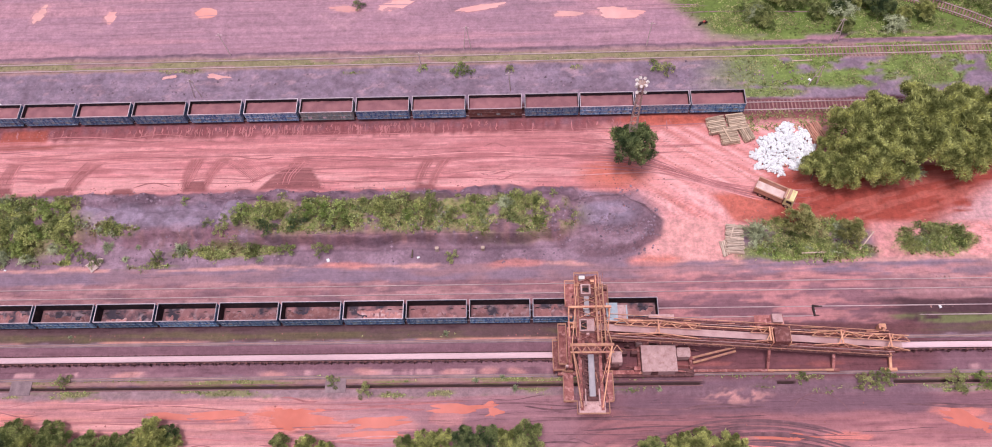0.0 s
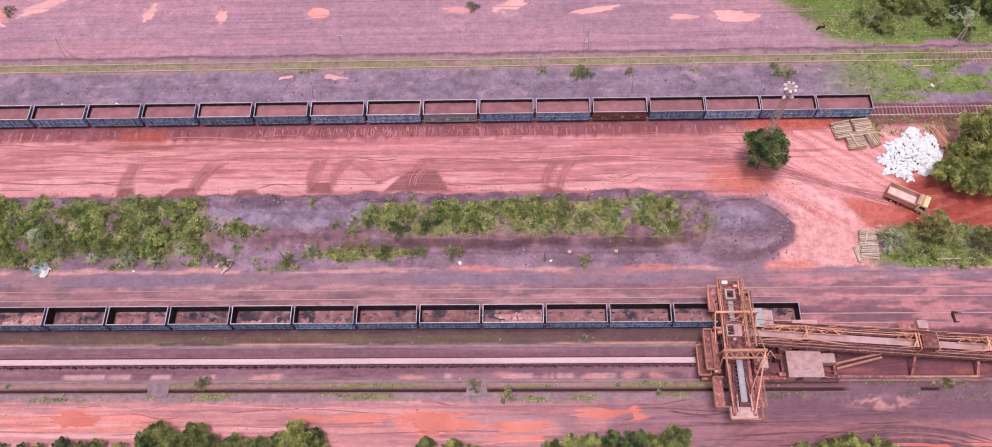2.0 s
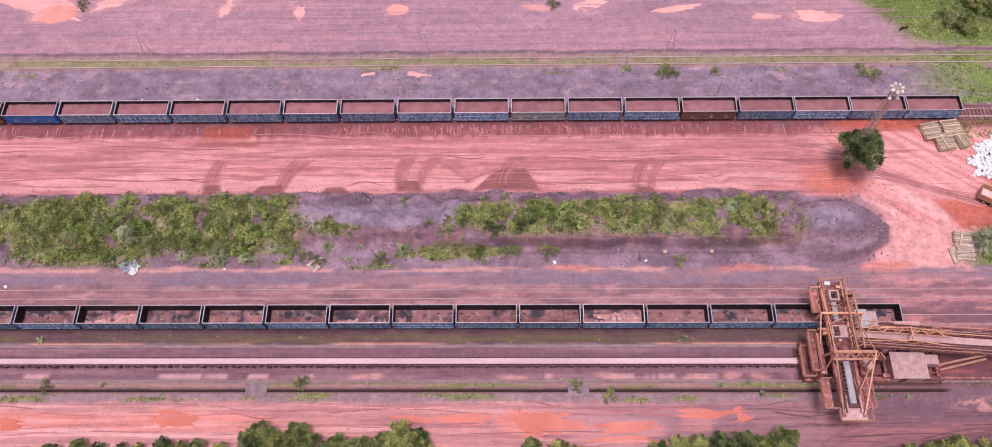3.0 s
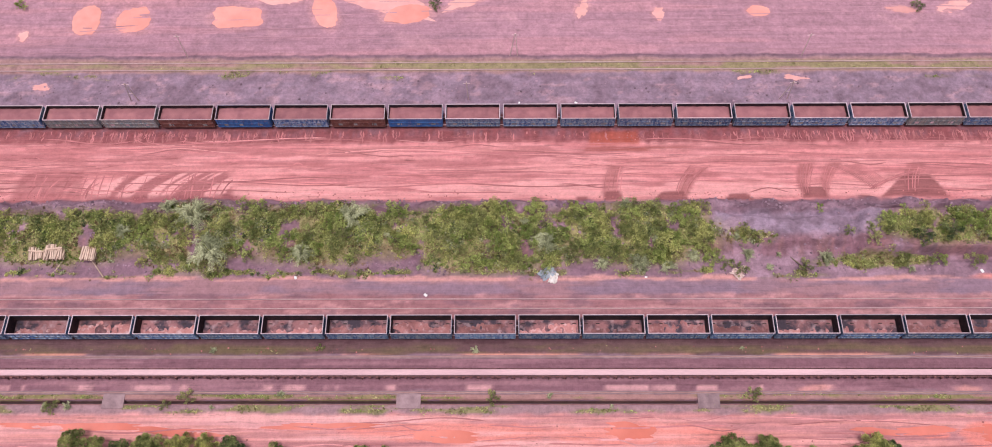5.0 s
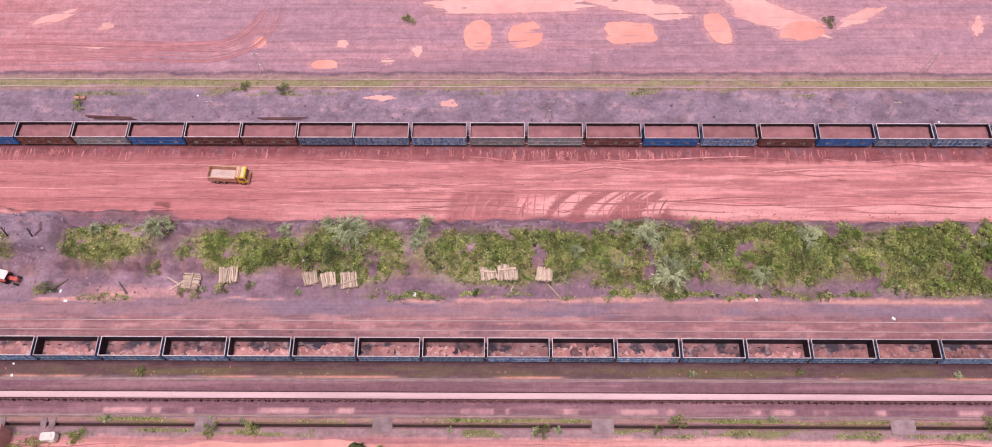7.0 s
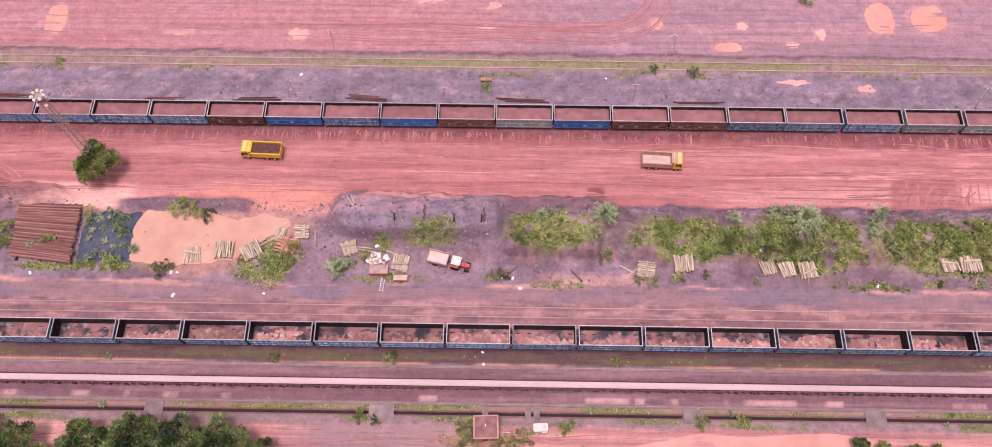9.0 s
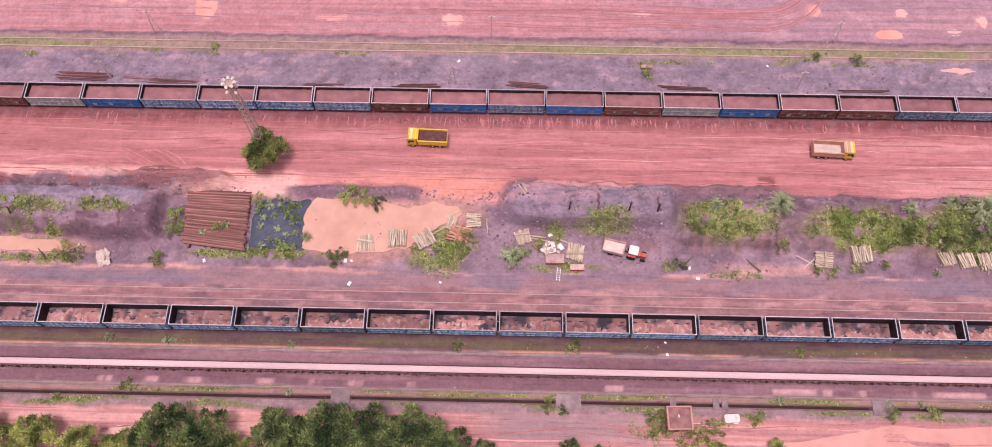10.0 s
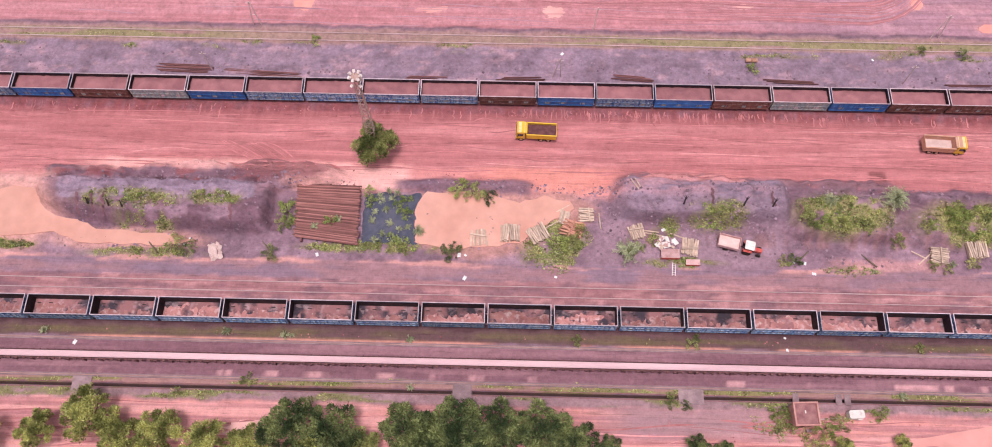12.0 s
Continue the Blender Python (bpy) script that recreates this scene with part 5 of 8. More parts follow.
    Geo().box(-13.75, -12.75, 46.8, 48.0, 5.5, 5.9).obj("chute_throat", M["under"], m)
    g = Geo().side_prism([(-13.9, 5.0), (-12.6, 5.0), (-12.9, 4.0), (-13.6, 4.0)], 45.2, 46.8)
    g.obj("loading_spout", M["mdark"], m)
    Geo().box(-13.5, -12.75, 43.4, 46.6, 5.9, 5.98).obj("shuttle_belt", M["mbelt"], m)
    for k in range(6):
        Geo().tube((-13.75, 43.7 + 0.5 * k, 5.85), (-12.5, 43.7 + 0.5 * k, 5.85), 0.1, n=8).obj("shuttle_roller", M["mdark"], m)
    box = Geo()
    for x0, x1, y0, y1 in ((-14.4, -12.2, 42.5, 42.7), (-14.4, -12.2, 40.8, 41.0), (-14.4, -14.2, 41.0, 42.5), (-13.3, -12.2, 41.0, 42.5)):
        box.box(x0, x1, y0, y1, 5.6, 6.7)
    box.obj("transfer_box", M["mbox"], m, "dusty transfer box with a dark opening")
    # black plate giving the shade inside the box's opening
    Geo().box(-14.2, -13.3, 41.0, 42.5, 5.6, 5.8).obj("transfer_opening", M["under"], m)
    for x, y, s in ((-13.7, 49.6, 0.45), (-12.1, 49.0, 0.35), (-13.3, 44.6, 0.4), (-11.9, 44.3, 0.3), (-15.3, 41.6, 0.35)):
        Geo().box(x - s, x + s, y - s * 0.6, y + s * 0.6, 5.5, 6.3, 0.08).obj("motor_box", M["whitepaint" if s > 0.38 else "ochre"], m)
    # hand rails, as long loops
    def handrail(points, z, closed=False):
        pts = points + ([points[0]] if closed else [])
        g = Geo()
        for (px, py), (qx, qy) in zip(pts, pts[1:]):
            for dz in (0.55, 1.05):
                g.beam((px, py, z + dz), (qx, qy, z + dz), 0.09)
            n = max(1, int(math.hypot(qx - px, qy - py) / 1.5))
            for k in range(n + 1):
                g.tube((px + (qx - px) * k / n, py + (qy - py) * k / n, z), (px + (qx - px) * k / n, py + (qy - py) * k / n, z + 1.05), 0.045, n=5)
        g.obj("handrail", M["ochre"], m)

    handrail([(-15.2, 28.6), (-10.6, 28.6), (-10.6, 30.4), (-9.9, 30.4), (-9.9, 34.8), (-10.9, 34.8)], 5.3)
    handrail([(-15.2, 28.6), (-15.2, 30.4), (-17.1, 30.4), (-17.1, 34.8), (-15.6, 34.8)], 5.3)
    handrail([(-14.9, 40), (-14.9, 50.3), (-11.2, 50.3), (-11.2, 38.5)], 5.6)
    handrail([(-16.4, 45.2), (-16.4, 49.0), (-14.9, 49.0)], 5.4)
    handrail([(-10.6, 43.0), (-9.9, 43.0), (-9.9, 48.2), (-11.2, 48.2)], 5.4)
    Geo().box(-16.4, -14.9, 45.2, 49.0, 5.1, 5.2).obj("side_platform", M["mrust"], m)
    Geo().box(-11.2, -9.9, 43.0, 48.2, 5.1, 5.2).obj("side_platform", M["mrust"], m)
    # mast frames and stays
    g = Geo()
    for x in (-15.8, -10.1):
        g.beam((x, 38.4, 5.0), (x, 37.6, 10.0), 0.3)
        g.beam((x, 36.4, 5.0), (x, 37.4, 10.0), 0.22)
    g.obj("mast_post", M["ochre"], m)
    Geo().box(-16.1, -9.8, 37.35, 37.75, 9.8, 10.15).box(-16.1, -9.8, 36.5, 36.75, 9.3, 9.5).obj("mast_beam", M["ochre"], m)
    g = Geo()
    for k in range(5):
        x = -15.9 + k * 1.45
        g.beam((x, 36.6, 9.4), (x + 0.7, 37.5, 9.9), 0.12).beam((x + 0.7, 37.5, 9.9), (x + 1.45, 36.6, 9.4), 0.12)
    g.obj("mast_lacing", M["ochre"], m)
    for x0, x1 in ((-15.8, -14.5), (-10.1, -11.5)):
        Geo().beam((x0, 37.4, 10), (x1, 29.6, 5.7), 0.2).obj("front_stay", M["ochre"], m)
        Geo().beam((x0, 37.6, 10), (x1, 48.2, 5.8), 0.14).obj("rear_stay", M["ochre"], m)
        Geo().beam((x0, 37.4, 10), (x1, 33.2, 5.7), 0.12).obj("inner_stay", M["ochre"], m)
    g = Geo().box(-16.0, -9.6, 44.05, 44.35, 7.6, 7.9)
    for x in (-15.9, -9.9):
        g.beam((x, 44.2, 5.2), (x, 44.2, 7.6), 0.24)
    g.beam((-16, 44.2, 7.6), (-15.9, 40.5, 5.2), 0.18).beam((-9.8, 44.2, 7.6), (-10.2, 40.5, 5.2), 0.18)
    g.obj("rear_portal", M["ochre"], m)
    g = Geo()
    for x in (-11.9, -10.8):
        g.beam((x, 38.6, 8.4), (x, 47.8, 8.0), 0.2)
    for k in range(8):
        g.beam((-11.9, 38.8 + k * 1.15, 8.35), (-10.8, 39.3 + k * 1.15, 8.35), 0.1)
        g.beam((-11.9, 38.8 + k * 1.15, 8.35), (-11.9, 38.8 + k * 1.15, 5.5), 0.1)
    g.obj("service_gantry", M["ochre"], m)
    for k in range(9):
        y = 39.6 + 1.15 * k
        for x0, x1 in ((-14.4, -11.6), (-11.6, -14.4)):
            Geo().beam((x0, y, 6.15), (x1, y + 1.15, 6.15), 0.09).obj("deck_lacing", M["ochre" if k % 2 else "mrust"], m)
    for x in (-14.4, -11.6):
        Geo().beam((x, 39.6, 6.15), (x, 50.0, 6.15), 0.14).obj("deck_chord", M["ochre"], m)
        for k in range(8):
            Geo().tube((x, 40 + 1.4 * k, 5.6), (x, 40 + 1.4 * k, 6.15), 0.06, n=5).obj("chord_post", M["mrust"], m)
    # access tower
    for z, x0, x1, y0, y1 in ((2.4, -18.4, -16.6, 35.9, 40.6), (4.4, -17.6, -16.4, 36.2, 42.4)):
        Geo().box(x0, x1, y0, y1, z, z + 0.1).obj("access_platform", M["mrust"], m)
        handrail([(x0, y0), (x0, y1), (x1, y1), (x1, y0)], z + 0.1, True)
    g = Geo()
    for k in range(9):
        g.box(-18.4, -17.7, 41.0 - 0.45 * k - 0.2, 41.0 - 0.45 * k + 0.05, 0.3 + 0.23 * k, 0.36 + 0.23 * k)
    g.obj("stair", M["mrust"], m)
    for x in (-18.2, -16.8):
        for y in (36.2, 40.3):
            Geo().tube((x, y, 0.2), (x, y, 2.4), 0.08, n=6).obj("tower_post", M["mrust"], m)
    # cabins and electrical house
    c = Geo().box(-10.0, -7.2, 42.7, 45.2, 3.6, 5.8).obj("operator_cabin", M["mbox"], m, "dusty operator cabin")
    Geo().box(-10.2, -8.5, 42.5, 45.5, 5.8, 5.95).box(-8.5, -7.0, 42.4, 45.2, 5.6, 5.75).obj("cabin_roof", M["mroof"], c, "blue-grey sheet roof")
    Geo().box(-9.6, -7.6, 42.66, 42.69, 4.3, 5.3).obj("cabin_window", M["glass"], c)
    Geo().box(-9.9, -7.3, 41.0, 42.6, 3.3, 3.5).obj("cabin_bracket", M["mrust"], m)
    h = Geo().box(-4.9, 0.0, 35.7, 39.4, 0.9, 3.15).obj("electrical_house", M["mbox"], m, "dusty pale electrical house")
    Geo().box(-5.1, 0.15, 35.5, 39.6, 3.15, 3.27).obj("house_roof", M["mbox"], h)
    Geo().box(-3.6, -2.7, 35.66, 35.7, 1.0, 2.9).obj("house_door", M["mdark"], h)
    Geo().box(0.4, 2.4, 37.9, 39.4, 0.9, 2.6, 0.15).obj("drive_housing", M["mbox"], m)
    Geo().box(-9.6, -8.0, 36.9, 38.6, 1.75, 3.5).obj("counterweight_box", M["mbox"], m)
    Geo().box(-3.5, 0.3, 42.6, 44.4, 0.9, 3.6).obj("cable_reel_box", M["mbox"], m, "pale dusty box on the frame")
    Geo().box(-10.0, 3.0, 35.4, 36.6, 0.6, 0.9).obj("chassis_beam", M["mdark"], m)
    Geo().box(-10.0, 3.0, 41.0, 43.8, 0.6, 0.9).obj("chassis_beam", M["mdark"], m)
    for x in (-9.4, -5.2, -1.0, 2.6):
        Geo().box(x - 0.2, x + 0.2, 36.4, 42.4, 0.85, 1.15).obj("cross_beam", M["mrust"], m)
    # tripper gallery down to the ground belt
    A, B = Vector((-12.0, 41.7, 5.9)), Vector((34.6, 39.8, 1.7))
    along = lambda s: A + (B - A) * s
    Geo().beam(A, B, 1.05, 0.06).obj("gallery_belt", M["gbelt"], m, "pale dusty belt")
    for s in (-1, 1):
        off = Vector((0.06 * s, s * 0.95, 0))
        lo, hi = Vector((0, 0, -0.55)), Vector((0, 0, 0.75))
        Geo().beam(A + off + lo, B + off + lo + Vector((0, 0, 0.3)), 0.16, 0.22).obj("lower_chord", M["mrust"], m)
        g = Geo()
        n = 22
        for k in range(n):
            p, q = along(k / n) + off, along((k + 1) / n) + off
            if k % 2:
                p, q = q, p
            g.beam(p + lo * 0.8, q + Vector((0, 0, 0.25)), 0.09)
        g.obj("gallery_lacing", M["mrust"], m)
        Geo().beam(A + off + Vector((0, 0, 0.3)), B + off + Vector((0, 0, 0.3)), 0.12).obj("upper_chord", M["ochre" if s > 0 else "mrust"], m)
        woff = Vector((0.1 * s, s * 1.6, 0))
        Geo().beam(A + woff + Vector((2, 0, -0.6)), B + woff + Vector((-2, 0, -0.1)), 0.75, 0.06).obj("gallery_walkway", M["mdark"], m)
        Geo().beam(A + woff * 1.2 + Vector((2, 0, 0.4)), B + woff * 1.2 + Vector((-2, 0, 0.7)), 0.08).obj("gallery_rail", M["ochre"], m)
        for lift, reach in ((0.0, 1.32), (-0.15, 1.9), (0.1, 1.5)):
            Geo().beam(A + Vector((1.5, s * reach, lift)), B + Vector((-1.5, s * reach, lift + 0.5)), 0.07).obj("cable_tray", M["mrust" if lift else "mbox"], m)
        for k in range(24):
            p = along(0.05 + 0.9 * k / 23) + Vector((0, s * 1.9, -0.5))
            Geo().tube(p, p + Vector((0, 0, 1.0)), 0.04, n=5).obj("rail_post", M["ochre"], m)
    # raised ochre truss bays over the gallery
    for s0, s1, rise in ((0.06, 0.34, 1.5), (0.5, 0.62, 1.3), (0.7, 0.88, 1.7), (0.88, 1.02, 1.4)):
        for s in (-1, 1):
            off = Vector((0, s * 1.0, 0.1))
            n = 6
            top = []
            for k in range(n + 1):
                u = k / n
                base = along(s0 + (s1 - s0) * u) + off
                top.append((base, base + Vector((0, 0, rise * (1 - abs(2 * u - 1)) + 0.05))))
            for (b0, t0), (b1, t1) in zip(top, top[1:]):
                for p, q, w in ((t0, t1, 0.15), (b0, t1, 0.11), (t0, b1, 0.11)):
                    Geo().beam(p, q, w).obj("truss_member", M["ochre"], m)
        n = max(6, round((s1 - s0) * 40))
        for k in range(n):
            p = along(s0 + (s1 - s0) * k / n) + Vector((0, 1.15 if k % 2 else 0.2, 0.9))
            q = along(s0 + (s1 - s0) * (k + 1) / n) + Vector((0, 0.2 if k % 2 else 1.15, 0.9))
            Geo().beam(p, q, 0.12).obj("truss_zigzag", M["ochre"], m)
        for y in (0.2, 1.15):
            Geo().beam(along(s0) + Vector((0, y, 0.9)), along(s1) + Vector((0, y, 0.9)), 0.12).obj("truss_chord", M["ochre"], m)
        c = along((s0 + s1) / 2) + Vector((0, 0, rise + 0.1))
        Geo().beam(c + Vector((0, -1.1, 0)), c + Vector((0, 1.1, 0)), 0.22).beam(c + Vector((-0.6, -1.0, 0)), c + Vector((0.6, 1.0, 0)), 0.14).obj("truss_tie", M["ochre"], m)
    hd = Geo().box(14.6, 16.9, 39.2, 41.4, 3.4, 5.5, 0.1).obj("drive_house", M["mrust"], m)
    Geo().box(12.4, 16.8, 42.4, 44.0, 3.6, 3.72).obj("drive_platform", M["mrust"], m)
    Geo().box(14.9, 16.4, 42.6, 43.9, 3.72, 4.6).obj("motor_hood", M["mbox"], m, "dusty motor hood")
    for x in (14.3, 16.9):
        g = Geo()
        g.beam((x, 39.1, 5.4), (x, 41.6, 5.4), 0.14).beam((x, 39.1, 3.2), (x, 39.1, 5.4), 0.14).beam((x, 41.6, 3.2), (x, 41.6, 5.4), 0.14)
        g.obj("house_frame", M["ochre"], m)
    for x in (14.2, 24.1, 32.7):
        z = along((x + 12) / 46.6).z - 0.6
        for y, t in ((36.3, 38.9), (41.9, 41.4)):
            Geo().beam((x, y, 0.3), (x, t, z), 0.4).obj("trestle_leg", M["ochre" if x > 30 else "mrust"], m)
        Geo().box(x - 0.9, x + 0.9, 36.05, 36.5, 0.2, 0.6).obj("trestle_foot", M["ochre" if x > 30 else "mrust"], m)
        Geo().box(x - 0.9, x + 0.9, 41.4, 41.9, 0.2, 0.6).obj("trestle_foot", M["mrust"], m)
    Geo().box(14.2, 24.1, 36.1, 36.4, 0.5, 0.75).obj("trestle_tie", M["ochre"], m)
    Geo().box(2.6, 14.2, 36.1, 36.5, 0.4, 0.7).obj("trestle_tie", M["mrust"], m)
    Geo().box(31.8, 32.9, 42.3, 43.2, 0.3, 1.6, 0.1).obj("end_drive", M["ochre"], m)
    Geo().beam((32.6, 43.2, 0.4), (32.0, 41.8, 2.6), 0.4).obj("end_prop", M["ochre"], m)
    Geo().beam((3.0, 37.4, 1.2), (9.0, 38.4, 3.6), 0.3).beam((3.0, 38.2, 1.2), (9.0, 39.0, 3.6), 0.3).obj("gallery_prop", M["ochre"], m)
    # pipes, trays and small fittings
    r = random.Random(77)
    for k in range(34):
        y = r.uniform(29.5, 49.5)
        x = r.choice((-15.1, -14.2, -11.9, -10.9)) + r.uniform(-0.3, 0.3)
        Geo().beam((x, y, 5.75 + r.random()), (x + r.uniform(-0.4, 0.4), y + r.uniform(0.8, 2.4), 5.75 + r.random()), 0.09).obj("pipe", M[r.choice(("ochre", "mrust", "mrust", "mdark"))], m)
    for k in range(26):
        x, y, s = r.uniform(-16.8, -9.8), r.uniform(35.5, 49.5), r.uniform(0.12, 0.34)
        Geo().box(x - s, x + s, y - s * 0.7, y + s * 0.7, 5.2, 5.75 + s, 0.04).obj("fitting", M[r.choice(("mrust", "mdark", "ochre", "mbox"))], m)
    for k in range(40):
        s0 = r.uniform(0.04, 0.95)
        p = along(s0) + Vector((0, r.choice((-1.7, -1.2, 1.2, 1.7)), r.uniform(-0.4, 0.4)))
        Geo().beam(p, p + Vector((r.uniform(0.8, 3.0), r.uniform(-0.1, 0.1), r.uniform(-0.4, 0.1))), 0.12).obj("strut", M[r.choice(("mrust", "mrust", "ochre", "mdark"))], m)
    for k in range(18):
        s0 = 0.05 + 0.9 * k / 17
        p = along(s0) + Vector((0, 0, -0.55))
        Geo().beam(p + Vector((0, -2.0, 0)), p + Vector((0, 2.0, 0)), 0.14).obj("cross_tie", M["mrust"], m)
    for k in range(10):
        x, y = r.uniform(-9.5, 2.5), r.choice((36.6, 40.6, 41.8, 42.8)) + r.uniform(-0.3, 0.3)
        Geo().box(x - 0.5, x + 0.5, y - 0.3, y + 0.3, 0.9, 1.4 + r.random(), 0.06).obj("gear_case", M[r.choice(("mrust", "mdark", "mbox"))], m)
    for k in range(20):
        x, y, h = r.uniform(-9.2, 3.5), r.uniform(35.8, 43.0), r.uniform(0.4, 1.6)
        Geo().box(x - r.uniform(0.2, 0.7), x + r.uniform(0.2, 0.7), y - 0.25, y + 0.25, 0.9, 0.9 + h, 0.05).obj("gear_case", M[r.choice(("mrust", "mdark", "mdark"))], m)
    for k in range(22):
        x, y = r.uniform(-9.5, 4.0), r.choice((35.8, 37.0, 39.5, 41.2, 42.6, 43.4))
        Geo().beam((x, y, r.uniform(0.9, 2.2)), (x + r.uniform(1.0, 3.2), y + r.uniform(-0.3, 0.3), r.uniform(0.9, 2.4)), 0.12).obj("frame_tube", M[r.choice(("mrust", "ochre", "mdark"))], m)
    return m


wagon_loader()


# ---- vehicles ----
def tipper_truck(at, label, cab_paint, bed_paint, fill):
    t = hold("tipper_truck", label, "truck", at=at @ Matrix.Scale(0.93, 4))
    Geo().box(-3.4, 3.4, -0.45, 0.45, 0.75, 1.0).obj("chassis", M["under"], t)
    cab = Geo().side_prism([(1.9, 0.8), (3.55, 0.8), (3.6, 1.6), (3.45, 2.7), (3.2, 2.85), (1.95, 2.85)], -1.18, 1.18).obj("cab", M[cab_paint], t)
    Geo().side_prism([(3.6, 1.65), (3.63, 1.65), (3.49, 2.55), (3.46, 2.55)], -1.0, 1.0).obj("windscreen", M["glass"], cab)
    Geo().box(2.0, 3.15, -1.05, 1.05, 2.85, 2.9).obj("cab_roof", M["cream"], cab, "pale cream cab roof")
    for s in (-1, 1):
        Geo().box(2.3, 3.2, *sorted((s * 1.185, s * 1.2)), 1.75, 2.5).obj("side_window", M["glass"], cab)
        Geo().box(3.2, 3.32, *sorted((s * 1.2, s * 1.45)), 1.8, 2.3).obj("mirror", M["under"], cab)
        Geo().box(3.58, 3.64, *sorted((s * 0.65, s * 1.05)), 1.0, 1.25).obj("headlight", M["whitepaint"], cab)
    Geo().box(3.5, 3.75, -1.2, 1.2, 0.5, 0.85).obj("bumper", M["tipper"], cab)
    Geo().box(3.2, 3.4, -1.15, 1.15, 2.85, 2.95).obj("sun_visor", M[cab_paint], cab)
    bed = Geo()
    bed.box(-3.6, 1.7, -1.25, 1.25, 1.1, 1.2)
    for s in (-1, 1):
        bed.box(-3.6, 1.7, *sorted((s * 1.25, s * 1.17)), 1.2, 2.4)
        for k in range(7):
            x = -3.45 + k * 0.82
            bed.box(x - 0.05, x + 0.05, *sorted((s * 1.25, s * 1.32)), 1.1, 2.4)
        bed.box(-3.65, 1.75, *sorted((s * 1.13, s * 1.34)), 2.4, 2.5)
    bed.box(1.62, 1.7, -1.17, 1.17, 1.2, 2.7).box(-3.6, -3.52, -1.17, 1.17, 1.2, 2.4)
    bed.side_prism([(1.6, 2.6), (2.6, 2.95), (2.6, 3.05), (1.6, 2.75)], -1.1, 1.1)
    bed.obj("tipper_body", M[bed_paint], t)
    if fill:
        vs, nx, ny = [], 14, 8
        for j in range(ny + 1):
            for i in range(nx + 1):
                x, y = -3.5 + 5.1 * i / nx, -1.15 + 2.3 * j / ny
                vs.append((x, y, 1.95 + 0.55 * math.exp(-((x + 0.9) / 1.7) ** 2 - (y / 0.8) ** 2) + 0.08 * noise.noise((x * 2, y * 2, 1))))
        q = [(j * (nx + 1) + i, j * (nx + 1) + i + 1, (j + 1) * (nx + 1) + i + 1, (j + 1) * (nx + 1) + i) for j in range(ny) for i in range(nx)]
        Geo().add(vs, q).box(-3.5, 1.6, -1.15, 1.15, 1.2, 1.9).obj("load", M[fill], t, "load of dark red ore", True)
    else:
        Geo().box(-3.5, 1.6, -1.15, 1.15, 1.2, 1.26).obj("bed_floor", M["palefines"], t, "pale dusty empty bed floor")
    for x in (2.65, -0.9, -2.2):
        for s in (-1, 1):
            w = Geo().tube((x, s * 0.8, 0.5), (x, s * 1.18, 0.5), 0.5, n=16).obj("wheel", M["tyre"], t)
            Geo().tube((x, s * 1.17, 0.5), (x, s * 1.2, 0.5), 0.26, n=10).obj("rim", M["tipper"], w)
        Geo().tube((x, -0.8, 0.5), (x, 0.8, 0.5), 0.08, n=6).obj("axle", M["under"], t)
    for s in (-1, 1):
        Geo().box(0.2, 1.5, *sorted((s * 0.5, s * 1.0)), 0.55, 1.0).obj("fuel_tank", M["tipper"], t)
    return t


M["darkore"] = surface("dark_red_ore_load", (0.11, 0.04, 0.045), (0.18, 0.07, 0.07), 1.2, 0.95, bump=0.5)


def on_ground(x, y, rz=0, dz=0.0):
    return pose(x, y, height_at(x, y) + dz, 0, 0, rz)


tipper_truck(on_ground(-321, 77.8, 178), "yellow tipper truck loaded with dark red ore on the road", "yellow", "yellow", "darkore")
tipper_truck(on_ground(-254, 76.8, -3), "yellow tipper truck with empty dusty bed on the road", "yellow", "tipper", None)
tipper_truck(on_ground(19.6, 66.5, -29), "dusty cream-cabbed tipper truck with empty bed near the trees", "cream", "tipper", None)


def tractor(at):
    t = hold("farm_tractor", "small red tractor with a pale canopy on the spoil track", "tractor", at=at)
    Geo().box(-0.2, 1.5, -0.3, 0.3, 0.7, 1.25, 0.08).obj("bonnet", M["redpaint"], t)
    Geo().box(-1.2, -0.1, -0.4, 0.4, 0.6, 0.95).obj("body", M["under"], t)
    Geo().box(-0.95, -0.5, -0.25, 0.25, 0.95, 1.35).obj("seat", M["tyre"], t)
    Geo().box(-1.4, 0.1, -0.75, 0.75, 2.1, 2.2, 0.1).obj("canopy", M["whitepaint"], t, "pale canopy")
    for x in (-1.25, 0.0):
        for y in (-0.6, 0.6):
            Geo().tube((x, y, 0.8), (x, y, 2.1), 0.04, n=5).obj("canopy_post", M["under"], t)
    for s in (-1, 1):
        Geo().tube((-0.8, s * 0.5, 0.7), (-0.8, s * 0.9, 0.7), 0.7, n=16).obj("rear_wheel", M["tyre"], t)
        Geo().tube((1.1, s * 0.5, 0.4), (1.1, s * 0.75, 0.4), 0.4, n=14).obj("front_wheel", M["tyre"], t)
        Geo().box(-1.5, -0.1, *sorted((s * 0.5, s * 0.95)), 1.35, 1.45).obj("mudguard", M["redpaint"], t)
    return t


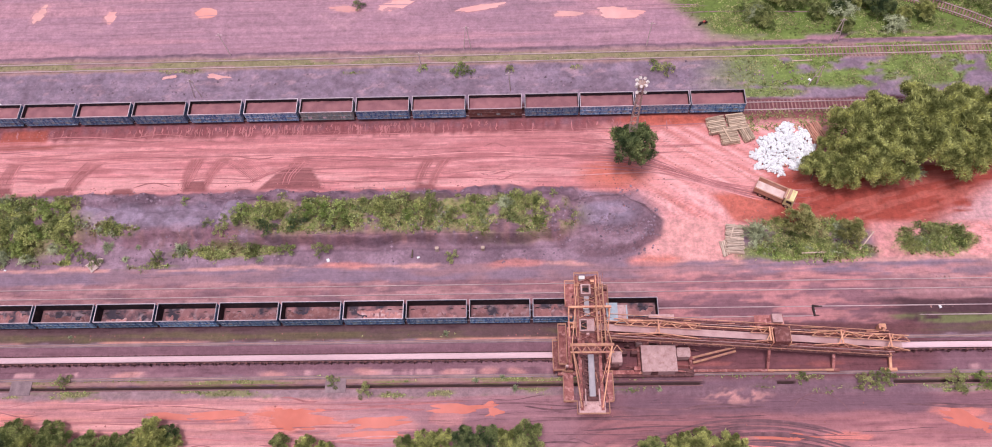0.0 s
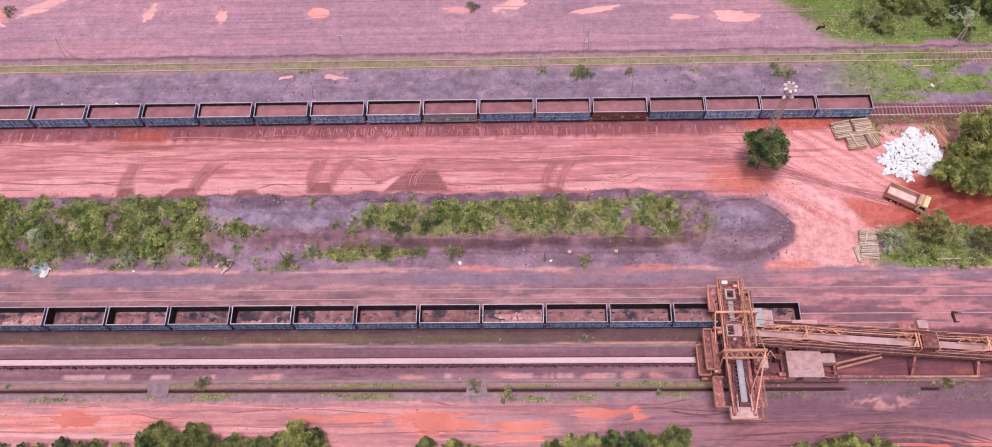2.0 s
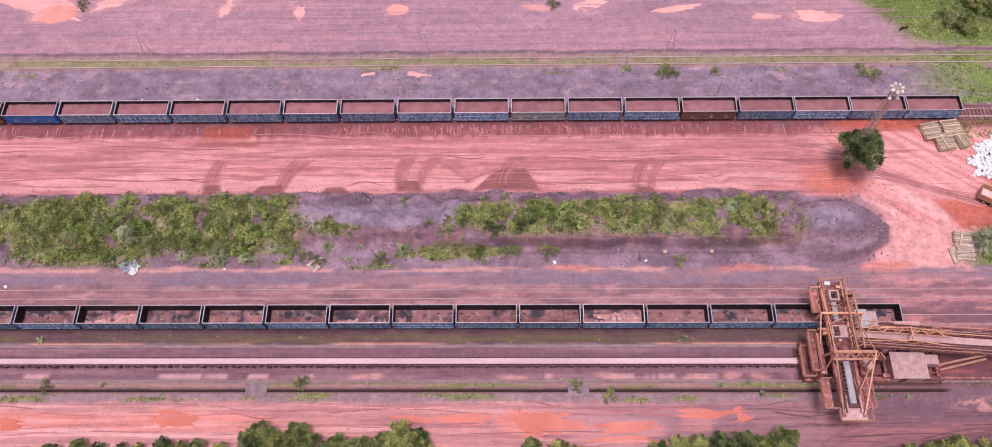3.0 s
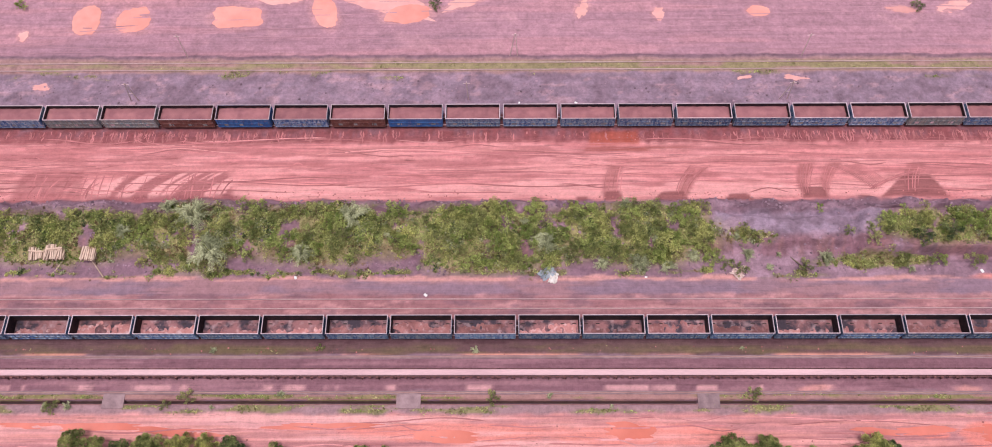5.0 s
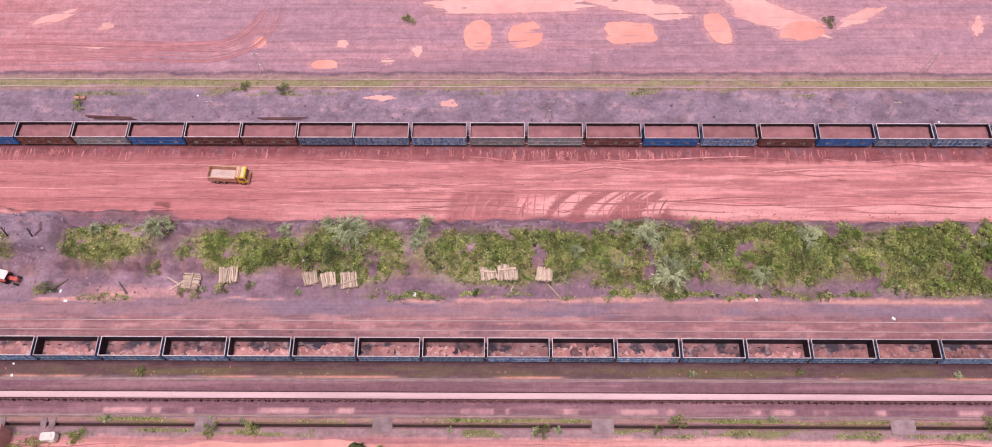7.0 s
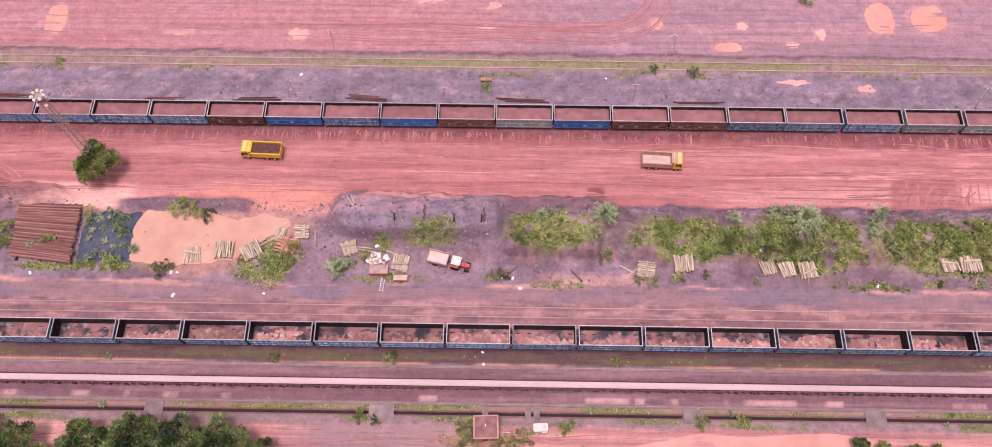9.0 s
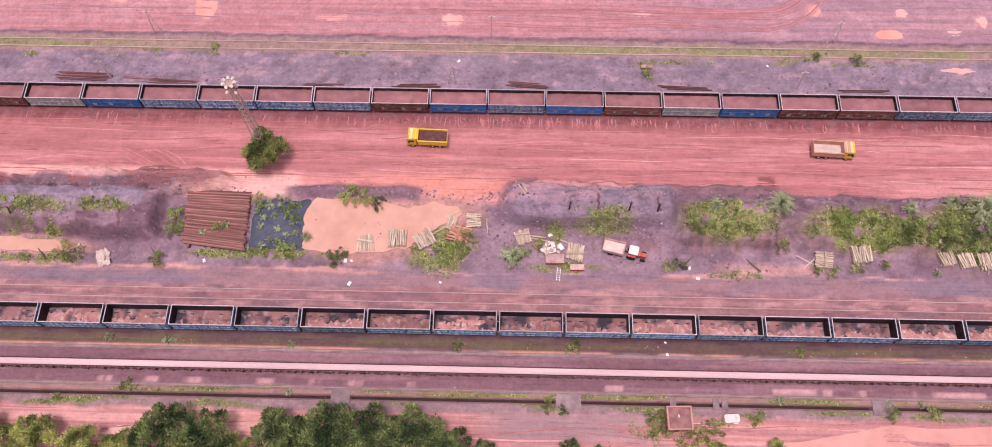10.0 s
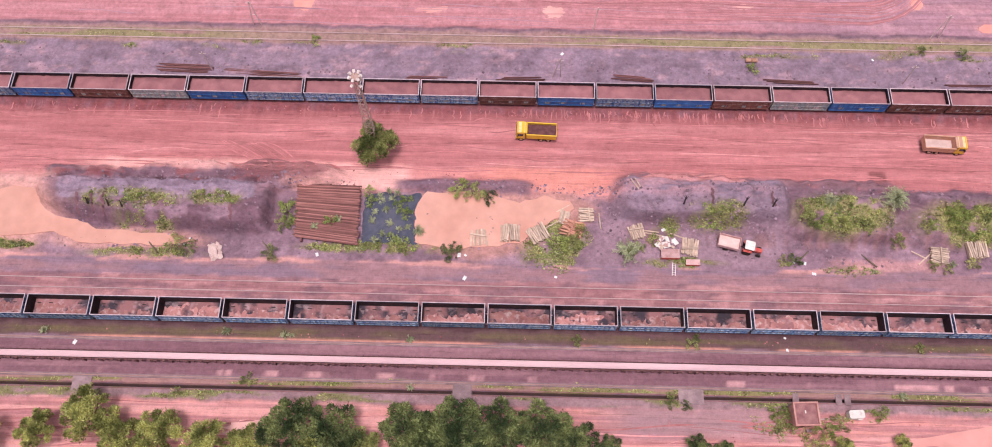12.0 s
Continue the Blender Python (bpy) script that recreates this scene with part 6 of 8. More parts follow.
def trailer(at):
    t = hold("farm_trailer", "dusty pale two-wheeled tipping trailer behind the tractor", "trailer", at=at)
    g = Geo().box(-1.7, 1.7, -1.05, 1.05, 0.9, 1.0)
    for s in (-1, 1):
        g.box(-1.7, 1.7, *sorted((s * 1.05, s * 0.98)), 1.0, 1.6)
    g.box(-1.7, -1.63, -0.98, 0.98, 1.0, 1.6).box(1.63, 1.7, -0.98, 0.98, 1.0, 1.75)
    g.obj("bin", M["mbox"], t)
    Geo().box(-1.6, 1.6, -0.95, 0.95, 1.0, 1.06).obj("bin_floor", M["palefines"], t)
    Geo().beam((1.7, 0, 0.8), (2.7, 0, 0.6), 0.14).obj("drawbar", M["under"], t)
    for s in (-1, 1):
        Geo().tube((-0.3, s * 0.8, 0.45), (-0.3, s * 1.05, 0.45), 0.45, n=14).obj("wheel", M["tyre"], t)
    return t


tractor(on_ground(-287.0, 57.9, -14))
trailer(on_ground(-290.6, 58.9, -14))


def motorcycle(at):
    b = hold("motorcycle", "dark motorcycle parked at the edge of the yard", "motorcycle", at=at)
    for x in (-0.65, 0.65):
        Geo().tube((x, -0.06, 0.32), (x, 0.06, 0.32), 0.32, n=14).obj("wheel", M["tyre"], b)
    Geo().beam((-0.65, 0, 0.35), (0.3, 0, 0.6), 0.14).beam((0.65, 0, 0.32), (0.42, 0, 1.0), 0.08).obj("chassis", M["under"], b)
    Geo().box(-0.1, 0.4, -0.14, 0.14, 0.7, 0.95, 0.06).obj("tank", M["redpaint"], b)
    Geo().box(-0.75, -0.05, -0.13, 0.13, 0.72, 0.85).obj("saddle", M["tyre"], b)
    Geo().beam((0.42, -0.35, 1.05), (0.42, 0.35, 1.05), 0.05).obj("handlebar", M["under"], b)
    return b


motorcycle(on_ground(11.9, 103.6, 20))


# ---- masts and poles ----
def light_mast(x, y, h=22.0):
    z = height_at(x, y)
    m = hold("floodlight_mast", "tall lattice floodlight mast with a ring of pale lamps", "light mast", "floodlight masts", at=pose(x, y, z))
    corners = ((-1, -1), (1, -1), (1, 1), (-1, 1))
    for sx, sy in corners:
        Geo().tube((0.75 * sx, 0.75 * sy, 0), (0.3 * sx, 0.3 * sy, h), 0.06, n=6).obj("leg", M["galv"], m)
    g = Geo()
    n = 16
    for k in range(n):
        r0, r1 = 0.75 - 0.45 * k / n, 0.75 - 0.45 * (k + 1) / n
        for (ax, ay), (bx, by) in zip(corners, corners[1:] + corners[:1]):
            g.beam((ax * r0, ay * r0, h * k / n), (bx * r1, by * r1, h * (k + 1) / n), 0.05)
            g.beam((ax * r1, ay * r1, h * (k + 1) / n), (bx * r1, by * r1, h * (k + 1) / n), 0.05)
    g.obj("lacing", M["galv"], m)
    Geo().box(-0.62, 0.62, -0.62, 0.62, h - 0.1, h, 0.2).obj("platform", M["galv"], m)
    for k in range(11):
        a = 2 * math.pi * k / 7 if k < 7 else 2 * math.pi * (k - 6.5) / 4
        c, s, up = math.cos(a), math.sin(a), h + 0.3 if k < 7 else h - 1.5
        lamp = Geo().box(-0.22, 0.22, -0.2, 0.2, -0.18, 0.18, 0.06).obj("floodlight", M["lamp"], m, "pale floodlight housing")
        lamp.matrix_basis = pose(0.82 * c, 0.82 * s, up, 0, 40, math.degrees(a))
        Geo().tube((0.4 * c, 0.4 * s, up - 0.3), (0.82 * c, 0.82 * s, up - 0.12), 0.05, n=5).obj("lamp_arm", M["galv"], m)
    Geo().tube((0, 0, h), (0, 0, h + 1.2), 0.04, n=5).obj("lightning_rod", M["lamp"], m)
    return m


light_mast(-4.4, 74.4)
light_mast(-347.6, 74.7)


def line_pole(x, y, h, legs, lean=0.0):
    m = hold("line_pole", "thin pale leaning steel pole beside the track" if legs == 1 else "thin pale A-shaped steel pole beside the track", "pole", "line poles", at=pose(x, y, height_at(x, y) - 0.1, 0, lean, 0))
    if legs == 1:
        Geo().tube((0, 0, 0), (0, 0, h), 0.12, 0.08, n=6).obj("shaft", M["pole"], m)
    else:
        for s in (-1, 1):
            Geo().tube((s * 0.7, 0, 0), (s * 0.06, 0, h), 0.1, 0.07, n=6).obj("shaft", M["pole"], m)
        Geo().beam((-0.4, 0, h * 0.45), (0.4, 0, h * 0.45), 0.07).obj("brace", M["pole"], m)
    Geo().beam((-0.6, 0, h - 0.4), (0.6, 0, h - 0.4), 0.07).obj("cross_arm", M["pole"], m)
    return m


for k, x in enumerate((-430, -370.5, -311, -251, -191, -130.5, -77.5, -32.5, 1.0, 35.5)):
    line_pole(x, 98.95 if k % 3 else 98.7, 6.5, 1 + (k % 2), (-2, 1, 2)[k % 3])
for k, x in enumerate((-437, -377, -317.5, -258, -199, -138.7, -82.2, -24.5, 30)):
    line_pole(x, 89.3, 5.6, 2 - (k % 2), (3, -2)[k % 2])
line_pole(-41.0, 94.6, 5.0, 1, 0)


# ---- timber stacks ----
def sleeper_stack(x, y, rz, count, layers, mat, label, length=2.6, wide=0.26, messy=2.0, seed=0):
    r = random.Random(seed)
    s = hold("sleeper_stack", label, "timber stack", "sleeper stacks", at=on_ground(x, y, rz))
    data = Geo().box(-wide * 0.42, wide * 0.42, -length / 2, length / 2, 0, 0.2, 0.03).data("sleeper", M[mat])
    bearer = Geo().box(-count * wide * 0.55, count * wide * 0.55, -0.1, 0.1, 0, 0.15).data("bearer", M[mat])
    for b in (-0.8, 0.8):
        o = new("bearer", bearer)
        o.parent = s
        o.matrix_basis = pose(0, b, 0)
    for k in range(layers):
        n = count - (r.randint(0, 2) if k == layers - 1 else 0)
        for i in range(n):
            o = new("sleeper", data)
            o.parent = s
            u = (i - (n - 1) / 2) * wide * 1.12
            o.matrix_basis = pose(u + r.uniform(-0.03, 0.03), r.uniform(-0.15, 0.15), 0.15 + 0.21 * k, 0, 0, r.uniform(-messy, messy))
        if r.random() < 0.5 and k == layers - 1:
            o = new("sleeper", data)
            o.parent = s
            o.matrix_basis = pose(0, r.uniform(-0.5, 0.5), 0.15 + 0.21 * (k + 1), 0, 0, 90 + r.uniform(-14, 14))
    return s


PALE_STACKS = [(-209.4, 59.4, 8, 8, 2), (-206.2, 59.2, 2, 10, 3), (-200.3, 58.9, -4, 8, 3), (-232.0, 57.9, 8, 8, 3), (-235.3, 58.0, 12, 7, 3), (-238.3, 58.3, 14, 7, 3), (-251.6, 58.7, 4, 9, 4), (-257.6, 57.6, 80, 8, 3), (-330.0, 59.2, 4, 8, 1), (-325.0, 60.0, 2, 9, 4), (-320.6, 60.0, 28, 9, 3), (-316.4, 62.9, -16, 5, 2), (-312.9, 63.4, 88, 7, 2), (-304.9, 60.6, 18, 7, 3), (-296.6, 58.3, -12, 8, 2)]
for i, (x, y, rz, n, k) in enumerate(PALE_STACKS):
    sleeper_stack(x, y, rz, n, k, "straw", "stack of pale weathered timber sleepers on bearers", 2.7 if n > 7 else 2.3, 0.3, 9.0, i)
for i, (x, y, rz) in enumerate([(12.2, 59.7, 82), (12.0, 57.4, 86), (10.3, 57.0, 8)]):
    sleeper_stack(x, y, rz, 9 if i < 2 else 4, 3 if i < 2 else 1, "straw", "stack of pale weathered timber sleepers on bearers", 2.8, 0.28, 3.0, 30 + i)
for i, (x, y, rz) in enumerate([(11.7, 80.6, 100), (15.3, 81.1, 100), (13.6, 78.4, 98), (16.7, 78.8, 20)]):
    sleeper_stack(x, y, rz, 10 if i < 3 else 6, 4, "greywood", "stack of grey-green weathered timber sleepers on bearers", 3.1, 0.3, 3.0, 40 + i)
sleeper_stack(28.8, 78.8, 22, 8, 3, "redwood", "heap of reddish timber poles beside the sacks", 3.6, 0.3, 9, 50)
sleeper_stack(23.5, 73.6, 5, 9, 2, "redwood", "heap of reddish timber poles beside the sacks", 2.6, 0.3, 10, 51)
sleeper_stack(-315.2, 61.0, 70, 8, 2, "redwood", "heap of reddish timber poles on the grass", 3.4, 0.3, 16, 52)


def loose_pole(x, y, rz, length, mat, label, dz=0.1, tilt=0):
    g = Geo().tube((-length / 2, 0, 0), (length / 2, 0, 0), 0.13, 0.1, n=7)
    o = g.obj("timber_pole", M[mat])
    o.matrix_basis = pose(x, y, height_at(x, y) + dz, 0, tilt, rz)
    return tagged(o, label, "timber", "loose timbers")


for x, y, rz, ln in [(-318.5, 61.6, 32, 3.0), (-316.5, 64.6, 30, 2.6), (-310.7, 62.5, 95, 2.8), (-318.3, 58.4, 5, 3.0), (-302.2, 60.4, -10, 2.8), (-302.6, 60.9, -6, 2.6), (-298.4, 60.2, -20, 2.4), (-205.4, 57.0, 65, 2.0), (-199.0, 56.6, 130, 4.2), (-259.8, 57.2, 40, 3.0), (-260.6, 57.8, 150, 2.6), (-231.9, 56.6, 70, 1.8), (-305.4, 68.4, 125, 2.8), (-304.5, 67.9, 118, 2.6), (33.5, 58.0, 48, 4.4), (47.6, 59.4, 40, 5.0), (24.6, 56.0, 2, 4.0), (22.6, 60.6, 5, 3.4), (29.0, 94.6, 2, 3.6)]:
    loose_pole(x, y, rz, ln, "straw", "loose pale timber pole lying on the ground")
for x, y, rz, ln in [(-84.5, 57.2, 130, 3.6), (-381.6, 56.6, 132, 3.4), (-363.3, 56.6, 128, 3.4), (-279.0, 57.0, 45, 3.2), (-268.7, 56.6, 130, 3.0), (-41.0, 56.8, 90, 1.6)]:
    loose_pole(x, y, rz, ln, "bark", "dark fallen stick among the weeds", 0.3, 12)
# long spare rails lying behind the loaded train
r = random.Random(31)
for x, y, rz, ln, n in [(-381.8, 89.6, -2.2, 11, 6), (-367.8, 88.9, -3.8, 13, 4), (-340.4, 88.5, -1.5, 7, 3), (-323.5, 88.7, 1.0, 8, 3), (-304.4, 89.1, -3.4, 7, 4), (-277.0, 89.0, -1.2, 9, 3), (-247.0, 89.0, -0.6, 9, 2), (-290.0, 87.8, -2.0, 9, 2)]:
    for k in range(n):
        h = ln / 2 * r.uniform(0.75, 1.05)
        g = Geo().box(-h, h, -0.08, 0.08, 0, 0.03).box(-h, h, -0.025, 0.025, 0.03, 0.13).box(-h, h, -0.045, 0.045, 0.13, 0.19)
        yy = y + (k - (n - 1) / 2) * 0.27 + r.uniform(-0.06, 0.06)
        o = g.obj("spare_rail", M["stackrail"])
        o.matrix_basis = pose(x + r.uniform(-0.8, 0.8), yy, height_at(x, yy) + 0.16, 0, 0, rz + r.uniform(-1.2, 1.2))
        tagged(o, "rusty spare rail lying on rough ground", "rail", "spare rails")

# deck of old rails laid side by side
deck = hold("rail_deck", "broad deck of dark rusty rails laid side by side", "rail stack", at=pose(-354.3, 62.8, 0))
r = random.Random(5)
rail_data = Geo().box(-5.1, 5.1, -0.09, 0.09, 0, 0.04).box(-5.1, 5.1, -0.03, 0.03, 0.04, 0.16).box(-5.1, 5.1, -0.07, 0.07, 0.16, 0.22).data("rail", M["deckrail"])
for k in range(58):
    o = new("rail", rail_data)
    o.parent = deck
    v = k / 57
    o.matrix_basis = pose(r.uniform(-0.25, 0.25) + 0.3 * (0.5 - v), -4.9 + 9.6 * v, 0.75 + r.uniform(-0.03, 0.05), 0, 0, -1.5 - 6 * (1 - v) + r.uniform(-0.5, 0.5))
for x in (-3.8, 0, 3.8):
    Geo().box(x - 0.15, x + 0.15, -5, 5, -0.3, 0.74).obj("bearer", M["stackrail"], deck)
# hummocky dark spoil beside the deck
vs, n = [], 22
for j in range(n + 1):
    for i in range(n + 1):
        u, v = i / n, j / n
        e = min(u, 1 - u, v, 1 - v) * 6
        wob = 0.5 * noise.noise((u * 4, v * 4, 8))
        vs.append((-348.9 + 9.4 * u + wob, 57.6 + 9.4 * v + 0.6 * noise.noise((u * 3, v * 3, 2)), -0.2 + 0.9 * min(1, e) + 0.35 * noise.noise((u * 7, v * 7, 5))))
q = [(j * (n + 1) + i, j * (n + 1) + i + 1, (j + 1) * (n + 1) + i + 1, (j + 1) * (n + 1) + i) for j in range(n) for i in range(n)]
tagged(Geo().add(vs, q).obj("spoil_mound", M["tarp"], smooth=True), "dark blue-grey spoil heap with weeds beside the rail deck", "spoil heap")


# ---- sack pile, sheds and litter ----
def scatter_sacks():
    r = random.Random(9)
    g = Geo()
    for k in range(1250):
        while True:
            x, y = r.uniform(15.5, 29), r.uniform(70.0, 81)
            d = math.hypot((x - 22.6 + 0.35 * (75.5 - y)) / 5.0, (y - 75.8) / 4.6) + 0.45 * noise.noise((x * 0.45, y * 0.45, 4)) + 0.1 * noise.noise((x * 1.6, y * 1.6, 2))
            if d < 1:
                break
        z = 0.1 + 1.5 * max(0, 1 - d) ** 0.8 + r.uniform(-0.1, 0.15)
        a, s = r.uniform(0, 3.14), r.uniform(0.2, 0.46)
        c, sn = math.cos(a), math.sin(a)
        p = []
        for dz, sc in ((-0.15, 0.8), (0.02, 1.0), (0.16, 0.65)):
            for i in range(7):
                t = 2 * math.pi * i / 7
                u, v = s * sc * math.cos(t) * r.uniform(0.85, 1.15), s * 0.62 * sc * math.sin(t) * r.uniform(0.85, 1.15)
                p.append((x + u * c - v * sn, y + u * sn + v * c, z + dz + r.uniform(-0.05, 0.05)))
        f = [tuple(range(6, -1, -1)), tuple(range(14, 21))]
        for b in (0, 7):
            f += [(b + i, b + (i + 1) % 7, b + 7 + (i + 1) % 7, b + 7 + i) for i in range(7)]
        g.add(p, f)
    return tagged(g.obj("sack_pile", M["white"]), "broad heap of crumpled white plastic sacks", "sack pile", kind="stuff")


scatter_sacks()


def hut():
    h = hold("guard_hut", "small pink plastered hut with a dark flat roof", "hut", at=pose(-282.4, 32.1, 0, 0, 0, 2) @ Matrix.Diagonal((0.82, 0.82, 1.15, 1)))
    w = Geo()
    for x0, x1, y0, y1 in ((-1.9, 1.9, -1.75, -1.6), (-1.9, 1.9, 1.6, 1.75), (-1.9, -1.75, -1.6, 1.6), (1.75, 1.9, -1.6, 1.6)):
        w.box(x0, x1, y0, y1, -0.1, 2.6)
    w.obj("wall", M["brick"], h)
    Geo().box(-2.15, 2.15, -2.0, 2.0, 2.6, 2.72).obj("roof", M["roofdark"], h, "dark flat roof")
    p = Geo()
    for x0, x1, y0, y1 in ((-2.2, 2.2, -2.05, -1.8), (-2.2, 2.2, 1.8, 2.05), (-2.2, -1.9, -1.8, 1.8), (1.9, 2.2, -1.8, 1.8)):
        p.box(x0, x1, y0, y1, 2.6, 3.0)
    p.obj("parapet", M["brick"], h)
    Geo().box(-0.6, 0.3, -1.78, -1.76, 0, 2.0).obj("door", M["mdark"], h)
    Geo().box(0.7, 1.4, -1.78, -1.76, 1.0, 1.8).obj("window", M["glass"], h)
    Geo().box(-0.2, 0.0, 0.1, 0.6, 2.73, 2.8).obj("roof_stain", M["whitepaint"], h)
    for x in (1.0, 1.6):
        Geo().box(x - 0.25, x + 0.25, -2.6, -2.2, 0, 0.5).obj("step", M["concrete"], h)
    return h


hut()
tank = hold("water_tank", "pale boxy water tank on low legs beside the hut", "tank", at=on_ground(-274.5, 32.5, 4))
Geo().box(-1.1, 1.1, -0.6, 0.6, 0.4, 1.6, 0.2).obj("shell", M["whitepaint"], tank)
Geo().box(0.2, 0.9, -0.75, -0.55, 0.5, 1.2).obj("valve_box", M["whitepaint"], tank)
for x in (-0.8, 0.8):
    Geo().box(x - 0.1, x + 0.1, -0.5, 0.5, -0.1, 0.4).obj("leg", M["concrete"], tank)
Geo().tube((-5.9, -0.3, 0.4), (-1.1, -0.3, 0.4), 0.06, n=6).obj("pipe", M["pole"], tank)
for x in (-282.6, -276.3, -275.0):
    tagged(Geo().box(x - 0.45, x + 0.45, 34.0, 35.6, -0.2, 0.16).obj("trench_cover", M["concrete"]), "small concrete cover slab over the trench", "slab", "trench slabs", "structure")


def stall(x, y, rz, label, top, skirt, w=2.4, d=1.2, h=0.9):
    s = hold("site_table", label, "bench", at=on_ground(x, y, rz))
    Geo().box(-w / 2, w / 2, -d / 2, d / 2, h, h + 0.08).obj("top", M[top], s)
    for i in (-1, 1):
        for j in (-1, 1):
            Geo().box(i * (w / 2 - 0.1) - 0.05, i * (w / 2 - 0.1) + 0.05, j * (d / 2 - 0.1) - 0.05, j * (d / 2 - 0.1) + 0.05, -0.1, h).obj("leg", M["under"], s)
    Geo().box(-w / 2, w / 2, -d / 2 - 0.03, -d / 2, 0.3, h).obj("skirt", M[skirt], s)
    return s


stall(-299.9, 56.9, 0, "pale pink site bench with red skirt beside the timber", "mbox", "redpaint", 2.9, 1.5)
stall(-296.4, 55.6, 0, "small reddish site bench in front of the timber", "mbox", "redpaint", 2.2, 0.9, 0.7)
crates = hold("rubble_heap", "heap of pale broken boards and sheets", "rubble", at=on_ground(-300.3, 58.9))
r = random.Random(12)
for k in range(16):
    s = r.uniform(0.2, 0.7)
    o = Geo().box(-s, s, -s * 0.6, s * 0.6, 0, 0.12).obj("board", M[r.choice(("whitepaint", "mbox", "straw"))], crates)
    o.matrix_basis = pose(r.uniform(-1.5, 1.5), r.uniform(-0.8, 0.8), r.uniform(0, 0.5), r.uniform(-20, 20), r.uniform(-20, 20), r.uniform(0, 180))
ladder = hold("ladder", "pale ladder lying on the ground", "ladder", at=on_ground(-299.3, 54.6, 85, 0.05))
for y in (-0.25, 0.25):
    Geo().box(-1.1, 1.1, y - 0.04, y + 0.04, 0, 0.08).obj("stile", M["whitepaint"], ladder)
for k in range(6):
    Geo().box(-0.95 + 0.38 * k, -0.9 + 0.38 * k, -0.22, 0.22, 0.01, 0.06).obj("rung", M["whitepaint"], ladder)

drum = hold("steel_drum_pair", "two reddish steel drums lying on rough ground", "drum", at=on_ground(-283.7, 93.2, 0, 0.05))
for x in (-0.5, 0.55):
    g = Geo().tube((x - 0.45, 0, 0.35), (x + 0.45, 0, 0.35), 0.35, n=14)
    for d in (-0.3, 0, 0.3):
        g.tube((x + d - 0.03, 0, 0.35), (x + d + 0.03, 0, 0.35), 0.38, n=14)
    g.obj("drum", M["tipper"], drum)


def crumple(x, y, size, mat, label, category, seed, name):
    r = random.Random(seed)
    n = 7
    vs = []
    for j in range(n + 1):
        for i in range(n + 1):
            u, v = (i / n - 0.5) * size, (j / n - 0.5) * size * 0.7
            vs.append((u + r.uniform(-0.06, 0.06) * size, v + r.uniform(-0.06, 0.06) * size, 0.06 + r.uniform(0, 0.18) * size))
    q = [(j * (n + 1) + i, j * (n + 1) + i + 1, (j + 1) * (n + 1) + i + 1, (j + 1) * (n + 1) + i) for j in range(n) for i in range(n)]
    o = Geo().add(vs, q).obj(name, M[mat])
    o.modifiers.new("skin", "SOLIDIFY").thickness = 0.03
    o.matrix_basis = on_ground(x, y, r.uniform(0, 180))
    return tagged(o, label, category)


crumple(-125.4, 55.6, 2.6, "mroof", "crumpled grey plastic sheet on bare soil", "plastic sheet", 1, "plastic_sheet")
crumple(-124.4, 54.8, 2.0, "whitepaint", "crumpled pale plastic sheet on bare soil", "plastic sheet", 2, "plastic_sheet")
crumple(-94.6, 55.4, 2.0, "palefines", "flattened pinkish board beside the weeds", "debris", 3, "debris_board")
crumple(-93.6, 56.2, 1.4, "palefines", "flattened pinkish board beside the weeds", "debris", 4, "debris_board")
crumple(-371.4, 55.9, 2.8, "palefines", "flattened pinkish board on the grass", "debris", 5, "debris_board")
LITTER = [(-109.4, 54.9), (-166.3, 54.9), (-221.3, 55.6), (-40.0, 56.2), (-55.0, 55.9), (-129.6, 88.6), (-119.4, 88.6), (-332.0, 52.4), (-317.8, 52.9), (-277.5, 54.3), (-283.2, 43.9), (-283.0, 42.0), (-390.5, 40.9), (-376.6, 57.1), (-355.4, 55.8), (-280.4, 56.1), (-278.7, 56.0), (-333.0, 56.2), (-332.0, 56.2), (-316.5, 94.0), (22.9, 45.9), (42.5, 46.4), (29.7, 90.2), (30.1, 79.8), (-300.6, 61.2), (-375.9, 58.0), (-377.5, 57.2), (-239.5, 60.9), (-262.5, 93.9), (-145.0, 51.8)]
for i, (x, y) in enumerate(LITTER):
    crumple(x, y, 0.38 + 0.4 * ((i * 7) % 5) / 5, "white", "scrap of white litter lying on the ground", "litter", 100 + i, "litter")
buffer = hold("buffer_stop", "dark timber buffer stop at the end of the siding", "buffer stop", at=pose(22.6, Y_NEAR, 0))
Geo().box(0, 0.25, -0.9, 0.9, 0.3, 0.75).obj("beam", M["under"], buffer)
for y in (-0.8, 0.8):
    Geo().beam((0.1, y, 0.3), (1.6, y, 0.3), 0.2).beam((0.2, y, 0.65), (1.2, y, 0.3), 0.14).obj("strut", M["under"], buffer)
for x in (-36.9, -29.3):
    tagged(Geo().box(x - 0.3, x + 0.3, 57.2, 57.7, 0, 1.0, 0.05).obj("marker_post", M["straw"]), "short pale concrete marker post", "post", "marker posts")
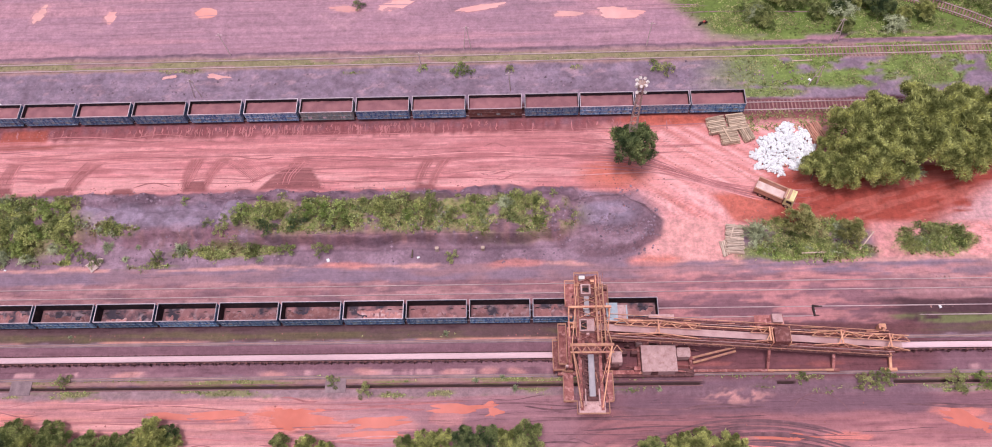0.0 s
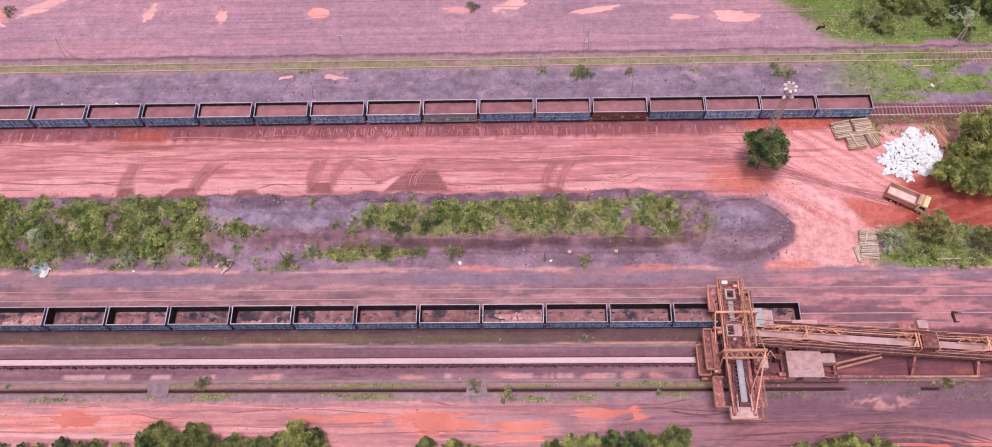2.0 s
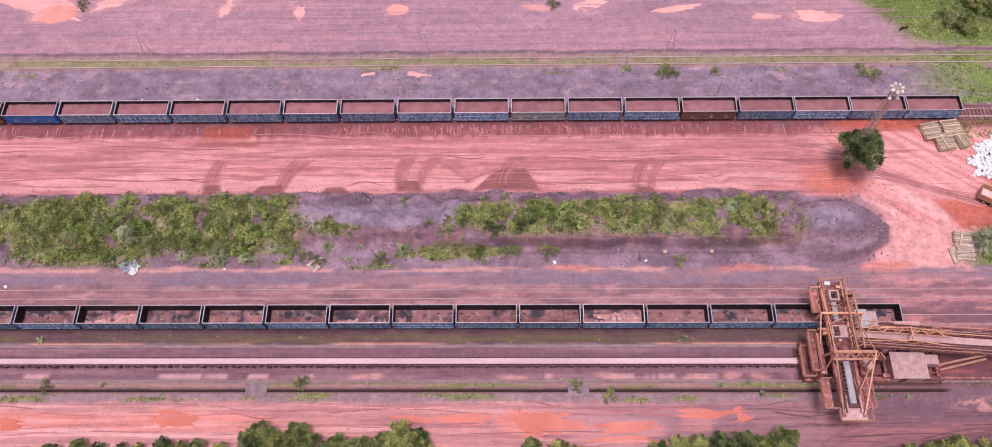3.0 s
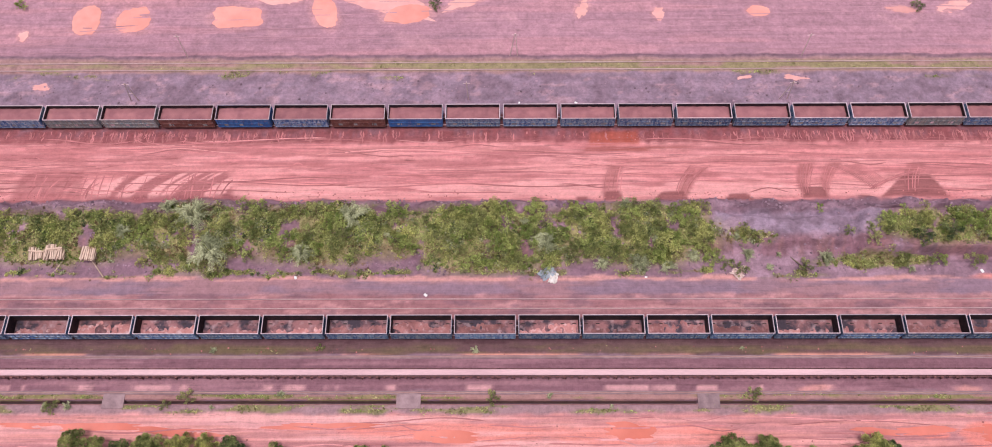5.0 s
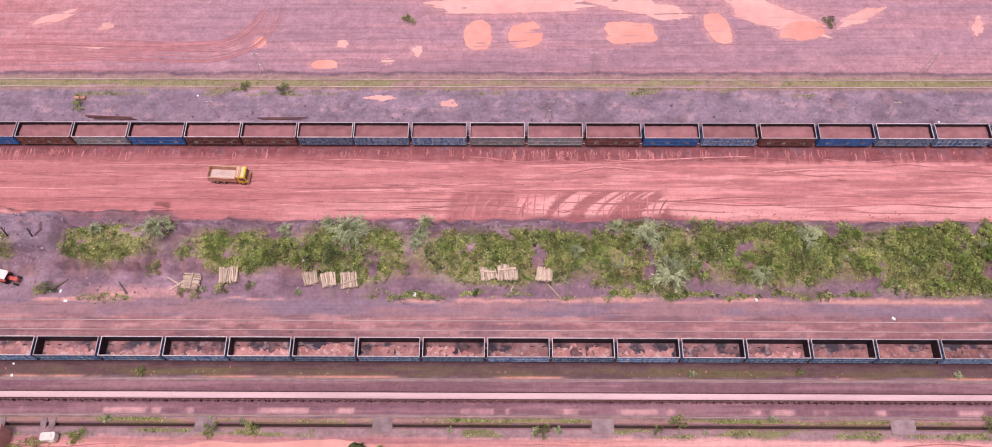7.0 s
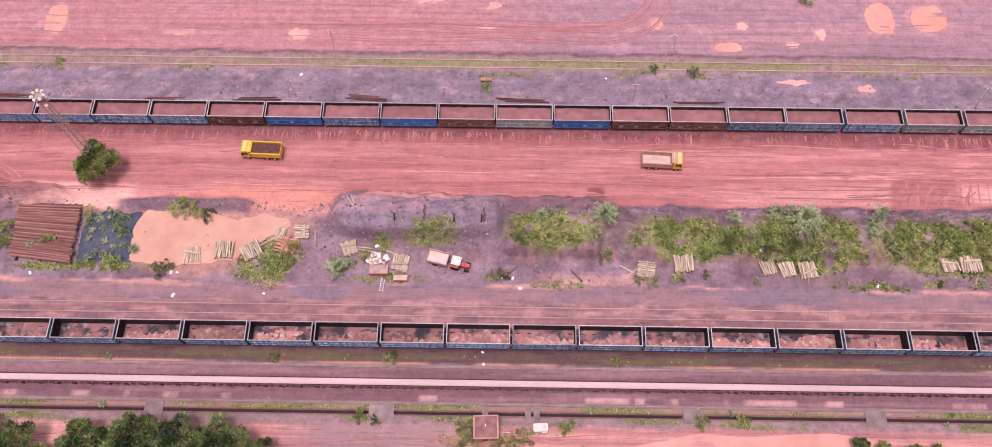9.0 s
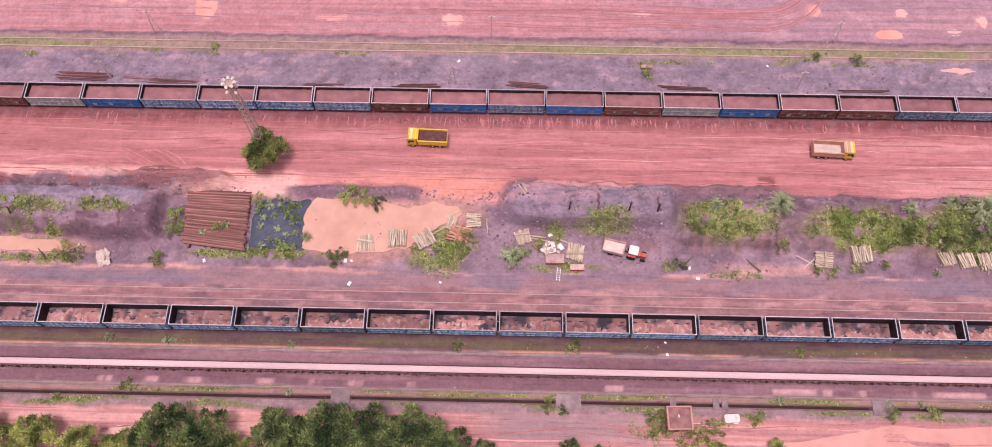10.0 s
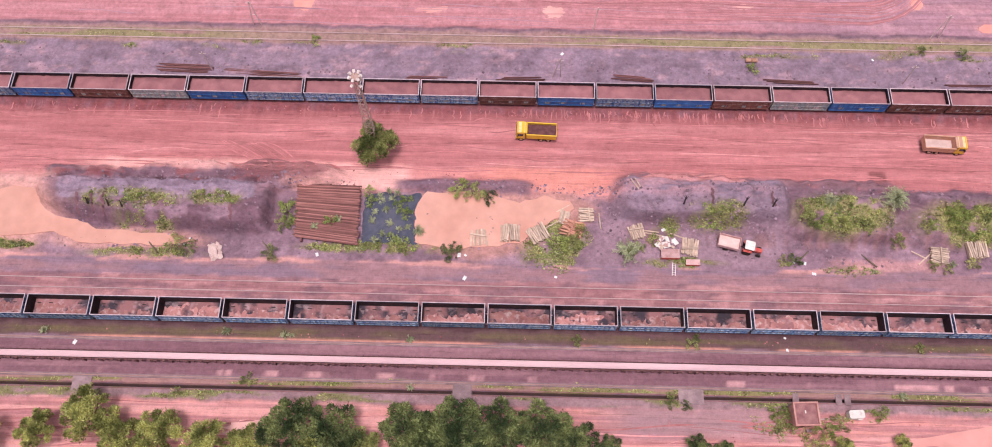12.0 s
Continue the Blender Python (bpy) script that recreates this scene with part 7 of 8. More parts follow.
# dark branched uprights added in place of cracks in the bare mound
for x, y, h in ((-297.7, 64.6, 2.0), (-288.2, 64.6, 2.4), (-283.8, 64.3, 2.2), (-391.8, 62.5, 1.4), (-388.4, 62.2, 1.6), (-386.2, 62.0, 1.4)):
    g = Geo()
    g.tube((0, 0, 0), (0.1, 0.5, h), 0.16, 0.06, n=6)
    g.tube((0.05, 0.25, h * 0.5), (0.5, 0.6, h * 0.9), 0.08, 0.03, n=5)
    g.tube((0.07, 0.35, h * 0.7), (-0.4, 0.6, h), 0.06, 0.02, n=5)
    o = g.obj("dead_stump", M["under"])
    o.matrix_basis = on_ground(x, y)
    tagged(o, "dark branched upright standing in for a crack in the spoil mound", "stump", "dead stumps")

# ---- vegetation ----
def leaf_cloud(centres, radii, count, size, seed, flat=0.75, narrow=0.6, spray=0.0):
    """Small leaf quads on the outsides of many overlapping clumps; spray turns them outwards and up, like twigs."""
    r = np.random.RandomState(seed)
    which = r.choice(len(centres), count, p=np.array(radii) ** 2 / np.sum(np.array(radii) ** 2))
    d = r.normal(size=(count, 3))
    d /= np.linalg.norm(d, axis=1)[:, None]
    d[:, 2] = np.where(d[:, 2] < -0.35, -d[:, 2], d[:, 2])
    rad = np.array(radii)[which] * (0.5 + 0.62 * r.rand(count) ** 0.6 + 0.35 * (r.rand(count) > 0.93))
    p = np.array(centres)[which] + d * rad[:, None] * np.array([1, 1, flat])
    nrm = d + 0.5 * r.normal(size=(count, 3)) + np.array([0, 0, 0.25])
    nrm /= np.linalg.norm(nrm, axis=1)[:, None]
    a = np.cross(nrm, r.normal(size=(count, 3)))
    if spray:
        a = a / np.linalg.norm(a, axis=1)[:, None] + spray * (d + np.array([0, 0, 0.6]))
        nrm = np.cross(a, r.normal(size=(count, 3)))
        nrm /= np.linalg.norm(nrm, axis=1)[:, None]
    a /= np.linalg.norm(a, axis=1)[:, None]
    b = np.cross(nrm, a)
    s = size * (0.6 + 0.8 * r.rand(count))[:, None]
    v = np.stack([p - a * s, p - b * s * narrow, p + a * s, p + b * s * narrow], 1).reshape(-1, 3)
    return v, np.arange(len(v)).reshape(-1, 4)


def tree_kind(seed, radius, height, count, leaf, material, clumps, spread=0.7, puff=(0.26, 0.42), spray=0.0):
    """The mesh data of a trunk with limbs and of a crown."""
    r = random.Random(seed)
    cs, rs = [], []
    for k in range(clumps):
        a = 2.4 * k + r.uniform(-0.4, 0.4)
        q = radius * spread * math.sqrt((k + 0.5) / clumps)
        z = height * (0.92 - 0.42 * (q / radius) ** 1.5) + r.uniform(-0.12, 0.08) * height
        cs.append((q * math.cos(a), q * math.sin(a), z))
        rs.append(radius * r.uniform(*puff))
    g = Geo()
    fork = Vector((0.1 * radius * r.uniform(-1, 1), 0.1 * radius * r.uniform(-1, 1), height * 0.32))
    g.tube((0, 0, -0.3), fork, 0.05 * height * 0.55, 0.035 * height * 0.6, n=8)
    for c in cs[:: max(1, clumps // 9)]:
        mid = fork.lerp(Vector(c), 0.55) + Vector((r.uniform(-0.2, 0.2), r.uniform(-0.2, 0.2), 0.1 * height * r.random()))
        g.tube(fork, mid, 0.02 * height, 0.012 * height, n=6)
        g.tube(mid, c, 0.012 * height, 0.004 * height, n=5)
    v, q = leaf_cloud(cs, rs, count, leaf, seed, 0.85 if spray else 0.75, 0.3 if spray else 0.6, spray)
    return g.data("trunk", M["bark"]), fast_mesh("crown", v, q, M[material])


def spiky_kind(seed, radius, height, stems, material):
    """A feathery shrub: arching stems, each set with narrow leaflets."""
    r = np.random.RandomState(seed)
    vs = []
    g = Geo()
    for k in range(stems):
        a, out = r.uniform(0, 6.28), radius * (0.3 + 0.85 * r.rand() ** 1.3)
        d = np.array([math.cos(a), math.sin(a), 0])
        side = np.array([-d[1], d[0], 0])
        top = height * (1.05 - 0.5 * out / radius) * r.uniform(0.7, 1.1)
        pts = [d * out * u ** 0.9 + np.array([0, 0, top * math.sin(u * 2.2) / math.sin(1.9)]) for u in np.linspace(0, 1, 7)]
        g.tube(pts[0], pts[3], 0.055, 0.035, n=4, caps=False)
        g.tube(pts[3], pts[6], 0.035, 0.015, n=4, caps=False)
        for i in range(1, 7):
            for s in (-1, 1):
                for w in (0.0, 0.5):
                    p = pts[i - 1] * w + pts[i] * (1 - w)
                    ln = 0.17 * radius * r.uniform(0.5, 1.3)
                    tip = p + side * s * ln + d * ln * 0.7 + np.array([0, 0, r.uniform(-0.1, 0.12)])
                    wv = d * 0.032 * radius ** 0.5
                    vs += [p, (p + tip) / 2 + wv, tip, (p + tip) / 2 - wv]
    v = np.array(vs)
    return g.data("stem", M[material]), fast_mesh("foliage", v, np.arange(len(v)).reshape(-1, 4), M[material])


def plant(kind, at, name, label, category, group="", trunk="trunk", crown="crown"):
    t = hold(name, label, category, group, at=at)
    for nm, data in ((trunk, kind[0]), (crown, kind[1])):
        o = new(nm, data)
        o.parent = t
    return t


OLIVE = [tree_kind(100 + s, 4.8, 9.5, 15000, 0.26, "leaf_olive", 17, 0.86, (0.19, 0.38), 1.1) for s in range(3)]
WILLOW = tree_kind(107, 3.0, 5.4, 4200, 0.24, "leaf_willow", 18, 0.9, (0.14, 0.33), 1.4)
ROUND = [tree_kind(110, 4.2, 10.2, 12000, 0.26, "leaf_dark", 30, 0.85, (0.16, 0.34), 0.9), tree_kind(111, 3.5, 5.4, 8000, 0.24, "leaf", 26, 0.9, (0.14, 0.3), 1.4)]
WILD = [tree_kind(120 + s, 3.0, 4.8, 6500, 0.22, m, 24, 0.95, (0.13, 0.31), 1.0) for s, m in enumerate(("leaf_dark", "leaf_olive", "leaf"))]
BUSH = [tree_kind(130 + s, 1.3, 1.3, 800, 0.13, m, 13, 1.1, (0.12, 0.34), 0.5) for s, m in enumerate(("leaf", "leaf_bright", "leaf_olive", "leaf_dark"))]
SPIKY = [spiky_kind(140 + s, 1.7, 1.7, 40, "leaf_grey") for s in range(2)]
SMALLSPIKY = [spiky_kind(145 + s, 0.9, 0.9, 22, "leaf_grey") for s in range(2)]


def scaled(x, y, rz, s, sz=None, dz=0.0):
    return on_ground(x, y, rz, dz) @ Matrix.Diagonal((s, s, sz or s, 1))


def put(kind, x, y, s, rz, name, label, category, group, trunk="trunk", crown="crown"):
    return plant(kind, scaled(x, y, rz, s), name, label, category, group, trunk, crown)


r = random.Random(21)
# the grove by the side road
for i, (x, y, s) in enumerate([(26.5, 69.6, 0.62), (30.2, 69.4, 0.72), (34.0, 71.0, 0.95), (38.5, 70.2, 0.9), (33.4, 76.2, 0.95), (39.5, 75.6, 1.05), (45.0, 72.0, 0.95), (45.5, 78.0, 1.05), (38.6, 80.2, 0.75), (51.5, 76.0, 1.0), (51.0, 71.0, 0.85), (57.5, 75.0, 0.95), (45.6, 82.0, 0.8), (52.0, 81.0, 0.85), (58.5, 80.5, 0.85), (64, 77, 1.0), (29.8, 74.6, 0.45)]):
    put(OLIVE[i % 3], x, y, s, r.uniform(0, 360), "olive_tree", "leafy olive-green tree in the grove beside the side road", "tree", "grove trees")
for x, y, s in [(22.6, 60.4, 0.6), (30.6, 58.6, 0.5), (36.5, 68.6, 0.35)]:
    put(WILLOW, x, y, s * 1.5, r.uniform(0, 360), "olive_tree", "small olive-green tree on the verge", "tree", "verge trees")
put(ROUND[0], -4.0, 73.4, 1.0, 20, "round_tree", "dense dark green round tree around the mast foot", "tree", "")
plant(ROUND[1], scaled(-347.3, 74.0, 80, 1.02, 1.15), "round_tree", "dense green round tree around the mast foot", "tree")
# thicket along the near road
for i, (x, y, s, k) in enumerate([(-392, 27.6, 0.9, 1), (-384.6, 29.6, 1.25, 1), (-379.6, 26.4, 1.1, 1), (-374.5, 27.4, 1.1, 1), (-367.5, 25.8, 1.1, 1), (-361.5, 26.0, 1.0, 1), (-355.5, 28.3, 1.35, 0), (-350.0, 27.8, 1.35, 0), (-351.8, 25.0, 1.1, 1), (-345.5, 25.4, 1.0, 2), (-338.5, 28.2, 1.4, 0), (-332.5, 28.6, 1.45, 0), (-326.5, 28.4, 1.4, 0), (-335.5, 25.2, 1.3, 0), (-329, 25.0, 1.3, 0), (-320.4, 28.2, 1.4, 0), (-315.0, 27.2, 1.1, 0), (-400, 26.8, 1.0, 1), (-407, 26.4, 1.0, 1)]):
    put(WILD[k], x, y, s, r.uniform(0, 360), "thicket_tree", ("dark green", "olive", "fresh green")[k] + " bushy tree in the roadside thicket", "tree", "thicket trees")
for x0, x1, y, s in [(-130, -102, 25.4, 0.46), (-101, -75, 25.7, 0.66), (-59.5, -52, 25.4, 0.6), (-41, -22, 25.6, 0.74), (-5, 7, 24.8, 0.68), (-196, -186, 27.6, 0.66), (-184, -172, 27.4, 0.62), (-170, -150, 26.2, 0.48), (-228, -217, 30.2, 0.55)]:
    n = max(2, round((x1 - x0) / 2.7))
    for i in range(n):
        k = r.choice((0, 1, 1, 2) if s > 0.5 else (0, 1, 2))
        put(WILD[k], x0 + (x1 - x0) * i / (n - 1) + r.uniform(-0.6, 0.6), y + r.uniform(-0.8, 0.5), s * r.uniform(0.75, 1.15), r.uniform(0, 360), "roadside_shrub", ("dark green", "olive", "fresh green")[k] + " shrub beside the near road", "shrub", "roadside shrubs")
for x, y, s, k in [(-99.3, 26.6, 0.85, 2), (-78.6, 26.8, 0.85, 1), (-94.0, 27.6, 0.6, 2), (-76.2, 27.0, 0.55, 0), (-310.5, 27.0, 0.6, 0), (-298, 27.2, 0.6, 0), (-294.0, 26.8, 0.5, 0), (-277, 27.8, 0.5, 1), (-268.3, 28.6, 0.4, 1)]:
    put(WILD[k], x, y, s, r.uniform(0, 360), "roadside_shrub", ("dark green", "olive", "fresh green")[k] + " shrub beside the near road", "shrub", "roadside shrubs")
# green corner behind the yard
for i in range(46):
    x, y = r.uniform(15, 66), r.uniform(101.5, 116)
    if x < 16 + (104 - y) * -0.8 or abs(y - (113.4 - 0.1 * (x - 34) - 0.0085 * (x - 34) ** 2)) < 2.2:
        continue
    put(WILD[i % 3] if i % 4 else BUSH[0], x, y, r.uniform(0.45, 0.85) if i % 4 else 1.6, r.uniform(0, 360), "corner_shrub", "green shrub in the overgrown yard corner", "shrub", "corner shrubs")
for x, y, s in [(38.1, 105.0, 1.7), (47.0, 101.8, 1.5), (22, 105.5, 1.4), (43.5, 70.3, 1.2), (15.6, 59.3, 1.5), (30.0, 59.2, 1.2)]:
    put(SPIKY[0], x, y, s, r.uniform(0, 360), "feathery_shrub", "grey-green feathery shrub with arching stems", "shrub", "feathery shrubs", "stem", "foliage")
# shrubs on the spoil bank
for i, (x, y, s) in enumerate([(-232.4, 65.6, 1.9), (-183.6, 64.8, 1.7), (-180.0, 58.6, 2.0), (-157.2, 64.8, 1.5), (-165.3, 58.9, 1.3), (-125.6, 60.4, 1.3), (-110.4, 57.2, 1.2), (-106, 56.6, 0.9), (-220.6, 65.8, 1.0), (-221.3, 63.8, 0.8), (-264.2, 66.2, 1.3), (-112.0, 67.5, 0.8), (-236.0, 67.6, 0.9), (-195, 62.4, 0.8), (-25.6, 64.6, 0.9), (-92.6, 58.8, 0.7), (-116.5, 57.0, 0.8), (-188.5, 66.9, 0.9), (-101.6, 58.4, 0.8), (-80, 58.2, 0.8), (-339.6, 60, 0.6), (-306.4, 57.1, 1.25), (-230.4, 66.2, 1.0), (-243.0, 66.4, 0.8), (-219.8, 67.3, 0.9), (-262.8, 67.2, 1.0), (-274.3, 66.0, 0.7)]):
    if s:
        put(SPIKY[i % 2], x, y, s, r.uniform(0, 360), "feathery_shrub", "grey-green feathery shrub with arching stems", "shrub", "feathery shrubs", "stem", "foliage")
SPOTS = [(-57, 63.6, 1.5, 1), (-54.0, 63.0, 1.6, 1), (-60, 61.6, 1.3, 3), (-48, 64.5, 1.2, 0), (-43.5, 64.6, 1.4, 0), (-41, 63.2, 1.1, 1), (-38, 65.0, 1.2, 0), (-65, 60.6, 1.2, 3), (-68, 58.0, 1.1, 0), (-62, 57.6, 1.0, 1), (-56, 57.6, 1.1, 0), (-72.6, 60.4, 0.9, 0), (-80.1, 66.4, 0.6, 1), (-83.5, 56.6, 0.9, 0), (-34, 62.6, 0.9, 2), (-22, 64.6, 0.9, 2), (-93, 63.0, 0.8, 2), (-90.6, 61.6, 0.7, 2), (-96.4, 57.2, 0.9, 0)]
for i in range(130):
    x = r.uniform(-196, -98)
    SPOTS.append((x, 56.8 + 10.4 * r.random() ** 0.8, r.uniform(0.4, 1.2), r.choice((0, 0, 1, 1, 2, 2))))
for i in range(56):
    x = r.uniform(-264, -196)
    SPOTS.append((x, r.uniform(59.6, 66.6), r.uniform(0.35, 0.95), r.choice((0, 1, 2, 2))))
for i in range(60):
    SPOTS.append((r.uniform(-140, -99), 57.2 + 10.0 * r.random(), r.uniform(0.6, 1.3), r.choice((0, 1, 1, 2, 2))))
for i in range(46):
    SPOTS.append((r.uniform(-74, -16), 62.0 + 4.6 * r.random(), r.uniform(0.35, 0.9), r.choice((0, 1, 2, 2))))
SPOTS += [(-244, 62, 1.5, 0), (-241, 62.6, 1.5, 1), (-238.5, 61.0, 1.5, 0), (-235, 62, 1.4, 3), (-230, 61.5, 1.3, 0), (-276, 62.0, 1.0, 1), (-273, 61.4, 0.9, 2), (-269, 61.6, 0.9, 0), (-278, 62.6, 1.1, 0), (-360.6, 62.6, 1.4, 1), (-361.0, 60.6, 1.0, 0), (-333.4, 67.4, 1.2, 1), (-331.0, 66.8, 1.3, 0), (-328.6, 66.0, 1.0, 3), (-334.2, 56.6, 1.2, 3), (-306.6, 57.0, 0.8, 3), (-304.8, 57.8, 0.8, 0), (-302.4, 59.2, 0.7, 2), (-317.5, 58.4, 1.2, 1), (-315.0, 58.6, 1.0, 0), (-313.8, 60.6, 0.8, 2), (-377.6, 56.6, 1.3, 0), (-375.4, 56.6, 0.8, 3), (-362.6, 55.6, 1.0, 0), (-280.4, 56.2, 0.9, 3), (-282, 56.2, 0.7, 2), (-258.8, 56.0, 0.7, 0), (-252.5, 56.5, 0.8, 2), (-248.0, 57.0, 0.6, 0), (-284.6, 31.0, 1.3, 0), (-285.5, 32.8, 1.0, 1), (-279, 30.4, 1.2, 1), (-276.6, 31.4, 1.0, 0), (-280.6, 28.4, 1.4, 2), (-270.5, 32.8, 0.9, 1), (28.4, 34.4, 0.9, 2), (30.4, 34.6, 1.0, 0), (32.0, 35.2, 0.9, 0), (19.2, 35.2, 0.7, 0), (42, 34.2, 1.2, 0), (46, 34.4, 1.0, 1), (18.0, 57.0, 0.6, 1), (22, 56.6, 0.5, 1), (30, 58.2, 0.7, 2), (44, 59.4, 1.1, 0), (40.6, 56.8, 0.9, 2), (48.5, 58.4, 1.2, 0), (-354.5, 32.0, 0.0, 0), (-34.1, 93.9, 1.1, 1), (-32.4, 93.4, 0.9, 0), (-40.8, 94.4, 0.7, 1), (-24.6, 94, 0.6, 2), (-247, 95.2, 0.8, 3), (-254, 95.6, 0.7, 0), (-283.6, 91.4, 0.8, 1), (-359.7, 95.4, 0.8, 1), (-301, 34.0, 0.8, 0), (-298.8, 33.4, 0.6, 3), (-53.9, 110.0, 0.9, 3), (-145.4, 110.6, 0.9, 3), (-224.9, 111.0, 0.9, 1), (2.0, 94.0, 0.9, 1), (4.2, 93.0, 1.0, 2)]
for i, (x, y, s, k) in enumerate(SPOTS):
    if s:
        put(BUSH[k], x, y, s, r.uniform(0, 360), "weed_bush", ("green leafy", "fresh light green", "olive-green", "dark green")[k] + " weed bush growing on the yard soil", "bush", "weed bushes", "stem", "foliage")
for i in range(70):
    y0, spread = r.choice(((33.8, 0.25), (35.5, 0.3), (42.8, 0.4), (56.0, 0.7), (62.5, 4.0)))
    x, y = (r.uniform(-260, -20) if y0 > 50 else r.uniform(-400, 0)), y0 + r.uniform(-spread, spread)
    put(SMALLSPIKY[i % 2] if i % 3 else BUSH[0], x, y, r.uniform(0.4, 0.9), r.uniform(0, 360), "small_weed", "small pale green weed tuft on the soil", "weed", "weed tufts", "stem", "foliage")


for i, (x, y) in enumerate([(-347.4, 64.6), (-346.0, 66.0), (-344.0, 65.4), (-341.8, 65.2), (-347.0, 61.6), (-345.4, 59.2), (-343.6, 58.4), (-342.6, 60.0), (-345.0, 63.4), (-341.6, 62.6), (-346.4, 58.2), (-343.4, 66.6), (-342.0, 58.0), (-346.8, 63.0), (-344.2, 61.2), (-343.0, 63.8), (-345.8, 65.0), (-341.2, 60.4), (-348.0, 66.4), (-344.6, 66.8), (-356.0, 60.2), (-353.6, 61.2), (-352.4, 61.6)]):
    plant(SMALLSPIKY[i % 2] if i % 3 else BUSH[1], pose(x, y, 0.7 if i < 20 else 0.95, 0, 0, 40 * i) @ Matrix.Diagonal((0.75, 0.75, 0.6, 1)), "small_weed", "pale green weed growing through the spoil", "weed", "weed tufts", "stem", "foliage")


# ground cover of weeds wherever the soil is green
def weed_cover(name, label, count, size, material, seed, lo):
    rs = np.random.RandomState(seed)
    ok = (GX > -430) & (GX < 78) & (GY > 22) & (GY < 116)
    wgt = np.where(ok, np.clip(green - lo, 0, 1) * step(0.38, 0.6, fbm(GX / 1.6 + seed, GY / 1.6)), 0).ravel()
    pick = rs.choice(len(wgt), count, p=wgt / wgt.sum())
    x = GX.ravel()[pick] + rs.uniform(-0.3, 0.3, count)
    y = GY.ravel()[pick] + rs.uniform(-0.25, 0.25, count)
    z = ground_height(x, y)
    keep = ~((y > 34.1) & (y < 35.1))
    x, y, z = x[keep], y[keep], z[keep]
    n = len(x)
    vs = []
    for k in range(4):
        a = rs.uniform(0, 6.28, n)
        out = size * rs.uniform(0.5, 1.3, n)
        d = np.stack([np.cos(a), np.sin(a), rs.uniform(0.1, 0.9, n)], 1)
        w = np.stack([-np.sin(a), np.cos(a), np.zeros(n)], 1) * (out * rs.uniform(0.2, 0.4, n))[:, None]
        base = np.stack([x, y, z - 0.02], 1)
        tip = base + d * out[:, None]
        mid = (base + tip) / 2 + np.array([0, 0, 0.06])
        vs.append(np.stack([base, mid + w, tip, mid - w], 1))
    v = np.concatenate(vs).reshape(-1, 3)
    return tagged(new(name, fast_mesh(name, v, np.arange(len(v)).reshape(-1, 4), M[material])), label, "weeds", kind="stuff")


def undergrowth(name, label, count, lo, hi, per, leaf, material, seed, floor, grain):
    """Low leafy clumps, each a dome of small leaves, crowding where the soil is green."""
    rs = np.random.RandomState(seed)
    ok = (GX > -430) & (GX < 78) & (GY > 52) & (GY < 72)
    wgt = np.where(ok, np.clip(green - floor, 0, 1) * step(0.5, 0.66, fbm(GX / grain + seed, GY / grain + 3)), 0).ravel()
    wgt = wgt * (1 - 0.85 * step(-246, -264, GX) - 0.35 * band(GX, -262, -202, 6) - 0.45 * step(-76, -66, GX)).clip(0, 1).ravel()
    pick = rs.choice(len(wgt), count, p=wgt / wgt.sum())
    x, y = GX.ravel()[pick] + rs.uniform(-0.3, 0.3, count), GY.ravel()[pick] + rs.uniform(-0.3, 0.3, count)
    z, rad = ground_height(x, y), lo + (hi - lo) * rs.rand(count) ** 2
    c = np.repeat(np.stack([x, y, z], 1), per, 0)
    n = count * per
    d = rs.normal(size=(n, 3))
    d /= np.linalg.norm(d, axis=1)[:, None]
    d[:, 2] = np.abs(d[:, 2])
    p = c + d * (np.repeat(rad, per) * (0.55 + 0.55 * rs.rand(n)))[:, None] * np.array([1, 1, 0.8])
    a = d + 0.9 * rs.normal(size=(n, 3))
    a /= np.linalg.norm(a, axis=1)[:, None]
    b = np.cross(a, rs.normal(size=(n, 3)))
    b /= np.linalg.norm(b, axis=1)[:, None]
    s = leaf * (0.6 + 0.8 * rs.rand(n))[:, None]
    v = np.stack([p - a * s, p - b * s * 0.5, p + a * s, p + b * s * 0.5], 1).reshape(-1, 3)
    return tagged(new(name, fast_mesh(name, v, np.arange(len(v)).reshape(-1, 4), M[material])), label, "undergrowth", kind="stuff")


undergrowth("leafy_undergrowth", "dark and light green leafy undergrowth on the spoil bank", 1500, 0.3, 1.05, 34, 0.15, "leaf", 11, 0.3, 2.4)
undergrowth("olive_undergrowth", "olive leafy undergrowth on the spoil bank", 2100, 0.25, 0.85, 28, 0.14, "leaf_olive", 12, 0.25, 2.0)
undergrowth("bright_undergrowth", "bright green leafy clumps on the spoil bank", 950, 0.3, 0.95, 32, 0.15, "leaf_bright", 13, 0.4, 3.2)
undergrowth("dark_undergrowth", "deep green leafy clumps on the spoil bank", 700, 0.3, 0.9, 30, 0.15, "leaf_dark", 14, 0.35, 2.8)
undergrowth("grey_undergrowth", "grey-green feathery clumps on the spoil bank", 700, 0.25, 0.8, 30, 0.15, "leaf_grey", 16, 0.3, 2.6)
undergrowth("dry_undergrowth", "dry brown stalks among the weeds on the spoil bank", 2400, 0.15, 0.5, 14, 0.13, "dryweed", 15, 0.15, 2.2)
weed_cover("weed_cover", "mixed olive and green weeds covering the soil", 34000, 0.22, "weed", 1, 0.25)
weed_cover("grass_cover", "fresh green grass and creepers covering the soil", 26000, 0.2, "leaf", 2, 0.35)
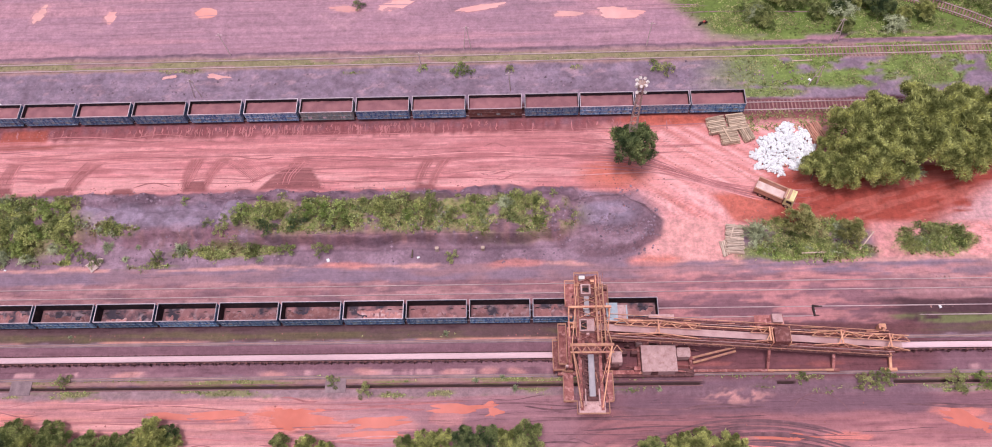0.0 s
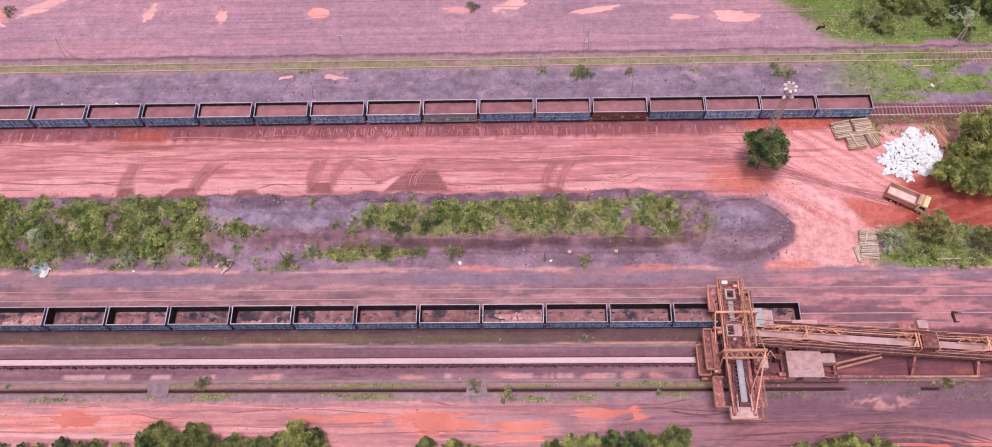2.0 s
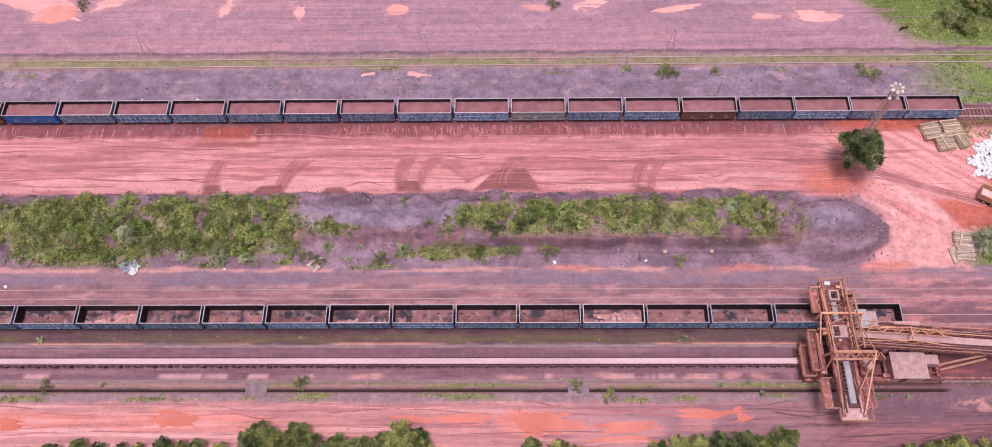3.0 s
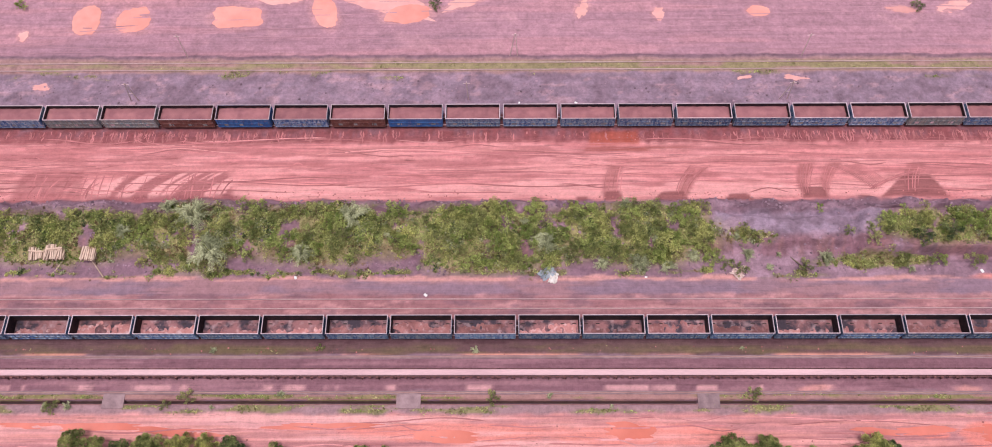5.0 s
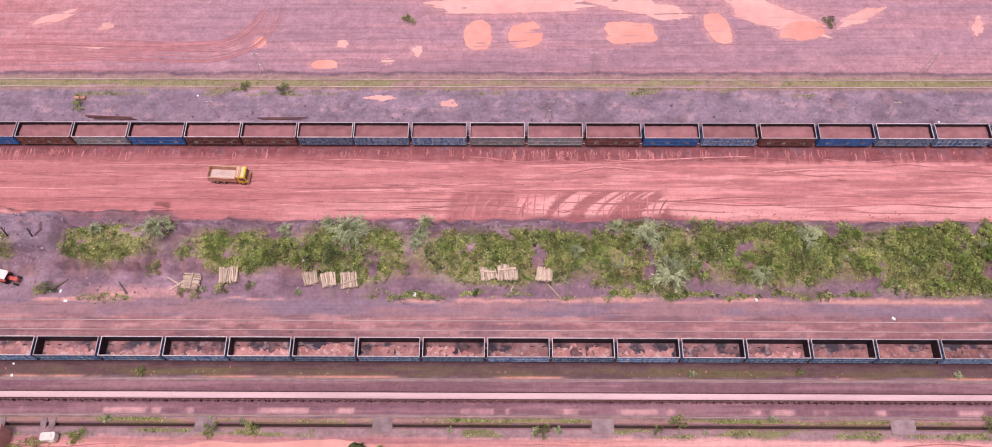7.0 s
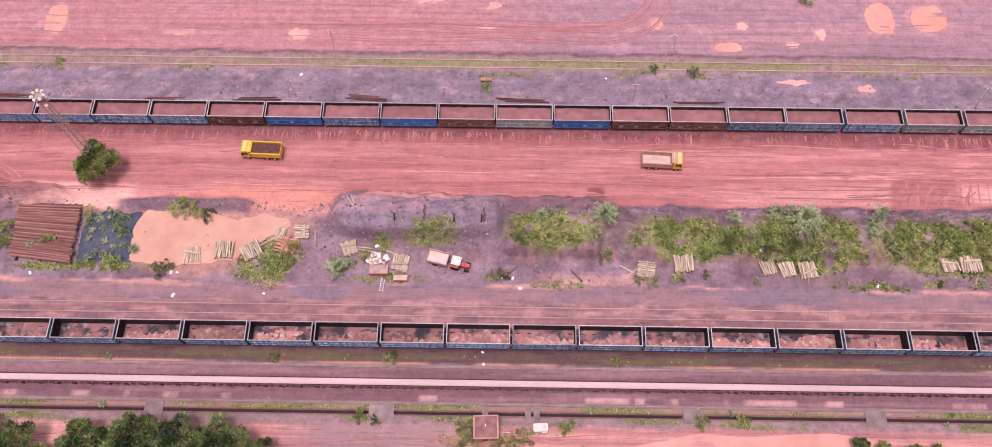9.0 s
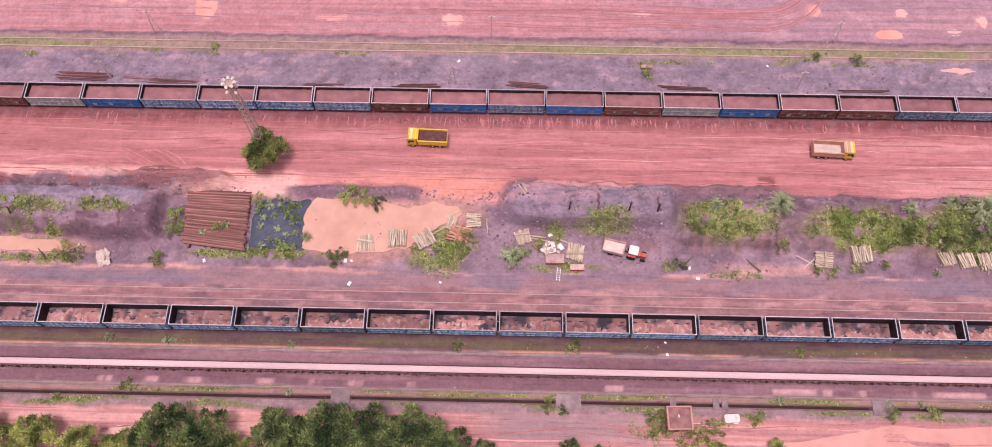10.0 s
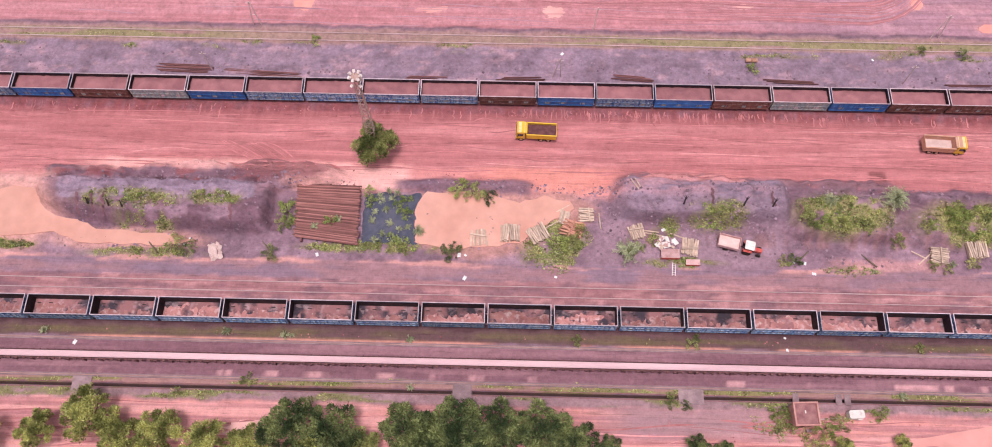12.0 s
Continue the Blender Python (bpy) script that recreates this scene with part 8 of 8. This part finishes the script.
weed_cover("creeper_cover", "low bright green creepers on the spoil bank", 13000, 0.22, "leaf_bright", 3, 0.5)


# ---- clods and stones ----
def clods(name, label, count, places, material, seed, lo, hi):
    """Loose lumps strewn in bands of the plan: x0, x1, y0, y1 and a share."""
    rs = np.random.RandomState(seed)
    share = np.array([p[4] for p in places], float)
    which = rs.choice(len(places), count, p=share / share.sum())
    box = np.array([p[:4] for p in places], float)[which]
    x = box[:, 0] + (box[:, 1] - box[:, 0]) * rs.rand(count)
    y = box[:, 2] + (box[:, 3] - box[:, 2]) * (0.5 + 0.5 * (rs.rand(count) + rs.rand(count) - 1))
    y = y + 1.4 * (fbm(x / 4, y * 0 + seed) - 0.5)
    keep = fbm(x / 3 + seed, y / 2) > 0.47
    x, y = x[keep], y[keep]
    z = ground_height(x, y)
    n = len(x)
    s = lo + (hi - lo) * rs.rand(n) ** 2.5
    shape = np.array([(-1, -1, 0), (1, -1, 0), (1, 1, 0), (-1, 1, 0), (-0.6, -0.5, 0.9), (0.5, -0.6, 1.0), (0.6, 0.5, 0.8), (-0.5, 0.6, 0.95)])
    a = rs.uniform(0, 6.28, n)
    ca, sa = np.cos(a)[:, None], np.sin(a)[:, None]
    p = shape[None] * (0.65 + 0.7 * rs.rand(n, 8, 3)) * s[:, None, None]
    px, py = p[..., 0] * ca - p[..., 1] * sa, p[..., 0] * sa + p[..., 1] * ca
    v = np.stack([px + x[:, None], py + y[:, None], p[..., 2] + z[:, None] - 0.03], -1).reshape(-1, 3)
    q = np.array([(4, 5, 6, 7), (0, 1, 5, 4), (1, 2, 6, 5), (2, 3, 7, 6), (3, 0, 4, 7)])
    quads = (np.arange(n)[:, None, None] * 8 + q[None]).reshape(-1, 4)
    return tagged(new(name, fast_mesh(name, v, quads, M[material])), label, "stones", kind="stuff")


M["clod"] = surface("purple_spoil_clods", (0.19, 0.115, 0.155), (0.32, 0.2, 0.255), 0.8, 0.95, bump=0.3, island=0.4)
M["redclod"] = surface("red_ore_clods", (0.3, 0.1, 0.1), (0.45, 0.17, 0.17), 0.8, 0.95, bump=0.3, island=0.4)
clods("spoil_clods", "loose purple-grey lumps along the spoil bank", 15000, [(-400, -3, 66.2, 69.4, 5), (-400, -3, 57, 66, 4), (-400, -2, 55.2, 58, 1.5), (-420, 30, 87, 95, 3), (-311, -283, 56, 70, 1), (-16, 0, 56, 67, 1)], "clod", 4, 0.05, 0.22)
clods("ore_clods", "loose red ore lumps on the roads", 5000, [(-420, 0, 80.4, 82.6, 4), (-420, 0, 68.8, 71, 3), (-420, 30, 41.9, 43.6, 1), (-420, 30, 24, 33, 1), (-20, 30, 62, 80, 1)], "redclod", 6, 0.04, 0.14)


# ---- wheel ruts pressed into the roads ----
def ribbons(name, label, paths, material, lift=0.045):
    vs, fs = [], []
    for pts, w in paths:
        p = np.array(pts)
        d = np.gradient(p, axis=0)
        d /= np.linalg.norm(d, axis=1)[:, None] + 1e-9
        nrm = np.stack([-d[:, 1], d[:, 0]], 1)
        taper = w * np.minimum(1, 4 * np.sin(np.linspace(0, math.pi, len(p)))) * (0.6 + 0.8 * value_noise(p[:, 0] * 1.3, p[:, 1] * 1.3))
        a, b = p + nrm * taper[:, None] / 2, p - nrm * taper[:, None] / 2
        z = ground_height(p[:, 0], p[:, 1]) + lift
        k = len(vs)
        for i in range(len(p)):
            vs.append((a[i, 0], a[i, 1], z[i]))
            vs.append((b[i, 0], b[i, 1], z[i]))
        fs += [(k + 2 * i, k + 2 * i + 1, k + 2 * i + 3, k + 2 * i + 2) for i in range(len(p) - 1)]
    return tagged(new(name, fast_mesh(name, vs, fs, M[material])), label, "wheel ruts", kind="stuff")


M["rut"] = surface("dark_wet_rut", (0.4, 0.135, 0.145), (0.52, 0.19, 0.2), 0.7, 0.8, bump=0.3, island=0.25)
M["ridge"] = surface("pale_smeared_mud", (0.6, 0.235, 0.245), (0.74, 0.33, 0.335), 0.7, 0.7, bump=0.3, island=0.15)
rr = random.Random(44)


def straight(x0, x1, y0, y1, lo, hi):
    x, y, ln = rr.uniform(x0, x1), rr.uniform(y0, y1), rr.uniform(lo, hi)
    n = max(8, int(ln / 1.2))
    slope, ph, amp = rr.uniform(-0.012, 0.012), rr.uniform(0, 6), rr.uniform(0.05, 0.5)
    return [(x + ln * i / n, y + slope * ln * i / n + amp * math.sin(ph + 5.0 * i / n)) for i in range(n + 1)]


def bow(cx, cy, rad, a0, a1):
    n = max(8, int(rad * abs(a1 - a0) / 0.8))
    return [(cx + rad * math.cos(a0 + (a1 - a0) * i / n), cy + rad * math.sin(a0 + (a1 - a0) * i / n)) for i in range(n + 1)]


dark, pale, yard_marks, sweep_marks, wetdark = [], [], [], [], []
for k in range(300):
    p = straight(-420, -12, 70.6, 81.0, 3, 30)
    (dark if rr.random() < 0.86 else pale).append((p, rr.uniform(0.08, 0.24)))
for k in range(150):
    p = straight(-420, 40, 25, 32.6, 4, 24)
    (wetdark if p[0][0] > -40 else dark if rr.random() < 0.8 else pale).append((p, rr.uniform(0.08, 0.28)))
for k in range(90):
    p = straight(-420, 8, 99.6, 113, 6, 40)
    yard_marks.append((p, rr.uniform(0.08, 0.2)))
# tyre marks sweeping in to the heaps
for x0, x1, u0, u1, y1 in SWEEPS:
    for k in range(5):
        c = k / 4 + rr.uniform(-0.06, 0.06)
        n = 12
        pts = [(x0 + (x1 - x0) * c + (u0 + (u1 - u0) * c - x0 - (x1 - x0) * c) * (i / n) ** 1.7, 70.0 + (y1 - 70.0 + rr.uniform(-0.02, 0.02)) * i / n) for i in range(n + 1)]
        dark.append((pts[rr.randint(0, 2):13 - rr.randint(0, 2)], rr.uniform(0.1, 0.2)))
for k in range(12):
    c = k / 11
    dark.append(([(-76.5 + c * 5 + (7.5 - 3 * c) * (i / 14) ** 1.4, 75.4 + 0.5 * c - (5.0 - 1.5 * c) * (i / 14) ** 2) for i in range(15)], 0.13))
    dark.append(([(-70.5 + 2.5 * c + 8 * (i / 14), 70.6 + c + (4.0 - c) * (i / 14) ** 0.7) for i in range(15)], 0.13))
for k in range(30):
    cx, c = rr.uniform(-214, -180), rr.uniform(0, 1)
    dark.append(([(cx + 2.6 * (i / 12) ** 2 * (1 - c), 69.4 + (3.0 + 2.2 * c) * i / 12) for i in range(13)], rr.uniform(0.1, 0.3)))
# fines that ran down beside the loaded train
for k in range(560):
    x = rr.choice((rr.uniform(-420, 6), rr.gauss(-60, 18), rr.gauss(-190, 22), rr.gauss(-300, 20)))
    y1 = rr.uniform(82.2, 83.0)
    ln = rr.uniform(0.5, 2.6)
    dark.append(([(x + 0.06 * i * rr.uniform(-1, 1), y1 - ln * i / 5) for i in range(6)], rr.uniform(0.1, 0.26)))
# a fan of scrapes where the heap was pushed up
for k in range(18):
    c = k / 17
    dark.append(([(-375 + 9 * c + (7 - 2 * c) * (i / 10), 76.0 - 0.6 * c - (3.6 - 0.8 * c) * (i / 10) ** (0.8 + c)) for i in range(11)], rr.uniform(0.1, 0.22)))
# lorries swinging through the gate of the side road
for k in range(46):
    c = rr.uniform(-1, 1)
    pts = [(-16 + 44 * i / 26 + rr.uniform(-0.05, 0.05), 76.5 + 4 * c - (11.0 + 2 * c) * (1 / (1 + math.exp(-(i - 13 + 3 * c) / 3.6)))) for i in range(27)]
    a = rr.randint(0, 12)
    (dark if rr.random() < 0.8 else pale).append((pts[a:a + rr.randint(8, 14)], rr.uniform(0.08, 0.24)))
# wide turns in front of the loader
for k in range(44):
    a0 = rr.uniform(1.0, 1.9)
    wetdark.append((bow(11 + rr.uniform(-1, 1), -12, 36.5 + 4.5 * rr.random() ** 0.8, a0, a0 + rr.uniform(0.15, 0.5)), rr.uniform(0.1, 0.34)))
wetdark.append((bow(21.3, 28.4, 4.5, 0.3, 2.7), 0.14))
for k in range(34):
    c = rr.uniform(0, 1)
    bend_x, bend_y, rad = -262 - 4 * c, 114.5, 8.0 + 5.0 * c
    pts = [(-330 + 68 * i / 24, bend_y - rad + 0.3 * math.sin(i * 0.5 + c * 6)) for i in range(25)] + [(bend_x + 4 * c + rad * math.sin(a), bend_y - rad * math.cos(a)) for a in (0.15, 0.35, 0.55, 0.75, 0.95, 1.15, 1.35, 1.55)]
    a = rr.randint(0, 18)
    sweep_marks.append((pts[a:a + rr.randint(10, 33)], rr.uniform(0.08, 0.22)))
gullies = []
# rain gullies down the face of the spoil heap, their shade laid as dark strips
for x, y0, y1 in ((-394.0, 61.3, 64.6), (-391.3, 61.4, 64.3), (-389.5, 61.0, 64.2), (-369.2, 60.4, 63.2), (-293.0, 64.6, 67.6), (-283.4, 64.2, 67.4), (-279.0, 62.2, 65.4)):
    gullies.append(([(x + 0.12 * math.sin(i * 1.7 + x), y0 + (y1 - y0) * i / 9) for i in range(10)], 0.36))
M["gully"] = surface("wet_soil_and_gully_shade", (0.14, 0.06, 0.075), (0.23, 0.1, 0.12), 0.7, 0.7, bump=0.3, island=0.2)
ribbons("rain_gully", "dark strips on the spoil heaps for the shade in rain gullies", gullies, "gully", 0.2)
ribbons("wet_rut", "dark wet purple ruts and gullies in the soil", wetdark, "gully")
M["yardrut"] = surface("purple_wheel_mark", (0.38, 0.19, 0.24), (0.45, 0.235, 0.29), 0.7, 0.85, bump=0.3, island=0.2)
M["sweeprut"] = surface("rose_wheel_mark", (0.42, 0.16, 0.18), (0.52, 0.21, 0.235), 0.7, 0.85, bump=0.3, island=0.2)
ribbons("sweep_rut", "curving rose-coloured wheel tracks across the far yard", sweep_marks, "sweeprut")
ribbons("yard_rut", "faint purple wheel marks across the far yard", yard_marks, "yardrut")
ribbons("wheel_rut", "dark wheel ruts running along the dirt roads", dark, "rut")
ribbons("smeared_rut", "pale smeared wheel marks on the dirt roads", pale, "ridge")
